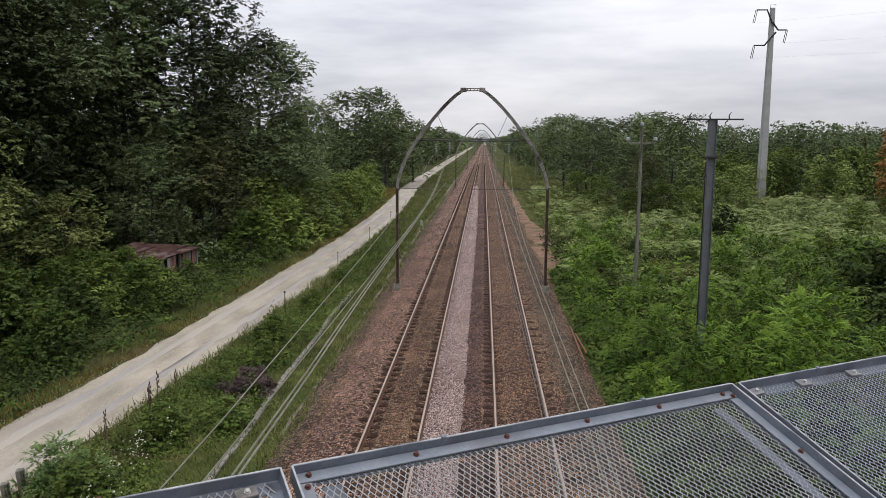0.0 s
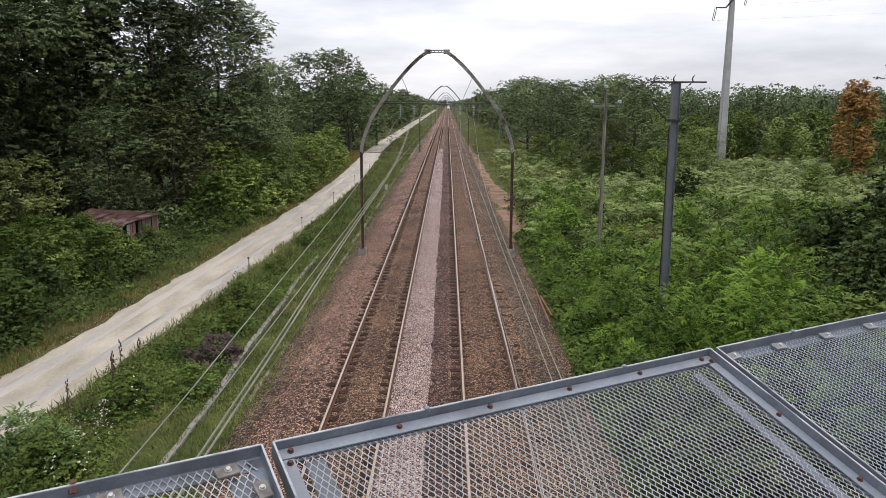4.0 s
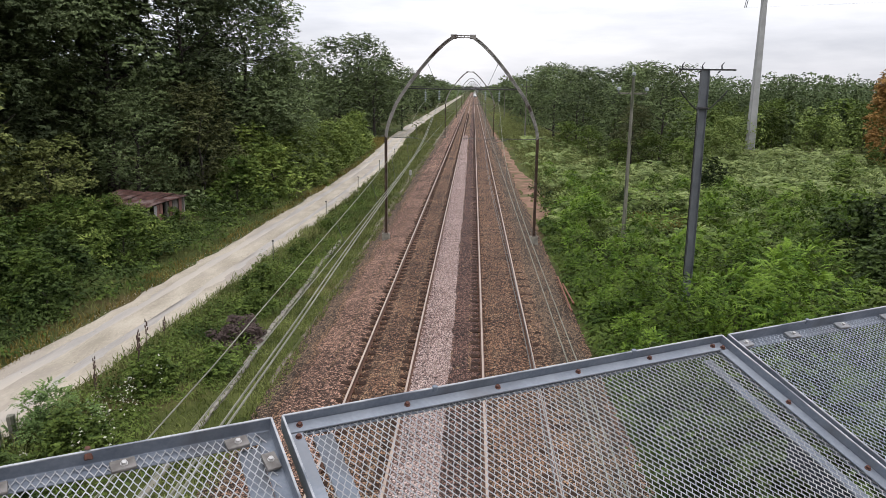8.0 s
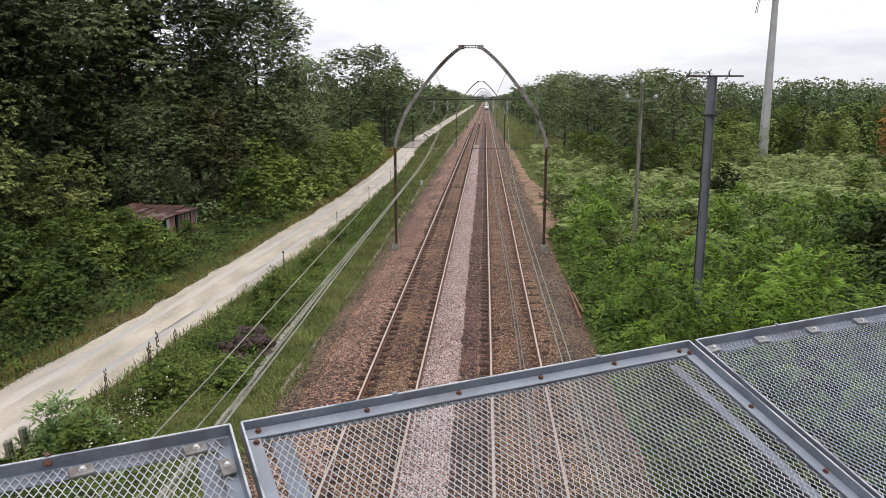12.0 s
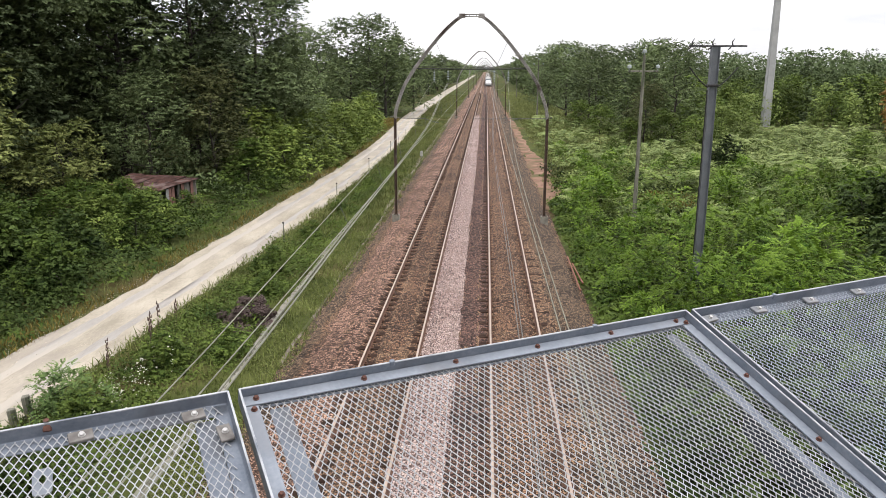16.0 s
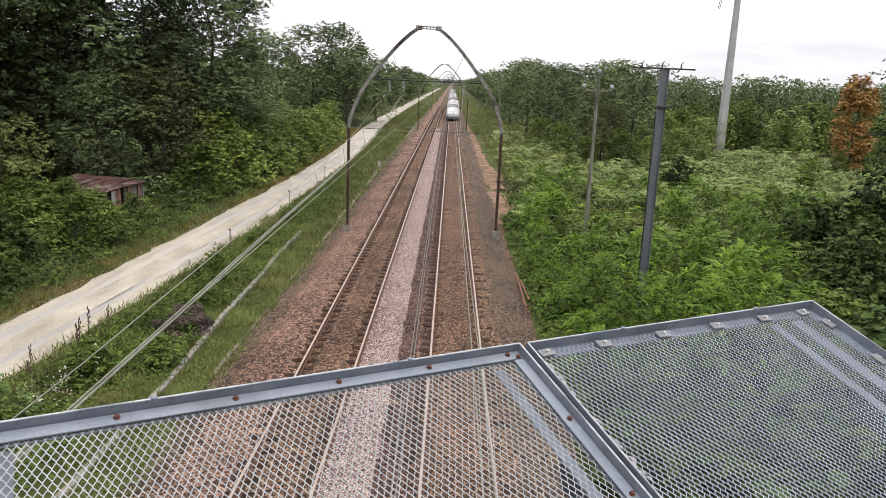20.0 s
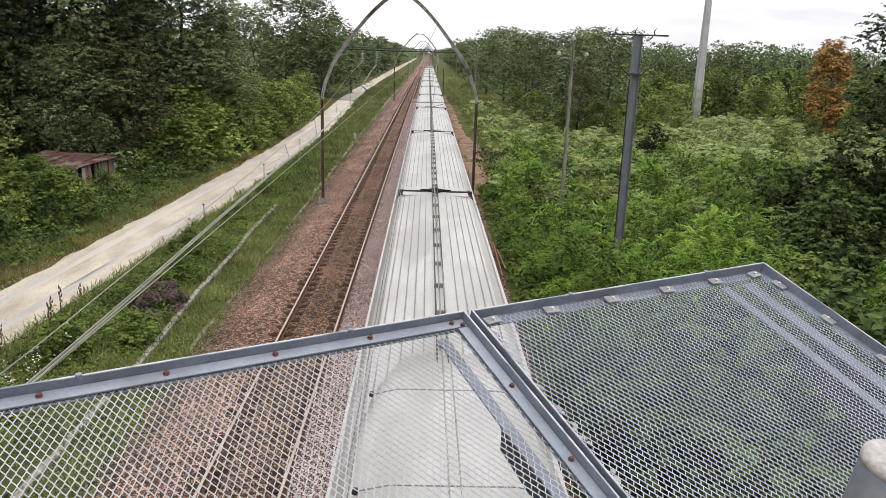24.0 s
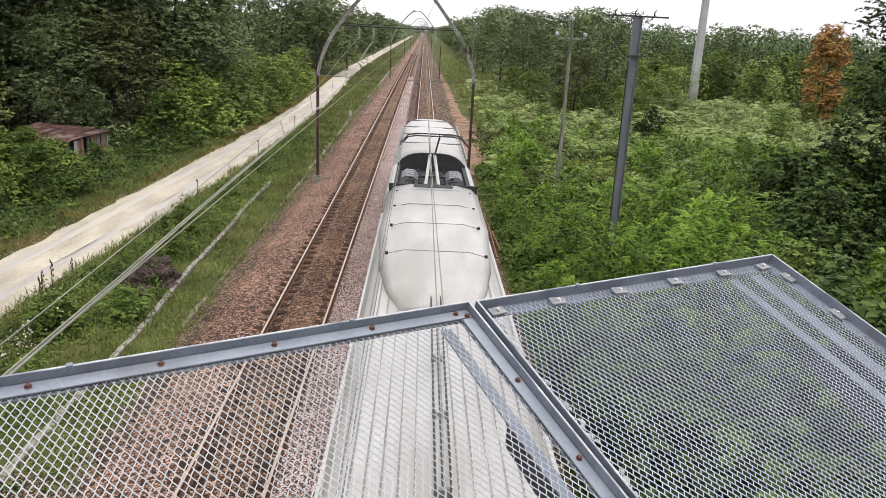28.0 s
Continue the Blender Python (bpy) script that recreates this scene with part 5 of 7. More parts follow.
def crown_mesh(name, mat, seed, radius, low, high, blobs, leaves, size, slim=0.6, shape="round", droop=0.0, twig=0.0, feather=0, swell=1.0):
    """Leaves on twigs, the twigs on many uneven clumps inside an envelope."""
    r = np.random.default_rng(seed)
    t = r.random(blobs) ** (0.8 if shape == "round" else 1.15)
    if shape == "round":
        env = np.sqrt(np.clip(1 - (1.75 * t - 0.8) ** 2 * 0.85, 0.08, 1))
    elif shape == "cone":
        env = (1 - t) * 0.9 + 0.12
    else:
        env = np.sqrt(np.clip(1 - t * t, 0.05, 1))
    env = env * r.uniform(0.7, 1.15, blobs)
    ang = r.uniform(0, 2 * math.pi, blobs)
    rad = env * radius * np.sqrt(r.uniform(0.12, 1, blobs))
    c = np.stack([rad * np.cos(ang), rad * np.sin(ang), low + (high - low) * t], 1)
    br = swell * radius * r.uniform(0.13, 0.32, blobs) * (0.6 + 0.4 * env)
    w = br ** 2
    per = 2 * feather if feather else (9 if twig else 1)
    n = leaves // per
    pick = r.choice(blobs, n, p=w / w.sum())
    d = unit(r.normal(size=(n, 3)) + [0, 0, 0.25])
    dist = r.uniform(0.62, 1.0, (n, 1)) if per > 1 else r.uniform(0.62, 1.08, (n, 1))
    pos = c[pick] + d * br[pick][:, None] * dist * [1, 1, 0.8]
    pos[:, 2] = np.maximum(pos[:, 2] - droop * np.linalg.norm(pos[:, :2], axis=1) * 0.15, low * 0.3 + 0.02)
    if feather:
        out = unit(d * [1, 1, 0.5] + r.normal(size=(n, 3)) * 0.25 + [0, 0, 0.22])
        ln_ = size * r.uniform(0.6, 1.3, (n, 1))
        return cards(name, fronds(pos, out, ln_, feather, slim, 0.32, r, 0.45), mat)
    if twig:
        out = unit(d * [1, 1, 0.55] + r.normal(size=(n, 3)) * 0.3 + [0, 0, 0.05])
        side = unit(np.cross(out, [0, 0, 1.0]) + 1e-6)
        u = r.random((n, per, 1))
        pos = pos[:, None] + out[:, None] * twig * u + side[:, None] * twig * 0.33 * r.uniform(-1, 1, (n, per, 1)) - np.array([0, 0, 1.0]) * twig * 0.22 * u * u
        nrm = unit(d[:, None] * 0.45 + [0, 0, 0.75] + r.normal(size=(n, per, 3)) * 0.34)
        pos, nrm = pos.reshape(-1, 3), nrm.reshape(-1, 3)
    else:
        nrm = unit(d + r.normal(size=(n, 3)) * 0.38 + [0, 0, 0.35])
    return cards(name, leaf_quads(pos, nrm, size * r.uniform(0.55, 1.35, len(pos)), slim, r), mat)


def trunk_shape(seed, height, girth, spread, limbs=9, base=0.25):
    r = random.Random(seed)
    sh = Shape()
    bend = [(0, 0, -0.3)]
    for i in range(1, 6):
        bend.append((r.uniform(-0.3, 0.3) * i * 0.25, r.uniform(-0.3, 0.3) * i * 0.25, height * 0.9 * i / 5))
    sh.tube(bend, [girth * (1.25 if i == 0 else 1 - 0.17 * i) for i in range(6)], 8)
    for k in range(limbs):
        z = height * (base + (0.85 - base) * k / limbs)
        a = r.uniform(0, 2 * math.pi)
        f = z / (height * 0.9) * 5
        i = min(4, int(f))
        p0 = Vector(bend[i]).lerp(Vector(bend[i + 1]), f - i)
        ln_ = spread * r.uniform(0.6, 1.0) * (1 - 0.4 * k / limbs)
        tip = p0 + Vector((math.cos(a) * ln_, math.sin(a) * ln_, ln_ * r.uniform(0.35, 0.8)))
        mid = p0.lerp(tip, 0.5) + Vector((0, 0, -0.08 * ln_))
        g = girth * (0.5 - 0.03 * k)
        sh.tube([p0, mid, tip], [g, g * 0.6, g * 0.2], 6)
    return sh


def plant(name, label, category, group, crown, trunk=None):
    ob = thing(name, label, category, group)
    if trunk:
        part("trunk", trunk, M_BARK, ob)
    part("crown" if trunk else "foliage", crown, None, ob)
    return ob


def scatter(master, spots):
    """First spot takes the master, the others copies: x, y, scale, turn."""
    for i, (x, y, sc, turn) in enumerate(spots):
        m = pose(x, y, ground_z(x, y), 0, 0, turn) @ Matrix.Diagonal((sc, sc, sc * (0.92 + 0.16 * ((i * 0.618) % 1)), 1))
        if i == 0:
            master.matrix_basis = m
        else:
            copy_thing(master, m @ Matrix.Diagonal((1 / master.scale.x, 1 / master.scale.y, 1 / master.scale.z, 1)))


oak_label = "tall dark oak at the edge of the wood"
oak_a = plant("oak_tree", oak_label, "tree", "trees of the wood", crown_mesh("crown", L_OAK, 1, 5.0, 3.4, 16.5, 105, 56000, 0.1, twig=0.5, swell=1.2), trunk_shape(1, 15.5, 0.30, 4.4, 14))
oak_b = plant("oak_tree", oak_label, "tree", "trees of the wood", crown_mesh("crown", L_DARK, 2, 4.4, 2.4, 18.0, 100, 50000, 0.1, twig=0.5, swell=1.2), trunk_shape(2, 17, 0.26, 4.0, 14))
oak_c = plant("oak_tree", "broad leafy oak with foliage down to the ground", "tree", "trees of the wood", crown_mesh("crown", L_OAK, 3, 4.6, 0.6, 10.5, 80, 25000, 0.082, twig=0.45), trunk_shape(3, 9.5, 0.22, 3.4, base=0.12))
oak_e = plant("oak_tree", "dark oak standing deep in the wood", "tree", "trees of the wood", crown_mesh("crown", L_DARK, 5, 4.8, 2.5, 16.5, 90, 11500, 0.165, twig=0.6), trunk_shape(5, 15, 0.26, 4.0, 8))
scatter(oak_a, [(-19.2, 65, 1.08, 10), (-27, 56, 1.34, 80), (-34, 50, 1.35, 150)])
# the nearest oaks stand out of view at left, added to shade the undergrowth
scatter(oak_b, [(-22.4, 58.5, 1.28, 0), (-18.2, 72, 0.62, 70), (-31, 46, 1.25, 140), (-30.5, 36.5, 1.1, 45), (-27.5, 27.5, 0.95, 80), (-25.5, 19.5, 0.9, 190)])
scatter(oak_c, [(-16.6, 63.5, 0.75, 200), (-23.6, 52.8, 0.8, 60), (-17.2, 68.5, 0.85, 20)])
scatter(oak_e, [(-40, 58, 1.4, 300), (-46, 50, 1.4, 120), (-37, 44, 1.4, 210), (-43, 44, 1.4, 30), (-36, 61, 1.45, 320), (-37, 36, 1.35, 100), (-48, 60, 1.5, 7), (-42, 68, 1.45, 12), (-24, 68, 0.72, 280), (-29, 74, 0.75, 40), (-35.5, 40, 1.3, 77), (-33, 64, 1.0, 200)])
oak_f = plant("oak_tree", "dark broad oak at the edge of the heath", "tree", "oaks beside the heath", crown_mesh("crown", L_DEEP_SHADE, 8, 4.6, 0.6, 10.5, 80, 22000, 0.085, twig=0.45), trunk_shape(8, 9.5, 0.22, 3.4, base=0.12))
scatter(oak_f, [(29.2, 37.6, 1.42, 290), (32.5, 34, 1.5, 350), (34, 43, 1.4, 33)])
olive = plant("maple_tree", "bushy olive-brown maple behind the shed", "tree", "trees of the wood", crown_mesh("crown", L_OLIVE, 6, 3.5, 0.6, 9.3, 60, 18000, 0.085, twig=0.45), trunk_shape(6, 8.5, 0.14, 2.8, base=0.12))
scatter(olive, [(-19.7, 55.0, 1.0, 0), (19.2, 88, 0.72, 120)])
haw = plant("hawthorn_tree", "small yellow-green hawthorn with thin dark stems", "tree", "small trees by the wood", crown_mesh("crown", L_HAW, 7, 2.9, 1.3, 6.2, 40, 9000, 0.085, twig=0.5), trunk_shape(7, 5.6, 0.13, 2.4, 9, base=0.18))
scatter(haw, [(-26.6, 46.5, 0.9, 0), (-29.8, 44.0, 0.9, 110), (-27.6, 38.0, 1.0, 220), (-31.5, 40.5, 1.7, 20)])
oak_d = plant("oak_tree", "broad leafy oak standing back from the line", "tree", "trees of the wood", crown_mesh("crown", L_OAK, 4, 4.6, 0.5, 10.8, 80, 13000, 0.11, twig=0.5), trunk_shape(4, 9.5, 0.2, 3.2, base=0.12))
scatter(oak_d, [(-16.8, 132, 1.3, 15), (-20.5, 138, 1.55, 75), (-24.5, 140, 1.6, 135), (-29, 134, 1.3, 195), (-13.6, 150, 1.1, 255), (-18, 148, 1.35, 315), (16.8, 118, 1, 20), (20, 104, 1.05, 80), (23.2, 91, 1.0, 140), (22.5, 99, 1.05, 200), (19, 126, 1.15, 260), (15.4, 138, 1.1, 320), (24, 110, 1.15, 50), (13.8, 160, 1, 170), (17.5, 158, 1.2, 230), (14.2, 185, 1.1, 99), (18, 195, 1.2, 12)])

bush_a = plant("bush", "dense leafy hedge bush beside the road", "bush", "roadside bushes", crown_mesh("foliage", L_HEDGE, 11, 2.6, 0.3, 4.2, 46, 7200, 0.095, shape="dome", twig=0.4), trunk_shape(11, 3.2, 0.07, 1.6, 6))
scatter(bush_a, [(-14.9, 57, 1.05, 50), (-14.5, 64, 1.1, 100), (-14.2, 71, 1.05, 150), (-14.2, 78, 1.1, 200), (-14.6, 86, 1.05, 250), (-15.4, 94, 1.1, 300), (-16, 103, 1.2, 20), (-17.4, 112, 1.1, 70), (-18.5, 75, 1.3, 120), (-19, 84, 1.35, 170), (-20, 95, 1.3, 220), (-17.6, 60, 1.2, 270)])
# leaf colour carries the shade of the tall trees overhead
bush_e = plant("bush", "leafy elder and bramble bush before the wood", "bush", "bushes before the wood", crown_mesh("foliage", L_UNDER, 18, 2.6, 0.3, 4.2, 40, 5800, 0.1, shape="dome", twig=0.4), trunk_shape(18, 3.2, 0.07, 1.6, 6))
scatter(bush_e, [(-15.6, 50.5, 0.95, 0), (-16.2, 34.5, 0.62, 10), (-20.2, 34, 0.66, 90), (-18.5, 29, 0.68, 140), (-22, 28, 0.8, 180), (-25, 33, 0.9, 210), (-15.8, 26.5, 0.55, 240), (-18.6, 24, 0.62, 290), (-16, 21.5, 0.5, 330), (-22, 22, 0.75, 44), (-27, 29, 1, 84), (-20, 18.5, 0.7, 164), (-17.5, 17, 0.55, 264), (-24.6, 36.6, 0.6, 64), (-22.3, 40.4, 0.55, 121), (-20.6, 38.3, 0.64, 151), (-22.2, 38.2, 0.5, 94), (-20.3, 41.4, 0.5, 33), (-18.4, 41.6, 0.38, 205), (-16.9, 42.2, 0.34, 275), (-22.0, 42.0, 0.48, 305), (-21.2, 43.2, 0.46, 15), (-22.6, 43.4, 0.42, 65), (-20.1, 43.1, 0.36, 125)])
bush_f = plant("bush", "small low bush among the weeds", "bush", "small bushes in the verge", crown_mesh("foliage", L_VERGE, 19, 2.6, 0.2, 3.8, 30, 3600, 0.16, shape="dome", twig=0.7))
scatter(bush_f, [(-8.6, 15.6, 0.3, 11), (-8.3, 19.3, 0.3, 77), (-7.5, 26.5, 0.26, 133), (-8.1, 29.5, 0.3, 171), (-8, 36.5, 0.24, 201), (-6.9, 20.6, 0.26, 301), (-7.9, 43, 0.22, 31), (-7.6, 53, 0.22, 61), (-15.9, 37.5, 0.42, 24), (-19.1, 37.4, 0.58, 54)])
elder = plant("elder_bush", "fresh green young elder with long narrow leaves by the stakes", "bush", "", crown_mesh("foliage", L_ELDER, 27, 0.85, 0.1, 1.35, 34, 6400, 0.26, slim=0.2, shape="dome", feather=4, swell=1.3), trunk_shape(27, 1.1, 0.025, 0.5, 5))
scatter(elder, [(-9.6, 16.4, 1.0, 30)])
bush_b = plant("bush", "bright green young robinia bush with feathery leaves", "bush", "robinia thicket", crown_mesh("foliage", L_BRIGHT, 12, 1.9, 0.15, 3.0, 34, 7000, 0.5, slim=0.21, shape="dome", droop=0.3, feather=6, swell=1.2), trunk_shape(12, 1.9, 0.035, 1.0, 6))
scatter(bush_b, [(6.6, 26.2, 0.72, 0), (8.4, 24.8, 0.74, 60), (10.4, 25.8, 0.78, 120), (12.4, 27.0, 0.92, 180), (7.6, 29.0, 0.62, 240), (9.7, 27.3, 0.5, 300), (11.9, 30.4, 0.95, 30), (15.4, 31.2, 0.8, 90), (16.6, 35.0, 0.78, 195), (10.3, 32.8, 0.72, 150), (13.2, 33.8, 0.9, 210), (7.0, 33.0, 0.6, 15), (8.8, 36.2, 0.5, 75), (12.0, 37.4, 0.62, 135), (10.6, 22.6, 1.0, 315), (13.4, 23.8, 0.85, 44), (6.3, 37.8, 0.5, 104), (6.4, 43.0, 0.52, 164), (6.6, 48.5, 0.55, 284), (6.9, 22.6, 0.6, 344), (18.5, 42.5, 0.75, 14),
                 (7.8, 46.5, 0.62, 33), (8.4, 53.5, 0.6, 66), (10.2, 57.5, 0.62, 99), (22.4, 43.0, 0.8, 132), (25.5, 47.5, 0.75, 165), (20.6, 49.0, 0.65, 198), (16.8, 47.6, 0.6, 231), (23.4, 54.0, 0.62, 264), (28.0, 53.0, 0.7, 297), (8.9, 63.0, 0.55, 330), (5.9, 23.5, 0.45, 13), (5.8, 26.8, 0.42, 73), (5.9, 30.2, 0.45, 133), (5.8, 34.2, 0.42, 193), (6.0, 20.8, 0.5, 253), (7.9, 72.0, 0.55, 3), (18.2, 55.5, 0.5, 36)])
bush_c = plant("bush", "dark rounded willow bush in the bracken", "bush", "bushes on the heath", crown_mesh("foliage", L_BUSH, 13, 2.0, 0.2, 3.2, 40, 5400, 0.085, shape="dome", twig=0.4), trunk_shape(13, 2.4, 0.06, 1.2, 5))
scatter(bush_c, [(9.5, 49.5, 0.5, 77), (15.2, 18.0, 1.1, 222), (13.0, 21.0, 0.9, 262), (27.0, 58.0, 0.5, 20), (27.5, 46, 0.6, 180), (24.5, 41, 0.62, 240), (31.5, 52, 0.6, 300), (34, 60, 0.5, 30), (13.5, 74, 0.5, 250), (38, 75, 1.0, 310), (30, 41, 1.3, 77), (7.6, 40.2, 0.42, 12)])
# dark leaf colour stands in for the shade these bushes lie in
bush_shade = plant("bush", "bush with deep shade put into its very dark leaves", "bush", "dark ivy bushes", crown_mesh("foliage", L_DEEP_SHADE, 17, 2.0, 0.2, 3.2, 36, 4200, 0.11, shape="dome", twig=0.35), trunk_shape(17, 2.4, 0.06, 1.2, 5))
scatter(bush_shade, [(8.8, 11.5, 1.1, 50), (10.3, 14.5, 1.1, 130), (11.5, 10.5, 1.2, 290), (14, 14, 1.2, 330), (12.2, 18, 1.0, 210), (9.0, 18, 0.85, 170), (6.8, 9.5, 0.9, 10), (5.7, 6.5, 0.6, 33), (6.5, 12, 0.7, 66), (7.6, 16.4, 0.8, 99), (5.8, 15.4, 0.5, 132), (5.9, 20.0, 0.42, 165), (7.2, 14, 0.8, 90), (6.3, 18.0, 0.6, 250), (5.9, 12.0, 0.6, 20), (9.0, 7.5, 1.0, 60), (6.2, 3.5, 0.8, 160), (5.6, 8.6, 0.5, 40), (5.7, 10.4, 0.5, 80), (5.6, 13.6, 0.5, 120), (5.7, 17.0, 0.5, 200), (-7.0, 9.0, 0.55, 100), (-8.5, 12.5, 0.5, 140), (-5.9, 11.0, 0.4, 180), (24.4, 36.5, 1.1, 155), (22.6, 32.5, 1.0, 95), (20.2, 29.0, 0.8, 20), (26.0, 40.5, 0.9, 240), (20.6, 34.2, 1.15, 15), (22.6, 37.4, 1.25, 75), (18.9, 31.4, 0.95, 135), (21.4, 40.6, 1.05, 195), (24.2, 33.2, 1.3, 255), (18.4, 29.8, 0.9, 180), (15.2, 27.2, 0.62, 60), (16.6, 28.4, 0.72, 300), (16.9, 25.6, 0.8, 10), (21.8, 66.0, 0.85, 0), (12.0, 55.5, 0.4, 30), (-17.4, 30.8, 0.75, 210), (-18.8, 28.4, 0.85, 110), (-16.2, 27.6, 0.62, 310), (-15.0, 25.6, 0.5, 10), (-21.5, 32.5, 0.9, 70)])
clump = plant("bush", "young robinia clump with light feathery crown in the bracken", "bush", "robinia clumps on the heath", crown_mesh("foliage", L_BRIGHT, 41, 1.9, 0.2, 2.7, 22, 3000, 0.64, slim=0.24, shape="dome", droop=0.3, feather=5, swell=1.35), trunk_shape(41, 1.7, 0.035, 1.0, 5))
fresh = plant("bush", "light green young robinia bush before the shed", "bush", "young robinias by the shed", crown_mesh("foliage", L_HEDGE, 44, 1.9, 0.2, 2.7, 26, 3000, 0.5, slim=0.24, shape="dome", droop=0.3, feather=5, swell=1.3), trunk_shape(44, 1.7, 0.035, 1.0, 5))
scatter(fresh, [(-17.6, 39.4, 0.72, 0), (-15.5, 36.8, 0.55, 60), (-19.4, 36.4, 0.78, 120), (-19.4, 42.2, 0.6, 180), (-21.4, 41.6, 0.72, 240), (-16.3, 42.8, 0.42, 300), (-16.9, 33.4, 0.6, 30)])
cr = random.Random(17)
heath_spots = []
while len(heath_spots) < 32:
    x, y = cr.uniform(7.5, 36), cr.uniform(36, 70)
    if (x - 13.4) ** 2 / 7 + (y - 48.5) ** 2 / 16 > 1 and x < 9 + (y - 20) * 0.75 and all((x - a) ** 2 + (y - b) ** 2 > 5 for a, b, _, _ in heath_spots):
        heath_spots.append((x, y, cr.uniform(0.42, 0.82) * (1 - 0.3 * smooth(50, 70, y)), cr.uniform(0, 360)))
scatter(clump, heath_spots)
bush_d = plant("bush", "yellowish green birch scrub at the edge of the heath", "bush", "birch scrub", crown_mesh("foliage", L_BUSH, 14, 2.4, 0.2, 5.6, 50, 6500, 0.105, shape="round", twig=0.5), trunk_shape(14, 4.4, 0.07, 1.4, 6))
scatter(bush_d, [(50.6, 94.2, 0.52, 77), (54.6, 94.8, 0.48, 17), (33, 112, 1.1, 0), (38, 118, 1.2, 60), (52, 131, 1.2, 180), (58, 128, 1.1, 240), (65, 126, 1.3, 300), (71, 122, 1.2, 30), (30, 120, 1.3, 90), (36, 130, 1.4, 150), (46, 140, 1.4, 210), (56, 142, 1.4, 270), (68, 140, 1.5, 330), (78, 128, 1.3, 22), (84, 136, 1.4, 82), (76, 116, 1.1, 142), (90, 124, 1.2, 202), (100, 130, 1.4, 262), (17.2, 85.5, 0.6, 35), (20.6, 83.5, 0.75, 95), (23.6, 82.5, 0.7, 155), (25.6, 84.0, 0.6, 215), (15.6, 98, 0.7, 335), (14.6, 111, 0.75, 5)])
birch = plant("birch_bush", "pale yellow-green young birch on the heath", "bush", "young birches", crown_mesh("foliage", L_YELLOW, 43, 2.3, 0.2, 5.4, 46, 5200, 0.11, shape="round", twig=0.5), trunk_shape(43, 4.4, 0.06, 1.4, 6))
scatter(birch, [(32.5, 103, 0.85, 0), (36.5, 107, 1.05, 70), (34.5, 98, 0.5, 280), (60, 106, 0.7, 40)])
broom = plant("broom_bush", "spiky bright green broom bush below the bridge", "bush", "broom bushes", crown_mesh("foliage", L_BRIGHT, 15, 1.1, 0.1, 2.1, 30, 3600, 0.13, slim=0.10, shape="dome"))
scatter(broom, [(15.6, 21.4, 1.0, 0), (17.0, 23.4, 1.1, 70), (14.6, 19.4, 0.9, 140), (18.8, 21.8, 1.0, 210), (19.0, 25.6, 1.15, 20), (20.6, 27.4, 1.1, 100)])
dead = plant("dead_bush", "brown withered bush in the verge", "bush", "", crown_mesh("foliage", L_HEATHER, 16, 1.0, 0.1, 1.0, 30, 3500, 0.07, slim=0.3, shape="dome"))
scatter(dead, [(-7.1, 23.3, 0.95, 0)])

orange = plant("withered_pine", "orange-brown withered pine among green scrub", "tree", "", crown_mesh("crown", L_ORANGE, 21, 2.2, 0.6, 12.0, 110, 26000, 0.12, shape="round", twig=0.4, swell=1.15), trunk_shape(21, 10, 0.16, 2.2))
scatter(orange, [(52.9, 96.5, 1.1, 0)])
pine = plant("pine_tree", "dark green maritime pine in the distant wood", "tree", "pines of the far wood", crown_mesh("crown", L_PINE, 22, 2.6, 1.0, 14.0, 130, 4200, 0.15, shape="cone", twig=0.45, swell=0.95), trunk_shape(22, 11.5, 0.12, 1.2, 6))
pr = random.Random(5)
scatter(pine, [(30 + 2.6 * i + pr.uniform(-1.5, 1.5), 172 + pr.uniform(-12, 26), pr.uniform(0.62, 0.9), pr.uniform(0, 360)) for i in range(54)])
young = plant("young_pine", "young pine in front of the distant wood", "tree", "young pines", crown_mesh("crown", L_PINE, 23, 2.2, 0.4, 7.0, 46, 2600, 0.2, shape="cone", twig=0.6, swell=1.2), trunk_shape(23, 6.5, 0.1, 1.0, 5))
scatter(young, [(30 + 3.4 * i + pr.uniform(-1.6, 1.6), 142 + pr.uniform(-8, 14), pr.uniform(0.65, 1.1), pr.uniform(0, 360)) for i in range(28)])
row = plant("oak_tree", "rounded tree of the rows along the line", "tree", "trees along the line", crown_mesh("crown", L_OAK, 24, 4.2, 0.6, 10.5, 70, 2800, 0.3, twig=0.8), trunk_shape(24, 9, 0.2, 3, 5))
spots = []
for i in range(26):
    spots.append((-17.5 - pr.uniform(0, 7), 165 + 13 * i + pr.uniform(-4, 4), pr.uniform(0.85, 1.3), pr.uniform(0, 360)))
    spots.append((15 + pr.uniform(0, 7), 206 + 13 * i + pr.uniform(-4, 4), pr.uniform(0.85, 1.25), pr.uniform(0, 360)))
scatter(row, spots)


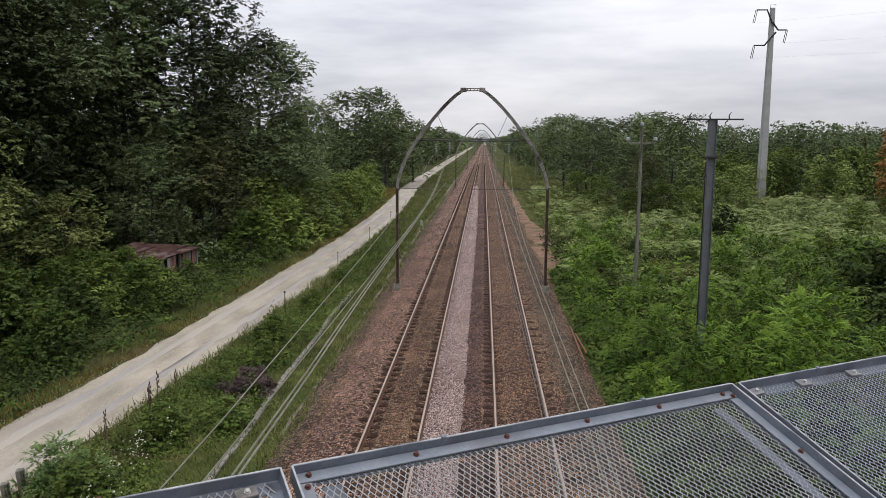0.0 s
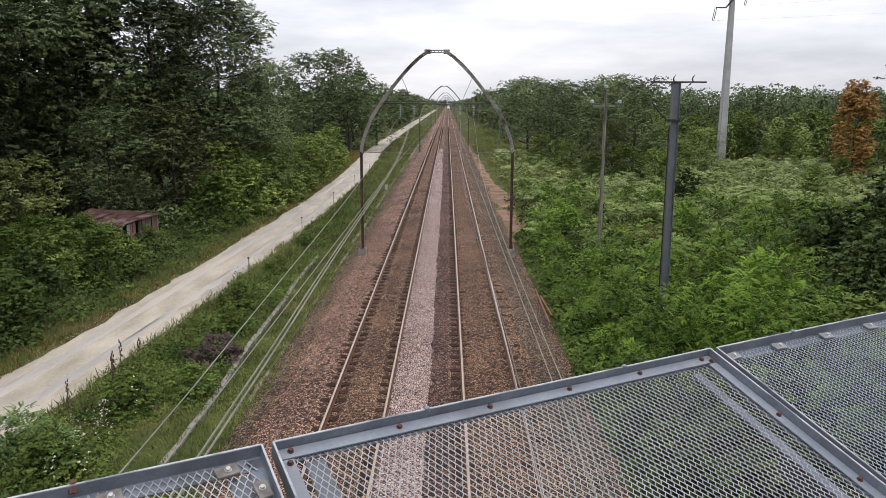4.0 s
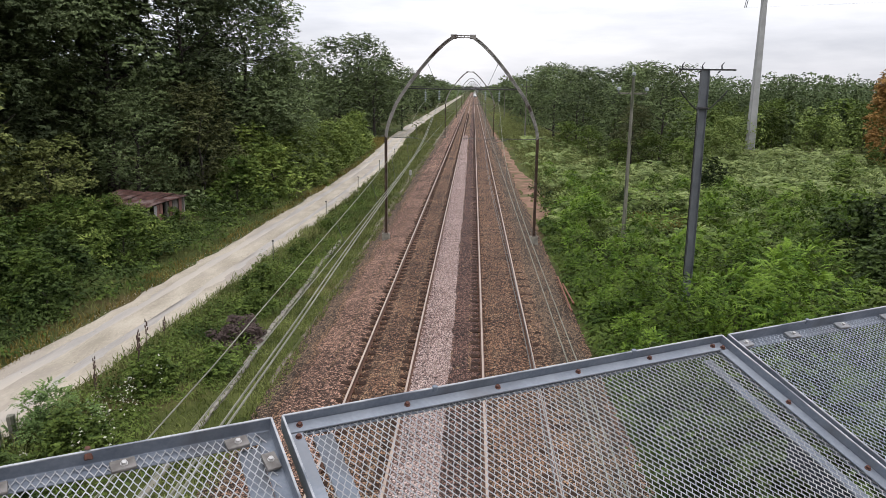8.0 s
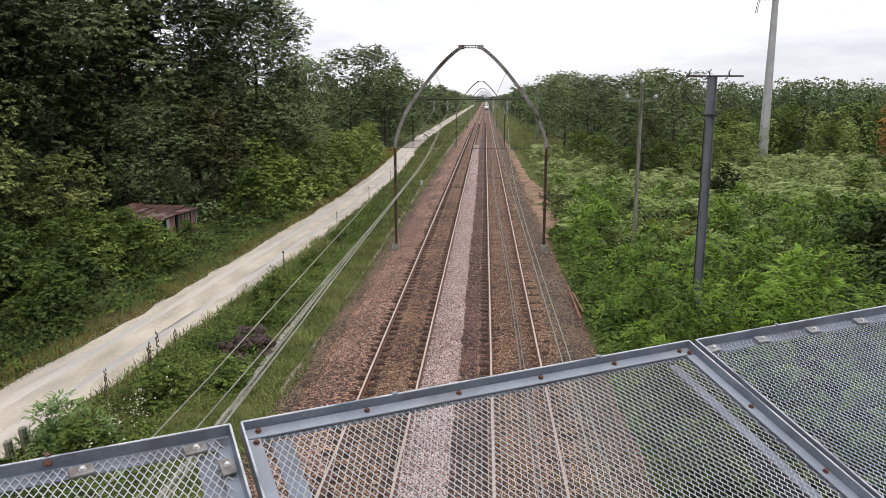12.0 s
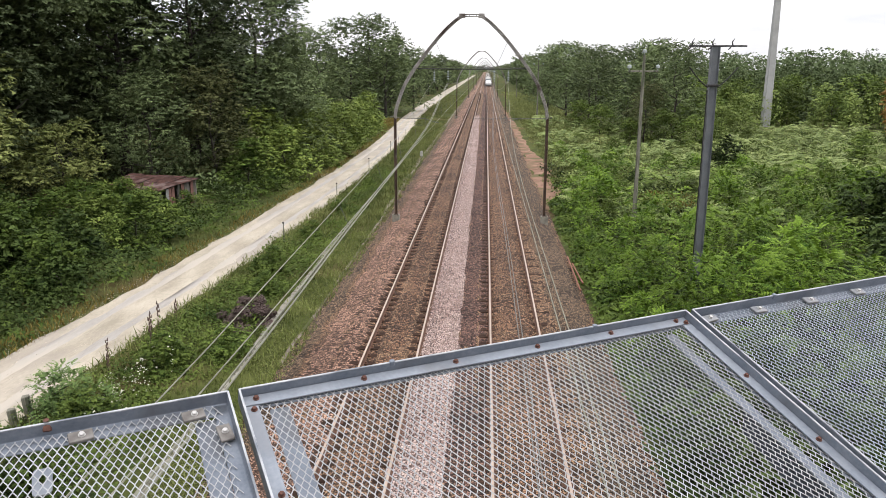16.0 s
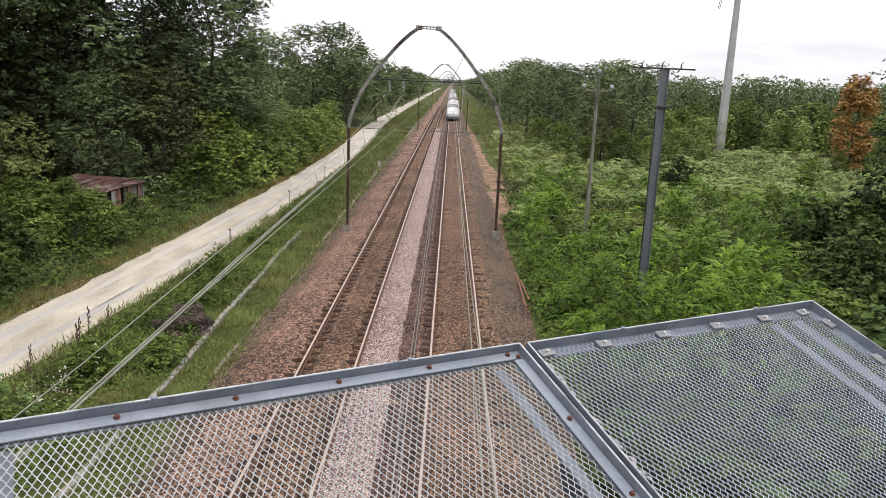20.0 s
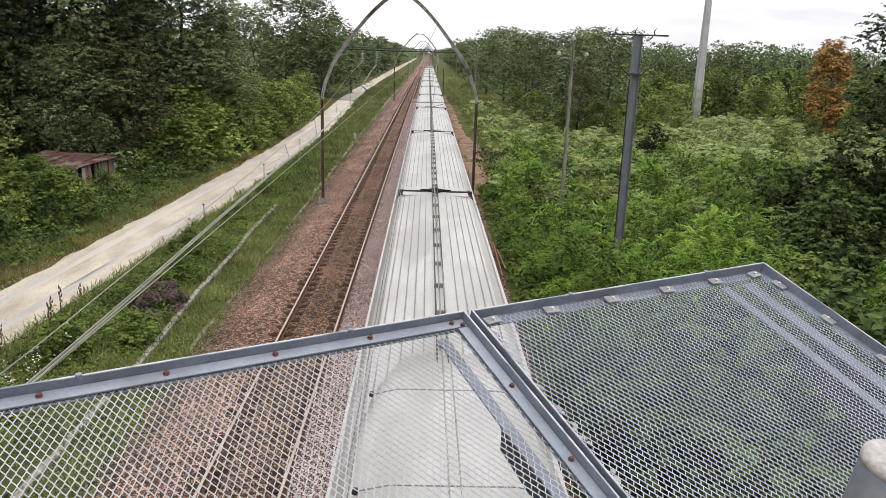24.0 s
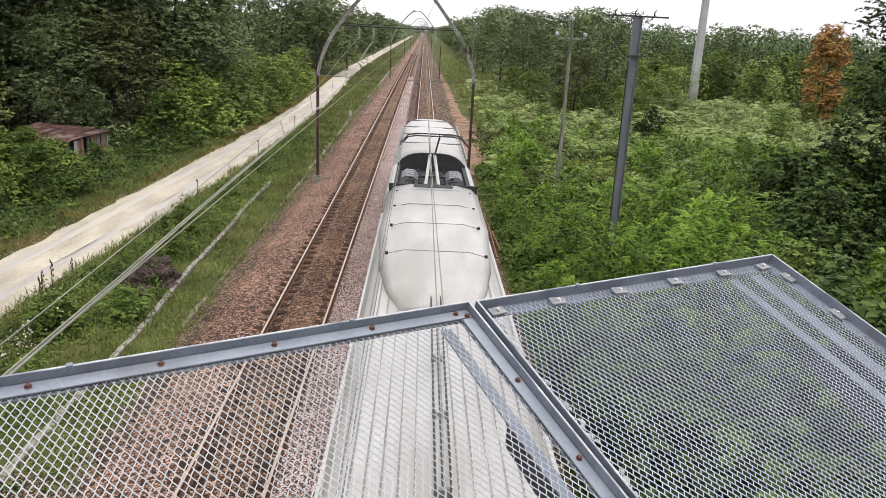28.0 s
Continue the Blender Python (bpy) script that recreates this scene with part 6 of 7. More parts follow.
def woods(name, label, spots, height, per, size, mat, seed):
    """Far wood as one leafy mass with an uneven top."""
    r = np.random.default_rng(seed)
    out = []
    for x, y in spots:
        h = height * r.uniform(0.65, 1.12)
        w = h * r.uniform(0.26, 0.4)
        t = r.random(per)
        ang = r.uniform(0, 2 * math.pi, per)
        rad = w * np.sqrt(r.uniform(0.3, 1, per)) * np.sqrt(np.clip(1 - (1.5 * t - 0.55) ** 2, 0.05, 1))
        c = np.stack([x + rad * np.cos(ang), y + rad * np.sin(ang), ground_z(x, 200) + h * t], 1)
        nrm = unit(r.normal(size=(per, 3)) * 0.38 + np.stack([np.cos(ang), np.sin(ang), 0.25 + 0.9 * t], 1))
        out.append(leaf_quads(c, nrm, size * r.uniform(0.6, 1.3, per), 0.6, r))
    return tagged(new(name, cards(name, np.concatenate(out), mat)), label, "woods", kind="stuff")


wr = random.Random(9)
woods("far_woods", "distant pine woods closing the heath", [(26 + wr.uniform(0, 370), 205 + wr.uniform(0, 130)) for _ in range(430)], 14.2, 300, 0.4, L_PINE, 31)
woods("far_woods", "dense pines along the edge of the heath", [(28 + wr.uniform(0, 130), 186 + wr.uniform(0, 34)) for _ in range(230)], 12.6, 260, 0.34, L_PINE, 39)
woods("far_woods", "scrub of birch and young oak before the distant pines", [(26 + wr.uniform(0, 120), 122 + wr.uniform(0, 42)) for _ in range(150)], 6.2, 250, 0.21, L_YELLOW, 37)
woods("far_woods", "green scrub before the distant pines", [(24 + wr.uniform(0, 130), 130 + wr.uniform(0, 60)) for _ in range(130)], 7.6, 250, 0.24, L_BUSH, 38)
woods("far_woods", "distant woods on the far side of the road", [(-28 - wr.uniform(0, 120), 90 + wr.uniform(0, 330)) for _ in range(300)], 12.5, 80, 0.7, L_OAK, 32)
woods("far_woods", "woods along the railway towards the horizon", [(sgn * (17 + wr.random() ** 2 * 60), 480 + wr.uniform(0, 900)) for _ in range(150) for sgn in (-1, 1)], 11.5, 50, 1.0, L_OAK, 33)
woods("far_woods", "wood across the end of the straight line", [(wr.uniform(-420, 420), 1480 + wr.uniform(0, 200)) for _ in range(180)], 14, 40, 2.2, L_PINE, 34)
woods("far_woods", "dense shaded wood behind the oaks", [(-30 - wr.uniform(0, 40), 40 + wr.uniform(0, 60)) for _ in range(100)], 10.5, 560, 0.2, L_DARK, 35)
woods("far_woods", "woods beside the heath", [(44 + wr.uniform(0, 50), 22 + wr.uniform(0, 32)) for _ in range(60)], 12, 240, 0.4, L_DARK, 36)


def blades(name, label, mat, spots, height, width, seed, lean=0.35, kind="stuff", category="grass"):
    """Upright tapering blades at spots (x, y)."""
    r = np.random.default_rng(seed)
    n = len(spots)
    x, y = spots[:, 0], spots[:, 1]
    z = np.array([max(ground_z(a, b), bed_z(a) if abs(a) < 4.9 else -9) for a, b in spots]) - 0.02
    base = np.stack([x, y, z], 1)
    h = height * r.uniform(0.45, 1.25, (n, 1))
    a = r.uniform(0, 2 * math.pi, n)
    side = np.stack([np.cos(a), np.sin(a), 0 * a], 1) * width
    lean_v = np.concatenate([r.normal(size=(n, 2)) * lean, np.ones((n, 1))], 1)
    tip = base + unit(lean_v) * h
    mid = base + (tip - base) * 0.55 + np.concatenate([-lean_v[:, :2] * 0.06, np.zeros((n, 1))], 1)
    return tagged(new(name, cards(name, np.stack([base, mid - side, tip, mid + side], 1), mat)), label, category, kind=kind)


def spread(n, xr, yr, seed, near=1.4, keep=None):
    r = np.random.default_rng(seed)
    x = r.uniform(*xr, n)
    y = yr[0] + (yr[1] - yr[0]) * r.random(n) ** near
    pts = np.stack([x, y], 1)
    return pts if keep is None else pts[[bool(keep(a, b)) for a, b in pts]]


on_verge = lambda a, b: road_mid(b) + 1.5 + 0.35 * noise.noise(Vector((1, b * 0.5, 0))) < a < -4.85 + 0.35 * noise.noise(Vector((2, b * 0.4, 0)))
blades("verge_grass", "tall green weeds and grass between road and ballast", L_GRASS, spread(52000, (-11.5, -4.2), (5, 110), 41, 1.5, lambda a, b: on_verge(a, b) and (b > 14.5 or a < -7.8)), 0.28, 0.014, 41, 0.6)
blades("verge_grass", "short bright grass along the ballast edge", L_MEADOW, spread(12000, (-6.4, -4.7), (12.2, 60), 42, 1.4, lambda a, b: a > -6.2 and noise.noise(Vector((a * 0.5, b * 0.25, 3))) > -0.1), 0.16, 0.016, 42, 0.7)
blades("verge_grass", "grass between the sandy strip and the bracken", L_MEADOW, spread(16000, (5.6, 10.0), (44, 170), 76, 1.2, lambda a, b: a > 6.3 + 0.7 * noise.noise(Vector((7, b * 0.5, 0)))), 0.4, 0.022, 76, 0.55)
blades("dry_grass", "dry straw-coloured grass along the far side of the road", L_DRY, spread(22000, (-16.5, -11.5), (12, 115), 43, 1.3, lambda a, b: road_mid(b) - 2.25 + 0.8 * noise.noise(Vector((0, b * 0.2, 0))) < a < road_mid(b) - 1.45), 0.28, 0.018, 43, 0.5)
blades("verge_grass", "yellowish grass between the road and the wood", L_MEADOW, spread(12000, (-17.5, -12.5), (14, 110), 75, 1.3, lambda a, b: road_mid(b) - 3.1 + 0.6 * noise.noise(Vector((6, b * 0.3, 0))) < a < road_mid(b) - 1.7), 0.3, 0.018, 75, 0.5)
blades("verge_grass", "grass and weeds on the shoulder of the line", L_GRASS, spread(24000, (4.9, 9.5), (20, 150), 45, 1.3, lambda a, b: not (46 < b < 125 and a < 6.6)), 0.26, 0.02, 45, 0.7)


def leafy(name, label, mat, spots, height, size, slim, seed, per, spreadr, lumps=1.1):
    """Low leafy growth: per leaves round each spot."""
    r = np.random.default_rng(seed)
    n = len(spots)
    z = np.array([ground_z(a, b) for a, b in spots])
    h = height * r.uniform(0.5, 1.2, n) * np.array([max(0.2, 0.85 + lumps * noise.noise(Vector((a * 0.33, b * 0.26, seed)))) for a, b in spots])
    base = np.stack([spots[:, 0], spots[:, 1], z], 1)
    c = np.repeat(base, per, 0)
    k = len(c)
    a = r.uniform(0, 2 * math.pi, k)
    rad = spreadr * np.sqrt(r.random(k))
    c = c + np.stack([rad * np.cos(a), rad * np.sin(a), np.repeat(h, per) * r.uniform(0.3, 1.0, k) * (1 - 0.5 * rad / spreadr)], 1)
    nrm = unit(np.stack([np.cos(a) * 0.5, np.sin(a) * 0.5, np.full(k, 0.9)], 1) + r.normal(size=(k, 3)) * 0.35)
    return tagged(new(name, cards(name, leaf_quads(c, nrm, size * r.uniform(0.6, 1.3, k), slim, r), mat)), label, "undergrowth", kind="stuff")


def bracken(name, label, mat, spots, height, length, pairs, per, seed):
    """Arching bracken fronds, a few from each root."""
    r = np.random.default_rng(seed)
    lump = np.array([max(0.2, 0.8 + 1.7 * noise.noise(Vector((a * 0.3, b * 0.22, seed)))) for a, b in spots])
    z = np.array([ground_z(a, b) for a, b in spots])
    base = np.repeat(np.stack([spots[:, 0], spots[:, 1], z], 1), per, 0)
    n = len(base)
    k = np.repeat(lump, per)
    a = r.uniform(0, 2 * math.pi, n)
    base[:, 2] += height * k * r.uniform(0.35, 0.85, n)
    base[:, :2] += np.stack([np.cos(a), np.sin(a)], 1) * 0.15
    out = unit(np.stack([np.cos(a), np.sin(a), r.uniform(0.1, 0.75, n)], 1))
    return tagged(new(name, cards(name, fronds(base, out, (length * r.uniform(0.6, 1.25, n) * np.sqrt(k))[:, None], pairs, 0.36, 0.42, r), mat)), label, "bracken", kind="stuff")


def dry_spot(a, b):
    """The worn dry patch in the heath by the wooden pole."""
    return (a - 13.4) ** 2 / 5.5 + (b - 48.5) ** 2 / 14 < 1 + 0.5 * noise.noise(Vector((a, b, 0)))


on_heath = lambda a, b: not (b > 46 and a < 7.2 + 0.6 * noise.noise(Vector((0, b * 0.4, 1)))) and not dry_spot(a, b) and noise.noise(Vector((a * 0.2, b * 0.16, 5))) > -0.42
clumpy = lambda a, b: on_heath(a, b) and (b > 62 or noise.noise(Vector((a * 0.33, b * 0.27, 12))) > 0.16)
bracken("bracken", "waist-high pale green bracken over the heath", L_FERN, spread(3600, (5.6, 62), (40, 120), 51, 1.0, clumpy), 1.15, 0.95, 7, 4, 51)
bracken("bracken", "fresh green bracken and young robinia by the line", L_BUSH, spread(850, (5.6, 34), (33, 66), 60, 1.0, clumpy), 1.2, 0.8, 7, 4, 60)
bracken("bracken", "young robinia shoots in the heath", L_BRIGHT, spread(450, (5.8, 36), (22, 64), 61, 1.0, lambda a, b: on_heath(a, b) and noise.noise(Vector((a * 0.25, b * 0.2, 2))) > 0.08), 1.7, 0.6, 6, 5, 61)
blades("dry_grass", "dry trodden grass where a path leaves the road", L_DRY, spread(5000, (-19, -13.2), (104, 128), 66, 1.0, lambda a, b: a < road_mid(b) - 1.5), 0.3, 0.03, 66, 0.6)
blades("dry_grass", "worn patch of dry straw-coloured grass in the heath", L_DRY, spread(3500, (10.5, 16.5), (43.5, 53), 62, 1.0, dry_spot), 0.35, 0.025, 62, 0.5)
blades("heath_grass", "tall pale grass in the bracken", L_FERN, spread(9000, (5.8, 50), (24, 110), 63, 1.2, clumpy), 0.9, 0.03, 63, 0.4)
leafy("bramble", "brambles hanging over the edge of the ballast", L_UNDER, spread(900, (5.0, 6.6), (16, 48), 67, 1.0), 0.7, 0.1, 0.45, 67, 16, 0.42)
# shade below the bridge is put into the leaf colour
leafy("bramble", "brambles below the bridge, the shade there put into dark leaves", L_DEEP_SHADE, spread(2600, (4.9, 17), (0, 23), 65, 1.0), 0.55, 0.1, 0.5, 65, 14, 0.5)
# dark layer that paints the shaded gaps between the bushes
leafy("bramble", "low brambles between the robinias, shaded gaps put into dark leaves", L_DEEP_SHADE, spread(3200, (5.8, 38), (22, 66), 64, 1.0, lambda a, b: not dry_spot(a, b)), 0.6, 0.11, 0.5, 64, 12, 0.6)
leafy("bracken", "bracken and brambles along the shoulder", L_BUSH, spread(1500, (5.4, 20), (20, 60), 52, 1.0), 0.8, 0.12, 0.4, 52, 14, 0.5)
leafy("bracken", "low bracken and grass beside the line further on", L_MEADOW, spread(1800, (5.6, 17), (85, 270), 56, 1.2, lambda a, b: a > 6.6), 0.6, 0.13, 0.35, 56, 20, 0.9)
blades("verge_grass", "ripe yellowish grass beside the line further on", L_MEADOW, spread(15000, (5.6, 16), (55, 230), 71, 1.2, lambda a, b: a > 7.0), 0.7, 0.035, 71, 0.5)
blades("verge_grass", "ripe yellowish grass between road and line further on", L_MEADOW, spread(26000, (-11.5, -5.0), (40, 240), 72, 1.4, lambda a, b: road_mid(b) + 1.5 < a < -5.3 and noise.noise(Vector((a * 0.6, b * 0.15, 9))) > -0.22), 0.42, 0.026, 72, 0.55)
leafy("verge_weeds", "weedy verge between road and line further on", L_GRASS, spread(2600, (-11.5, -5.0), (48, 300), 57, 1.4, lambda a, b: road_mid(b) + 1.7 < a < -5.4 and noise.noise(Vector((a * 0.3, b * 0.12, 4))) > 0.0), 0.5, 0.1, 0.3, 57, 14, 0.5)
leafy("undergrowth", "leafy undergrowth at the foot of the oaks", L_OAK, spread(1100, (13, 36), (78, 200), 58, 1.1, lambda a, b: 30 - (b - 78) * 0.16 < a < 27), 2.4, 0.2, 0.5, 58, 26, 1.1)
leafy("undergrowth", "leafy undergrowth at the edge of the wood", L_OAK, spread(900, (-34, -15.5), (48, 150), 59, 1.1, lambda a, b: (a + 25.6) ** 2 / 31 + (b - 48.6) ** 2 / 36 > 1 and a < road_mid(b) - 4.5), 2.0, 0.18, 0.5, 59, 26, 1.1)
blades("verge_grass", "rank yellow-green grass along the edge of the road", L_MEADOW, spread(14000, (-11.5, -6.5), (11, 48), 73, 1.2, lambda a, b: road_mid(b) + 1.5 + 0.3 * noise.noise(Vector((1, b * 0.5, 0))) < a < road_mid(b) + 2.7 + 0.8 * noise.noise(Vector((4, b * 0.3, 0)))), 0.42, 0.014, 73, 0.5)
leafy("bracken", "low pale green bracken below the trees by the line", L_FERN, spread(1900, (7.0, 26), (40, 84), 77, 1.0, on_heath), 0.9, 0.15, 0.4, 77, 14, 0.7)
leafy("bracken", "low pale bracken covering the open heath", L_FERN, spread(2600, (20, 66), (62, 112), 74, 1.0, on_heath), 0.95, 0.2, 0.42, 74, 12, 0.8)
leafy("bramble", "low brambles and nettles in the verge", L_VERGE, spread(2900, (-11, -5.6), (4, 60), 53, 1.2, lambda a, b: road_mid(b) + 2.25 < a < -6.5 and noise.noise(Vector((a * 0.4, b * 0.2, 8))) > -0.3), 0.9, 0.052, 0.5, 53, 30, 0.42)
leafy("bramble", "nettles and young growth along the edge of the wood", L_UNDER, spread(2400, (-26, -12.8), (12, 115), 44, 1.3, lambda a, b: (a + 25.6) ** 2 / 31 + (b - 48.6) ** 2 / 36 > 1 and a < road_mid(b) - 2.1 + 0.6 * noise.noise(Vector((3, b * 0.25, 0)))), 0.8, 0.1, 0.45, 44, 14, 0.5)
leafy("bramble", "dense brambles in front of the wood", L_DEEP_SHADE, spread(2600, (-26, -14.2), (14, 60), 54, 1.1, lambda a, b: (a + 25.6) ** 2 / 31 + (b - 48.6) ** 2 / 36 > 1 and a < road_mid(b) - 2.6 and not (-25.8 < a < -16.6 and 41 < b < 48)), 1.15, 0.08, 0.5, 54, 26, 0.6)
leafy("white_flowers", "cream-white umbel flowers in the verge", L_FLOWER, spread(34, (-9.6, -7.6), (14.8, 19.0), 55, 1.0, lambda a, b: road_mid(b) + 1.9 < a), 1.2, 0.028, 0.9, 55, 10, 0.08)
weed = Shape()
for i in range(9):
    weed.tube([(0, 0, 0.0), (0.02 * math.sin(i * 3), 0.02 * math.cos(i), 1.0)], 0.01, 4) if i == 0 else weed.tube([(0.03 * math.sin(i * 2.4), 0.03 * math.cos(i * 2.4), 0.55 + 0.07 * i), (0.05 * math.sin(i * 2.4), 0.05 * math.cos(i * 2.4), 0.64 + 0.075 * i)], [0.03, 0.012], 5)
dock = solid("dock_weed", weed, M_TWIG, "tall dark brown seeding dock weed", "weed", "dock weeds")
dspots = [(-10.1, 19.5), (-9.75, 21.6), (-9.8, 22.3), (-9.2, 20.4), (-9.5, 18.4), (-9.5, 23.0)]
for i, (x, y) in enumerate(dspots):
    m = pose(x, y, ground_z(x, y), 3 * math.sin(i), 3 * math.cos(i), 50 * i) @ Matrix.Scale(0.72 + 0.1 * (i % 4), 4)
    if i == 0:
        dock.matrix_basis = m
    else:
        copy_thing(dock, m @ Matrix.Scale(1 / dock.scale.x, 4))


# ---------------------------------------------------------------- train
def section(y, hw, z0, z1, power=3.2, n=28, flare=0.0):
    """Rounded-square ring in the plane y, from z0 to z1."""
    out = []
    zc, hz = (z0 + z1) / 2, (z1 - z0) / 2
    for i in range(n):
        a = 2 * math.pi * (i + 0.5) / n
        ca, sa = math.cos(a), math.sin(a)
        x = hw * math.copysign(abs(ca) ** (2 / power), ca)
        z = zc + hz * math.copysign(abs(sa) ** (2 / power), sa)
        out.append((x * (1 - flare * max(0, sa)), y, z))
    return out


def coach_ring(y, h=3.48):
    """Coach outline: nearly flat roof, rounded shoulders, upright sides."""
    half = [(1.36, 0.55), (1.44, 0.95), (1.45, 1.9), (1.42, 2.55), (1.32, h - 0.42), (1.20, h - 0.20), (1.04, h - 0.075), (0.7, h - 0.028), (0.3, h - 0.004)]
    return [(x, y, z) for x, z in half] + [(-x, y, z) for x, z in reversed(half)]


def roof_rail(sh, x, z, ya, yb, w=0.011, h=0.014):
    sh.box((x - w, ya, z - 0.01), (x + w, yb, z + h))


def coach(length, name, label, hood=0):
    """A coach from y = 0 back to y = length. hood: 1 for a raised fairing at its far end, -1 at its near end."""
    c = thing(name, label, "railway coach", "coaches of the train")
    e = 0.10
    body = part("body", Shape().loft([coach_ring(e), coach_ring(e + 0.05), coach_ring(length - e - 0.05), coach_ring(length - e)]), M_TRAIN, c, "off-white painted body and ribbed roof")
    for k in (-1, 1):
        part("side_band", Shape().box((k * 1.452 - 0.012, e + 0.3, 1.75), (k * 1.452 + 0.004, length - e - 0.3, 2.45)), M_TRAIN_BLUE, body, "dark blue window band")
        for i in range(8):
            y = 1.6 + i * (length - 3.2) / 7
            part("window", Shape().box((k * 1.458 - 0.01, y - 0.7, 1.85), (k * 1.458 + 0.006, y + 0.7, 2.38), bevel=0.004), M_WINDSCREEN, body)
        part("gutter", Shape().box((k * 1.325 - 0.03, e, 3.02), (k * 1.325 + 0.04, length - e, 3.07)), M_TRAIN_SIDE, body, "grey gutter strip")
        part("skirt", Shape().box((k * 1.36 - 0.03, 1.8, 0.35), (k * 1.36 + 0.03, length - 1.8, 0.95)), M_TRAIN_SIDE, body)
    ribs = Shape()
    ya, yb = (0.75, length - 0.75)
    for k in (-1, 1):
        for x in (0.30, 0.47, 0.64, 0.81, 0.97):
            roof_rail(ribs, k * x, 3.48 - 0.075 * (x / 1.04) ** 2.2, ya, yb)
    part("roof_ribs", ribs, M_TRAIN_RIB, body, "lengthwise roof seams")
    cable = Shape()
    for x in (-0.10, 0.06):
        cable.tube([(x, 0.1, 3.58), (x, length - 0.1, 3.58)], 0.014, 6)
    cable.box((-0.03, 0.3, 3.47), (-0.01, length - 0.3, 3.49))
    part("roof_cable", cable, M_TRAIN_DARK, c, "high-voltage roof cable")
    for i in range(14):
        y = 0.9 + i * (length - 1.8) / 13
        part("cable_support", Shape().box((-0.115, y - 0.03, 3.47), (0.075, y + 0.03, 3.56), bevel=0.01), M_TRAIN_RIB, c)
    for yy_ in (0.42, length - 0.42):
        part("end_panel", Shape().box((-1.05, yy_ - 0.27, 3.40), (1.05, yy_ + 0.27, 3.475), bevel=0.02), M_TRAIN, body, "plain roof end panel")
        for k in (-1, 1):
            part("vent", Shape().box((k * 1.02 - 0.12, yy_ - 0.04, 3.40), (k * 1.02 + 0.12, yy_ + 0.01, 3.455), bevel=0.01), M_TRAIN_DARK, body)
    for yy_ in (0.0, length):
        if hood and abs(yy_ - (length if hood > 0 else 0)) < 0.1:
            continue
        star = []
        for q in range(16):
            a = 2 * math.pi * q / 16
            rr = (abs(math.cos(a)) ** 0.62 + abs(math.sin(a)) ** 0.62) ** (-1 / 0.62)
            star.append((0.5 * rr * math.cos(a), yy_ + 0.5 * rr * math.sin(a)))
        dia = Shape().add([(x, y, 3.535) for x, y in star] + [(x, y, 3.30) for x, y in star], [tuple(range(16)), tuple(range(31, 15, -1))] + [(q, 16 + q, 16 + (q + 1) % 16, (q + 1) % 16) for q in range(16)])
        part("roof_joint", Shape().box((-1.2, yy_ - 0.055 if yy_ > 0 else yy_, 3.3), (1.2, yy_ + 0.055 if yy_ == 0 else yy_, 3.497)), M_TRAIN_BLACK, c, "black joint across the roof")
        part("gangway", Shape().box((-1.22, yy_ - 0.24 if yy_ > 0 else yy_, 0.9), (1.22, yy_ + 0.24 if yy_ == 0 else yy_, 3.33)), M_TRAIN_BLACK, c, "black rubber gangway")
        part("gangway_cover", dia, M_TRAIN_BLACK, c, "black diamond roof cover")
    if hood:
        st = []
        for t in (0, 0.12, 0.3, 0.55, 1.0):
            d = 8.0 * (1 - t)
            y = length - 0.25 - d if hood > 0 else 0.25 + d
            h = 0.50 * min(1, 0.25 + 1.25 * t)
            w = 0.62 + 0.58 * min(1, (t * 2.4)) ** 0.6
            st.append([(w, y, 3.36), (w * 0.985, y, 3.40 + h * 0.55), (w * 0.84, y, 3.42 + h * 0.86), (w * 0.5, y, 3.44 + h * 0.97), (-w * 0.5, y, 3.44 + h * 0.97), (-w * 0.84, y, 3.42 + h * 0.86), (-w * 0.985, y, 3.40 + h * 0.55), (-w, y, 3.36)])
        if hood < 0:
            st.reverse()
        fairing = part("roof_fairing", Shape().loft(st), M_TRAIN, c, "raised rounded roof fairing", smooth=True)
        yf = (length - 0.26, length - 0.2) if hood > 0 else (0.2, 0.26)
        part("fairing_end", Shape().box((-1.17, min(yf), 3.2), (1.17, max(yf), 3.93), bevel=0.02), M_TRAIN_BLACK, fairing, "black end of the fairing")
        ye = (length - 0.2, length - 0.62) if hood > 0 else (0.2, 0.62)
        part("recess", Shape().box((-0.52, min(ye), 3.7), (0.52, max(ye), 3.936), bevel=0.02), M_TRAIN_BLACK, fairing, "black recess at the end of the fairing")
        for d in (0.85, 2.5, 4.25, 6.3):
            y = length - d if hood > 0 else d
            part("seam", Shape().tube([(-0.9, y, 3.84), (-0.6, y - 0.02, 3.921), (0.6, y - 0.02, 3.921), (0.9, y, 3.84)], 0.008, 5), M_TRAIN_RIB, fairing)
            for k in (-1, 1):
                part("vent", Shape().box((k * 0.93 - 0.03, y - 0.045, 3.82), (k * 0.93 + 0.03, y + 0.01, 3.875), bevel=0.012), M_TRAIN_BLACK, fairing)
    for yb_ in ((0.0, length) if not hood else ((0.0, length - 3.2) if hood > 0 else (3.2, length))):
        bogie = part("bogie", Shape().box((-1.05, yb_ - 1.5, 0.30), (1.05, yb_ + 1.5, 0.85), bevel=0.08), M_TRAIN_DARK, c, "dark bogie")
        for dy in (-1.45, 1.45):
            for k in (-1, 1):
                part("wheel", Shape().tube([(k * 0.70, yb_ + dy, 0.46), (k * 0.82, yb_ + dy, 0.46)], 0.46, 20), M_RAIL_SIDE, bogie)
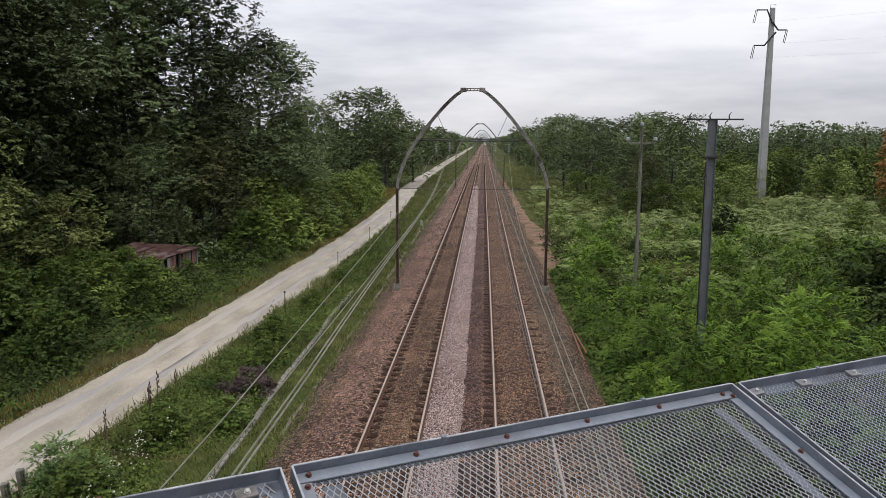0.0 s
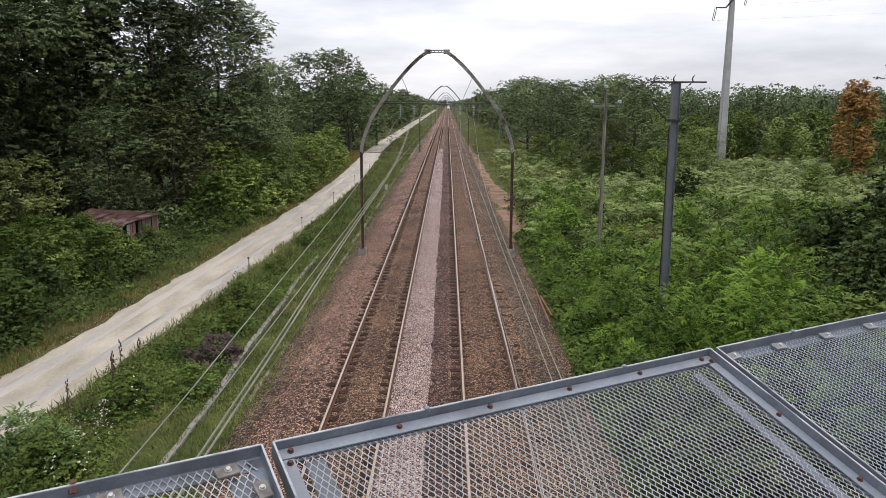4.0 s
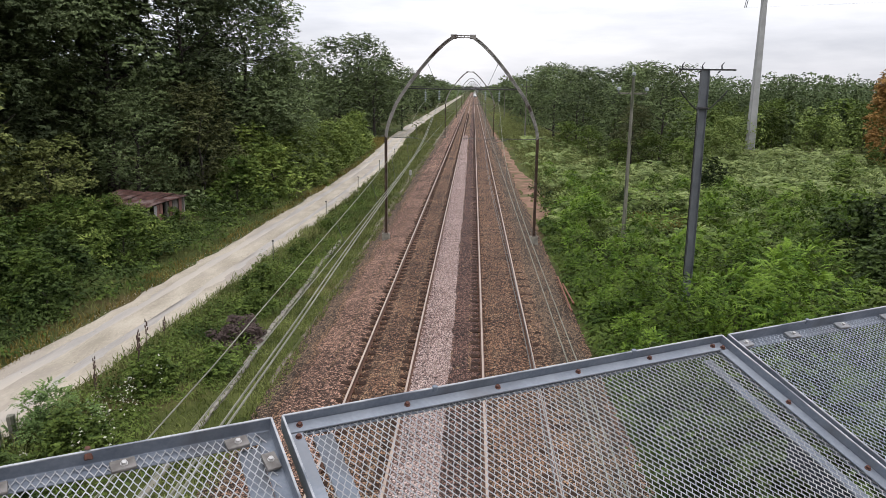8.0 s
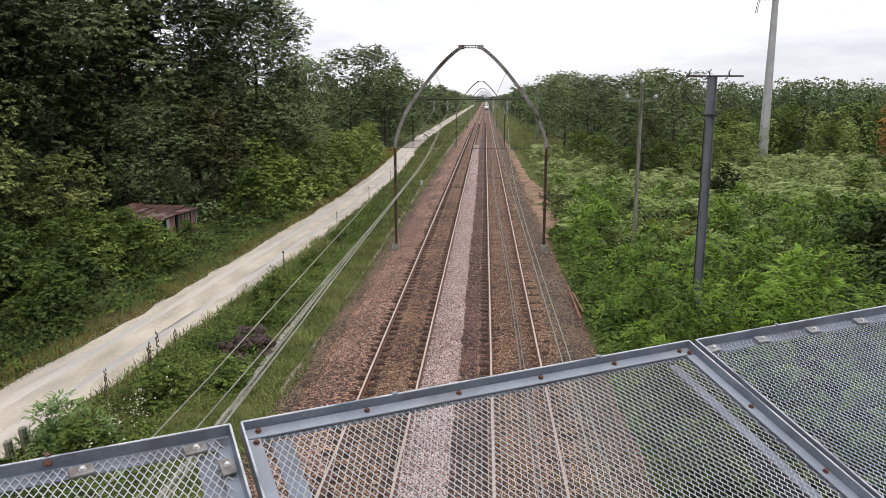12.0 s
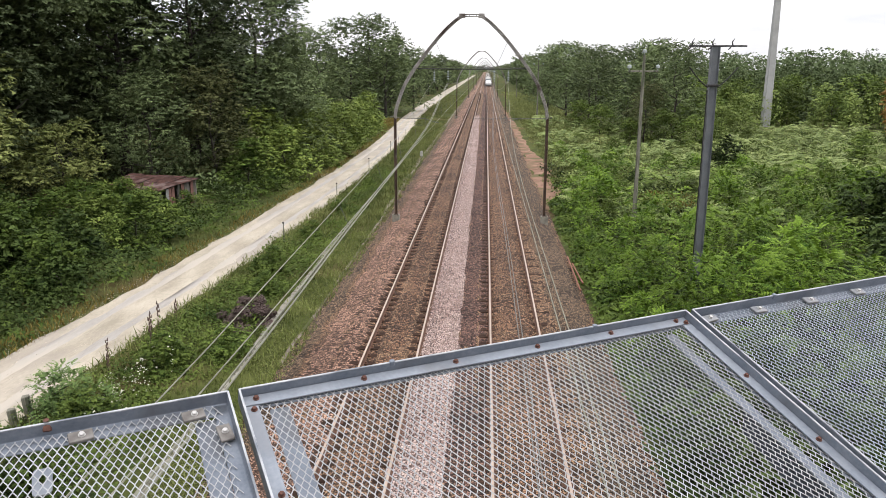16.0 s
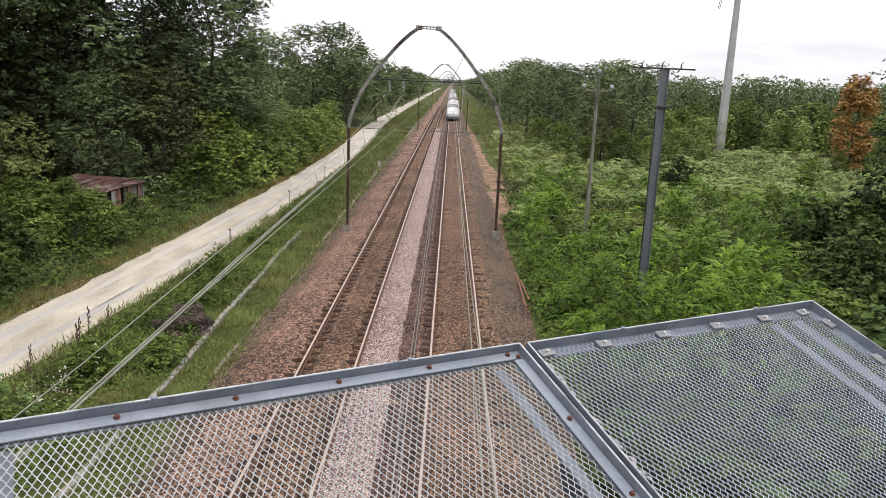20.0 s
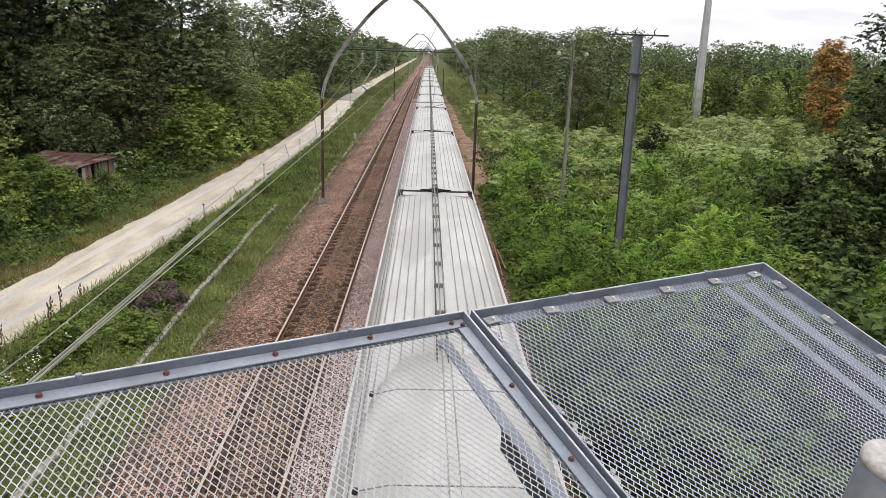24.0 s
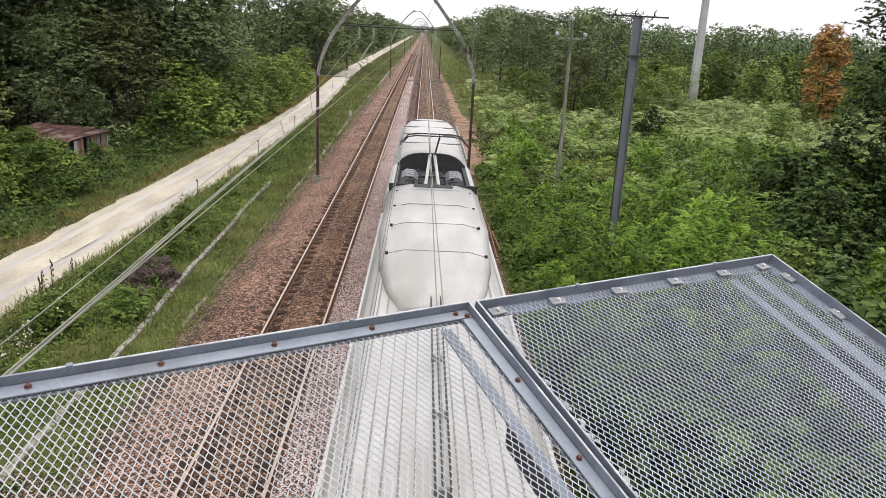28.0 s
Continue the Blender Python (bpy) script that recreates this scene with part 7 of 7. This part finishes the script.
    return c


def power_car(raised):
    """Power car with its nose at y = 0 and its inner end at y = 22.2."""
    label = "white power car of an express train, pantograph raised" if raised else "white power car leading an express train, pantograph folded"
    c = thing("power_car", label, "locomotive", "power cars of the train")
    st = [(0.0, 0.92, 0.62, 1.22), (0.12, 1.10, 0.55, 1.46), (0.5, 1.24, 0.48, 1.72), (1.2, 1.29, 0.45, 1.98), (2.2, 1.36, 0.42, 2.30), (3.1, 1.39, 0.42, 2.60), (3.6, 1.40, 0.42, 2.86), (5.0, 1.42, 0.42, 3.52), (6.2, 1.43, 0.42, 3.84), (7.8, 1.44, 0.42, 3.98), (9, 1.44, 0.42, 4.0), (16.7, 1.44, 0.42, 4.0)]
    rings = [section(y, hw, a, b, 3.6 if y > 0.3 else 2.6, 32, 0.14 if y > 3 else 0.08) for y, hw, a, b in st]
    body = part("body", Shape().loft(rings[6:]), M_TRAIN_SIDE, c, "silver-grey painted body", smooth=True)
    part("nose", Shape().loft(rings[:7]), M_TRAIN_HOOD, c, "white sloping nose", smooth=True)

    def top(y, x):
        ys = [q[0] for q in st]
        hw, z0, z1 = (float(np.interp(y, ys, [q[k] for q in st])) for k in (1, 2, 3))
        zc, hz = (z0 + z1) / 2, (z1 - z0) / 2
        u_ = min(0.985, abs(x) / (hw * 0.89))
        return zc + hz * (1 - u_ ** 3.6) ** (1 / 3.6)

    def patch(ya, yb, xa, xb, lift, inset=0.0, nx_=9, ny_=7):
        sh = Shape()
        for j in range(ny_):
            y = ya + (yb - ya) * j / (ny_ - 1)
            for i in range(nx_):
                x = xa + (xb - xa) * i / (nx_ - 1)
                x *= 1 - inset * j / (ny_ - 1)
                sh.v.append((x, y, top(y, x) + lift))
        sh.f = [(j * nx_ + i, j * nx_ + i + 1, (j + 1) * nx_ + i + 1, (j + 1) * nx_ + i) for j in range(ny_ - 1) for i in range(nx_ - 1)]
        return sh

    part("windscreen", patch(3.14, 4.45, -1.29, 1.29, 0.02, 0.01, 27), M_WINDSCREEN, body, "wide tinted windscreen", smooth=True)
    part("wiper", Shape().tube([(0.1, 3.25, top(3.25, 0.1) + 0.05), (0.05, 4.3, top(4.3, 0.05) + 0.05)], 0.018, 5), M_TRAIN_BLACK, body)
    for k in (-1, 1):
        part("headlamp", Shape().tube([(k * 0.82, 0.62, 1.50), (k * 0.82, 0.36, 1.48)], [0.10, 0.13], 12), M_LAMP, body, "lit headlamp")
        part("headlamp", Shape().tube([(k * 0.55, 0.50, 1.52), (k * 0.55, 0.24, 1.50)], [0.10, 0.13], 12), M_LAMP, body, "lit headlamp")
    for k in (-1, 1):
        part("side_window", Shape().box((k * 1.375 - 0.05, 3.75, 2.30), (k * 1.375 + 0.03, 4.7, 2.82), bevel=0.02), M_WINDSCREEN, body, "dark cab side window")
    part("lamp_band", patch(0.55, 0.95, -1.0, 1.0, 0.012), M_TRAIN_SIDE, body, "grey band round the headlamps", smooth=True)
    part("bumper", Shape().loft([section(-0.05, 0.98, 0.26, 0.72, 4), section(0.12, 1.22, 0.22, 0.74, 4), section(0.9, 1.36, 0.2, 0.72, 4), section(3.0, 1.40, 0.2, 0.7, 4)]), M_TRAIN_GREY, c, "dark grey rounded bumper")
    part("plough", Shape().loft([section(0.25, 0.9, 0.12, 0.4, 3), section(1.0, 1.1, 0.1, 0.42, 3), section(1.6, 1.1, 0.1, 0.42, 3)]), M_TRAIN_DARK, c, "dark obstacle plough")
    for k in (-1, 1):
        part("side_band", Shape().box((k * 1.435 - 0.012, 5.5, 1.85), (k * 1.435 + 0.006, 16.6, 2.5)), M_TRAIN_BLUE, body, "dark blue band")
        part("roof_edge", Shape().box((k * 1.20 - 0.02, 8.0, 3.74), (k * 1.20 + 0.03, 16.6, 3.79)), M_TRAIN_RIB, body)
    for y in (8.2, 10.4, 12.6, 14.8):
        part("seam", Shape().box((-1.05, y - 0.006, 3.96), (1.05, y + 0.006, 4.005)), M_TRAIN_RIB, body)
    part("rear_body", Shape().loft([section(16.72, 1.44, 0.42, 3.30, 4, 32, 0.06), section(21.25, 1.44, 0.42, 3.30, 4, 32, 0.06)]), M_TRAIN_SIDE, c, "grey body below the roof well")
    part("well_floor", Shape().box((-1.2, 16.75, 3.24), (1.2, 21.0, 3.36)), M_TRAIN_BLACK, c, "black roof well")
    part("end_plate", Shape().loft([section(16.705, 1.4, 0.6, 3.95, 3.6, 32, 0.14), section(16.80, 1.4, 0.6, 3.95, 3.6, 32, 0.14)]), M_TRAIN_BLACK, c, "black end plate of the roof")
    for k in (-1, 1):
        part("well_wall", Shape().loft([[(k * 1.36, y, 3.0), (k * 1.35, y, 3.22), (k * 1.27, y, 3.46), (k * 1.17, y, 3.56), (k * 1.12, y, 3.54), (k * 1.12, y, 3.0)][::k] for y in (16.8, 21.0)]), M_TRAIN_SIDE, c)
        part("black_lip", Shape().box((k * 1.06 - 0.06, 16.81, 3.3), (k * 1.06 + 0.055, 20.98, 3.53), bevel=0.02), M_TRAIN_BLACK, c)
    part("end_hood", Shape().loft([[(x, y, z) for x, z in ((-1.24, 3.1), (-1.2, 3.38), (-0.95, 3.42), (0.95, 3.42), (1.2, 3.38), (1.24, 3.1))] for y in (21.0, 21.3)]), M_TRAIN_BLACK, c)
    for i in range(7):
        for k in (-1, 1):
            x, y = k * (0.42 + 0.12 * (i % 3)), 17.3 + 0.5 * i
            part("roof_insulator", Shape().tube([(x, y, 3.3), (x, y, 3.48 + 0.08 * (i % 2))], [0.05, 0.035], 8), M_TRAIN_DARK, c, "dark roof insulator")
            part("roof_box", Shape().box((x - 0.15, y + 0.14, 3.3), (x + 0.15, y + 0.34, 3.39 + 0.04 * (i % 2)), bevel=0.02), M_TRAIN_BLACK, c, "black high-voltage box")
    for k in (-1, 1):
        for i in range(4):
            part("insulator", Shape().tube([(k * 0.42, 18.55 + 0.3 * i, 3.56), (k * 0.55, 18.6 + 0.3 * i, 3.68), (k * 0.78, 18.62 + 0.3 * i, 3.70), (k * 0.9, 18.6 + 0.3 * i, 3.6)], [0.03, 0.04, 0.04, 0.03], 8), M_PLATE, c, "pale grey curved insulator")
    pan = part("pantograph", Shape().box((-0.5, 18.3, 3.42), (-0.42, 20.6, 3.5)).box((0.42, 18.3, 3.42), (0.5, 20.6, 3.5)).box((-0.5, 18.3, 3.42), (0.5, 18.4, 3.5)).box((-0.5, 20.5, 3.42), (0.5, 20.6, 3.5)), M_TRAIN_DARK, c, "steel pantograph")
    zt = 5.06 if raised else 3.86
    ya, ym = 20.3, (18.4 if raised else 17.9)
    zm = 4.15 if raised else 3.62
    part("lower_arm", Shape().tube([(0.2, ya, 3.5), (0.07, ym, zm)], 0.05, 8).tube([(-0.2, ya, 3.5), (-0.07, ym, zm)], 0.05, 8), M_TRAIN_SIDE, pan, "pale grey arm")
    part("upper_arm", Shape().tube([(0.07, ym, zm), (0.14, ya + 0.1, zt - 0.1)], 0.026, 7).tube([(-0.07, ym, zm), (-0.14, ya + 0.1, zt - 0.1)], 0.026, 7), M_TRAIN_GREY, pan)
    hd = Shape()
    for d in (0.0, 0.45):
        hd.tube([(-0.95, ya + d, zt - 0.28), (-0.72, ya + d, zt - 0.04), (-0.5, ya + d, zt), (0.5, ya + d, zt), (0.72, ya + d, zt - 0.04), (0.95, ya + d, zt - 0.28)], 0.019, 7)
    hd.box((-0.16, ya, zt - 0.1), (-0.12, ya + 0.45, zt - 0.02)).box((0.12, ya, zt - 0.1), (0.16, ya + 0.45, zt - 0.02))
    part("pantograph_head", hd, M_DARKMETAL, pan)
    for yb_ in (4.2, 18.2):
        bogie = part("bogie", Shape().box((-1.05, yb_ - 1.7, 0.30), (1.05, yb_ + 1.7, 0.8), bevel=0.08), M_TRAIN_DARK, c, "dark bogie")
        for dy in (-1.5, 1.5):
            for k in (-1, 1):
                part("wheel", Shape().tube([(k * 0.70, yb_ + dy, 0.46), (k * 0.82, yb_ + dy, 0.46)], 0.46, 20), M_RAIL_SIDE, bogie)
    return c


TRAIN = []          # (vehicle, distance of its origin behind the train's nose, turned)
lead, trail = power_car(False), power_car(True)
first = coach(21.85, "passenger_coach", "off-white end coach with roof fairing against the power car", -1)
last = coach(21.85, "passenger_coach", "off-white end coach with roof fairing against the power car", 1)
mid = coach(18.7, "passenger_coach", "off-white articulated passenger coach with ribbed roof")
TRAIN.append((lead, 0.8, 0))
TRAIN.append((first, 22.2, 0))
behind = 22.2 + 21.85
for i in range(8):
    TRAIN.append((mid if i == 0 else copy_thing(mid, pose(0, 0, 0)), behind, 0))
    behind += 18.7
TRAIN.append((last, behind, 0))
TRAIN.append((trail, behind + 21.85 + 21.6, 180))


def motions():
    """The train runs towards the bridge on the near track at a steady 43.9 m/s."""
    times = [0, 2, 4, 6, 8, 10, 12, 14, 16, 18, 19, 20, 21, 22, 23, 24, 25, 26, 27, 28]
    for vehicle, offset, turn in TRAIN:
        walk(vehicle, [(t, pose(TRACK_X, 45.8 + 43.9 * (22.5 - t) + offset, 0, 0, 0, turn)) for t in times])


motions()
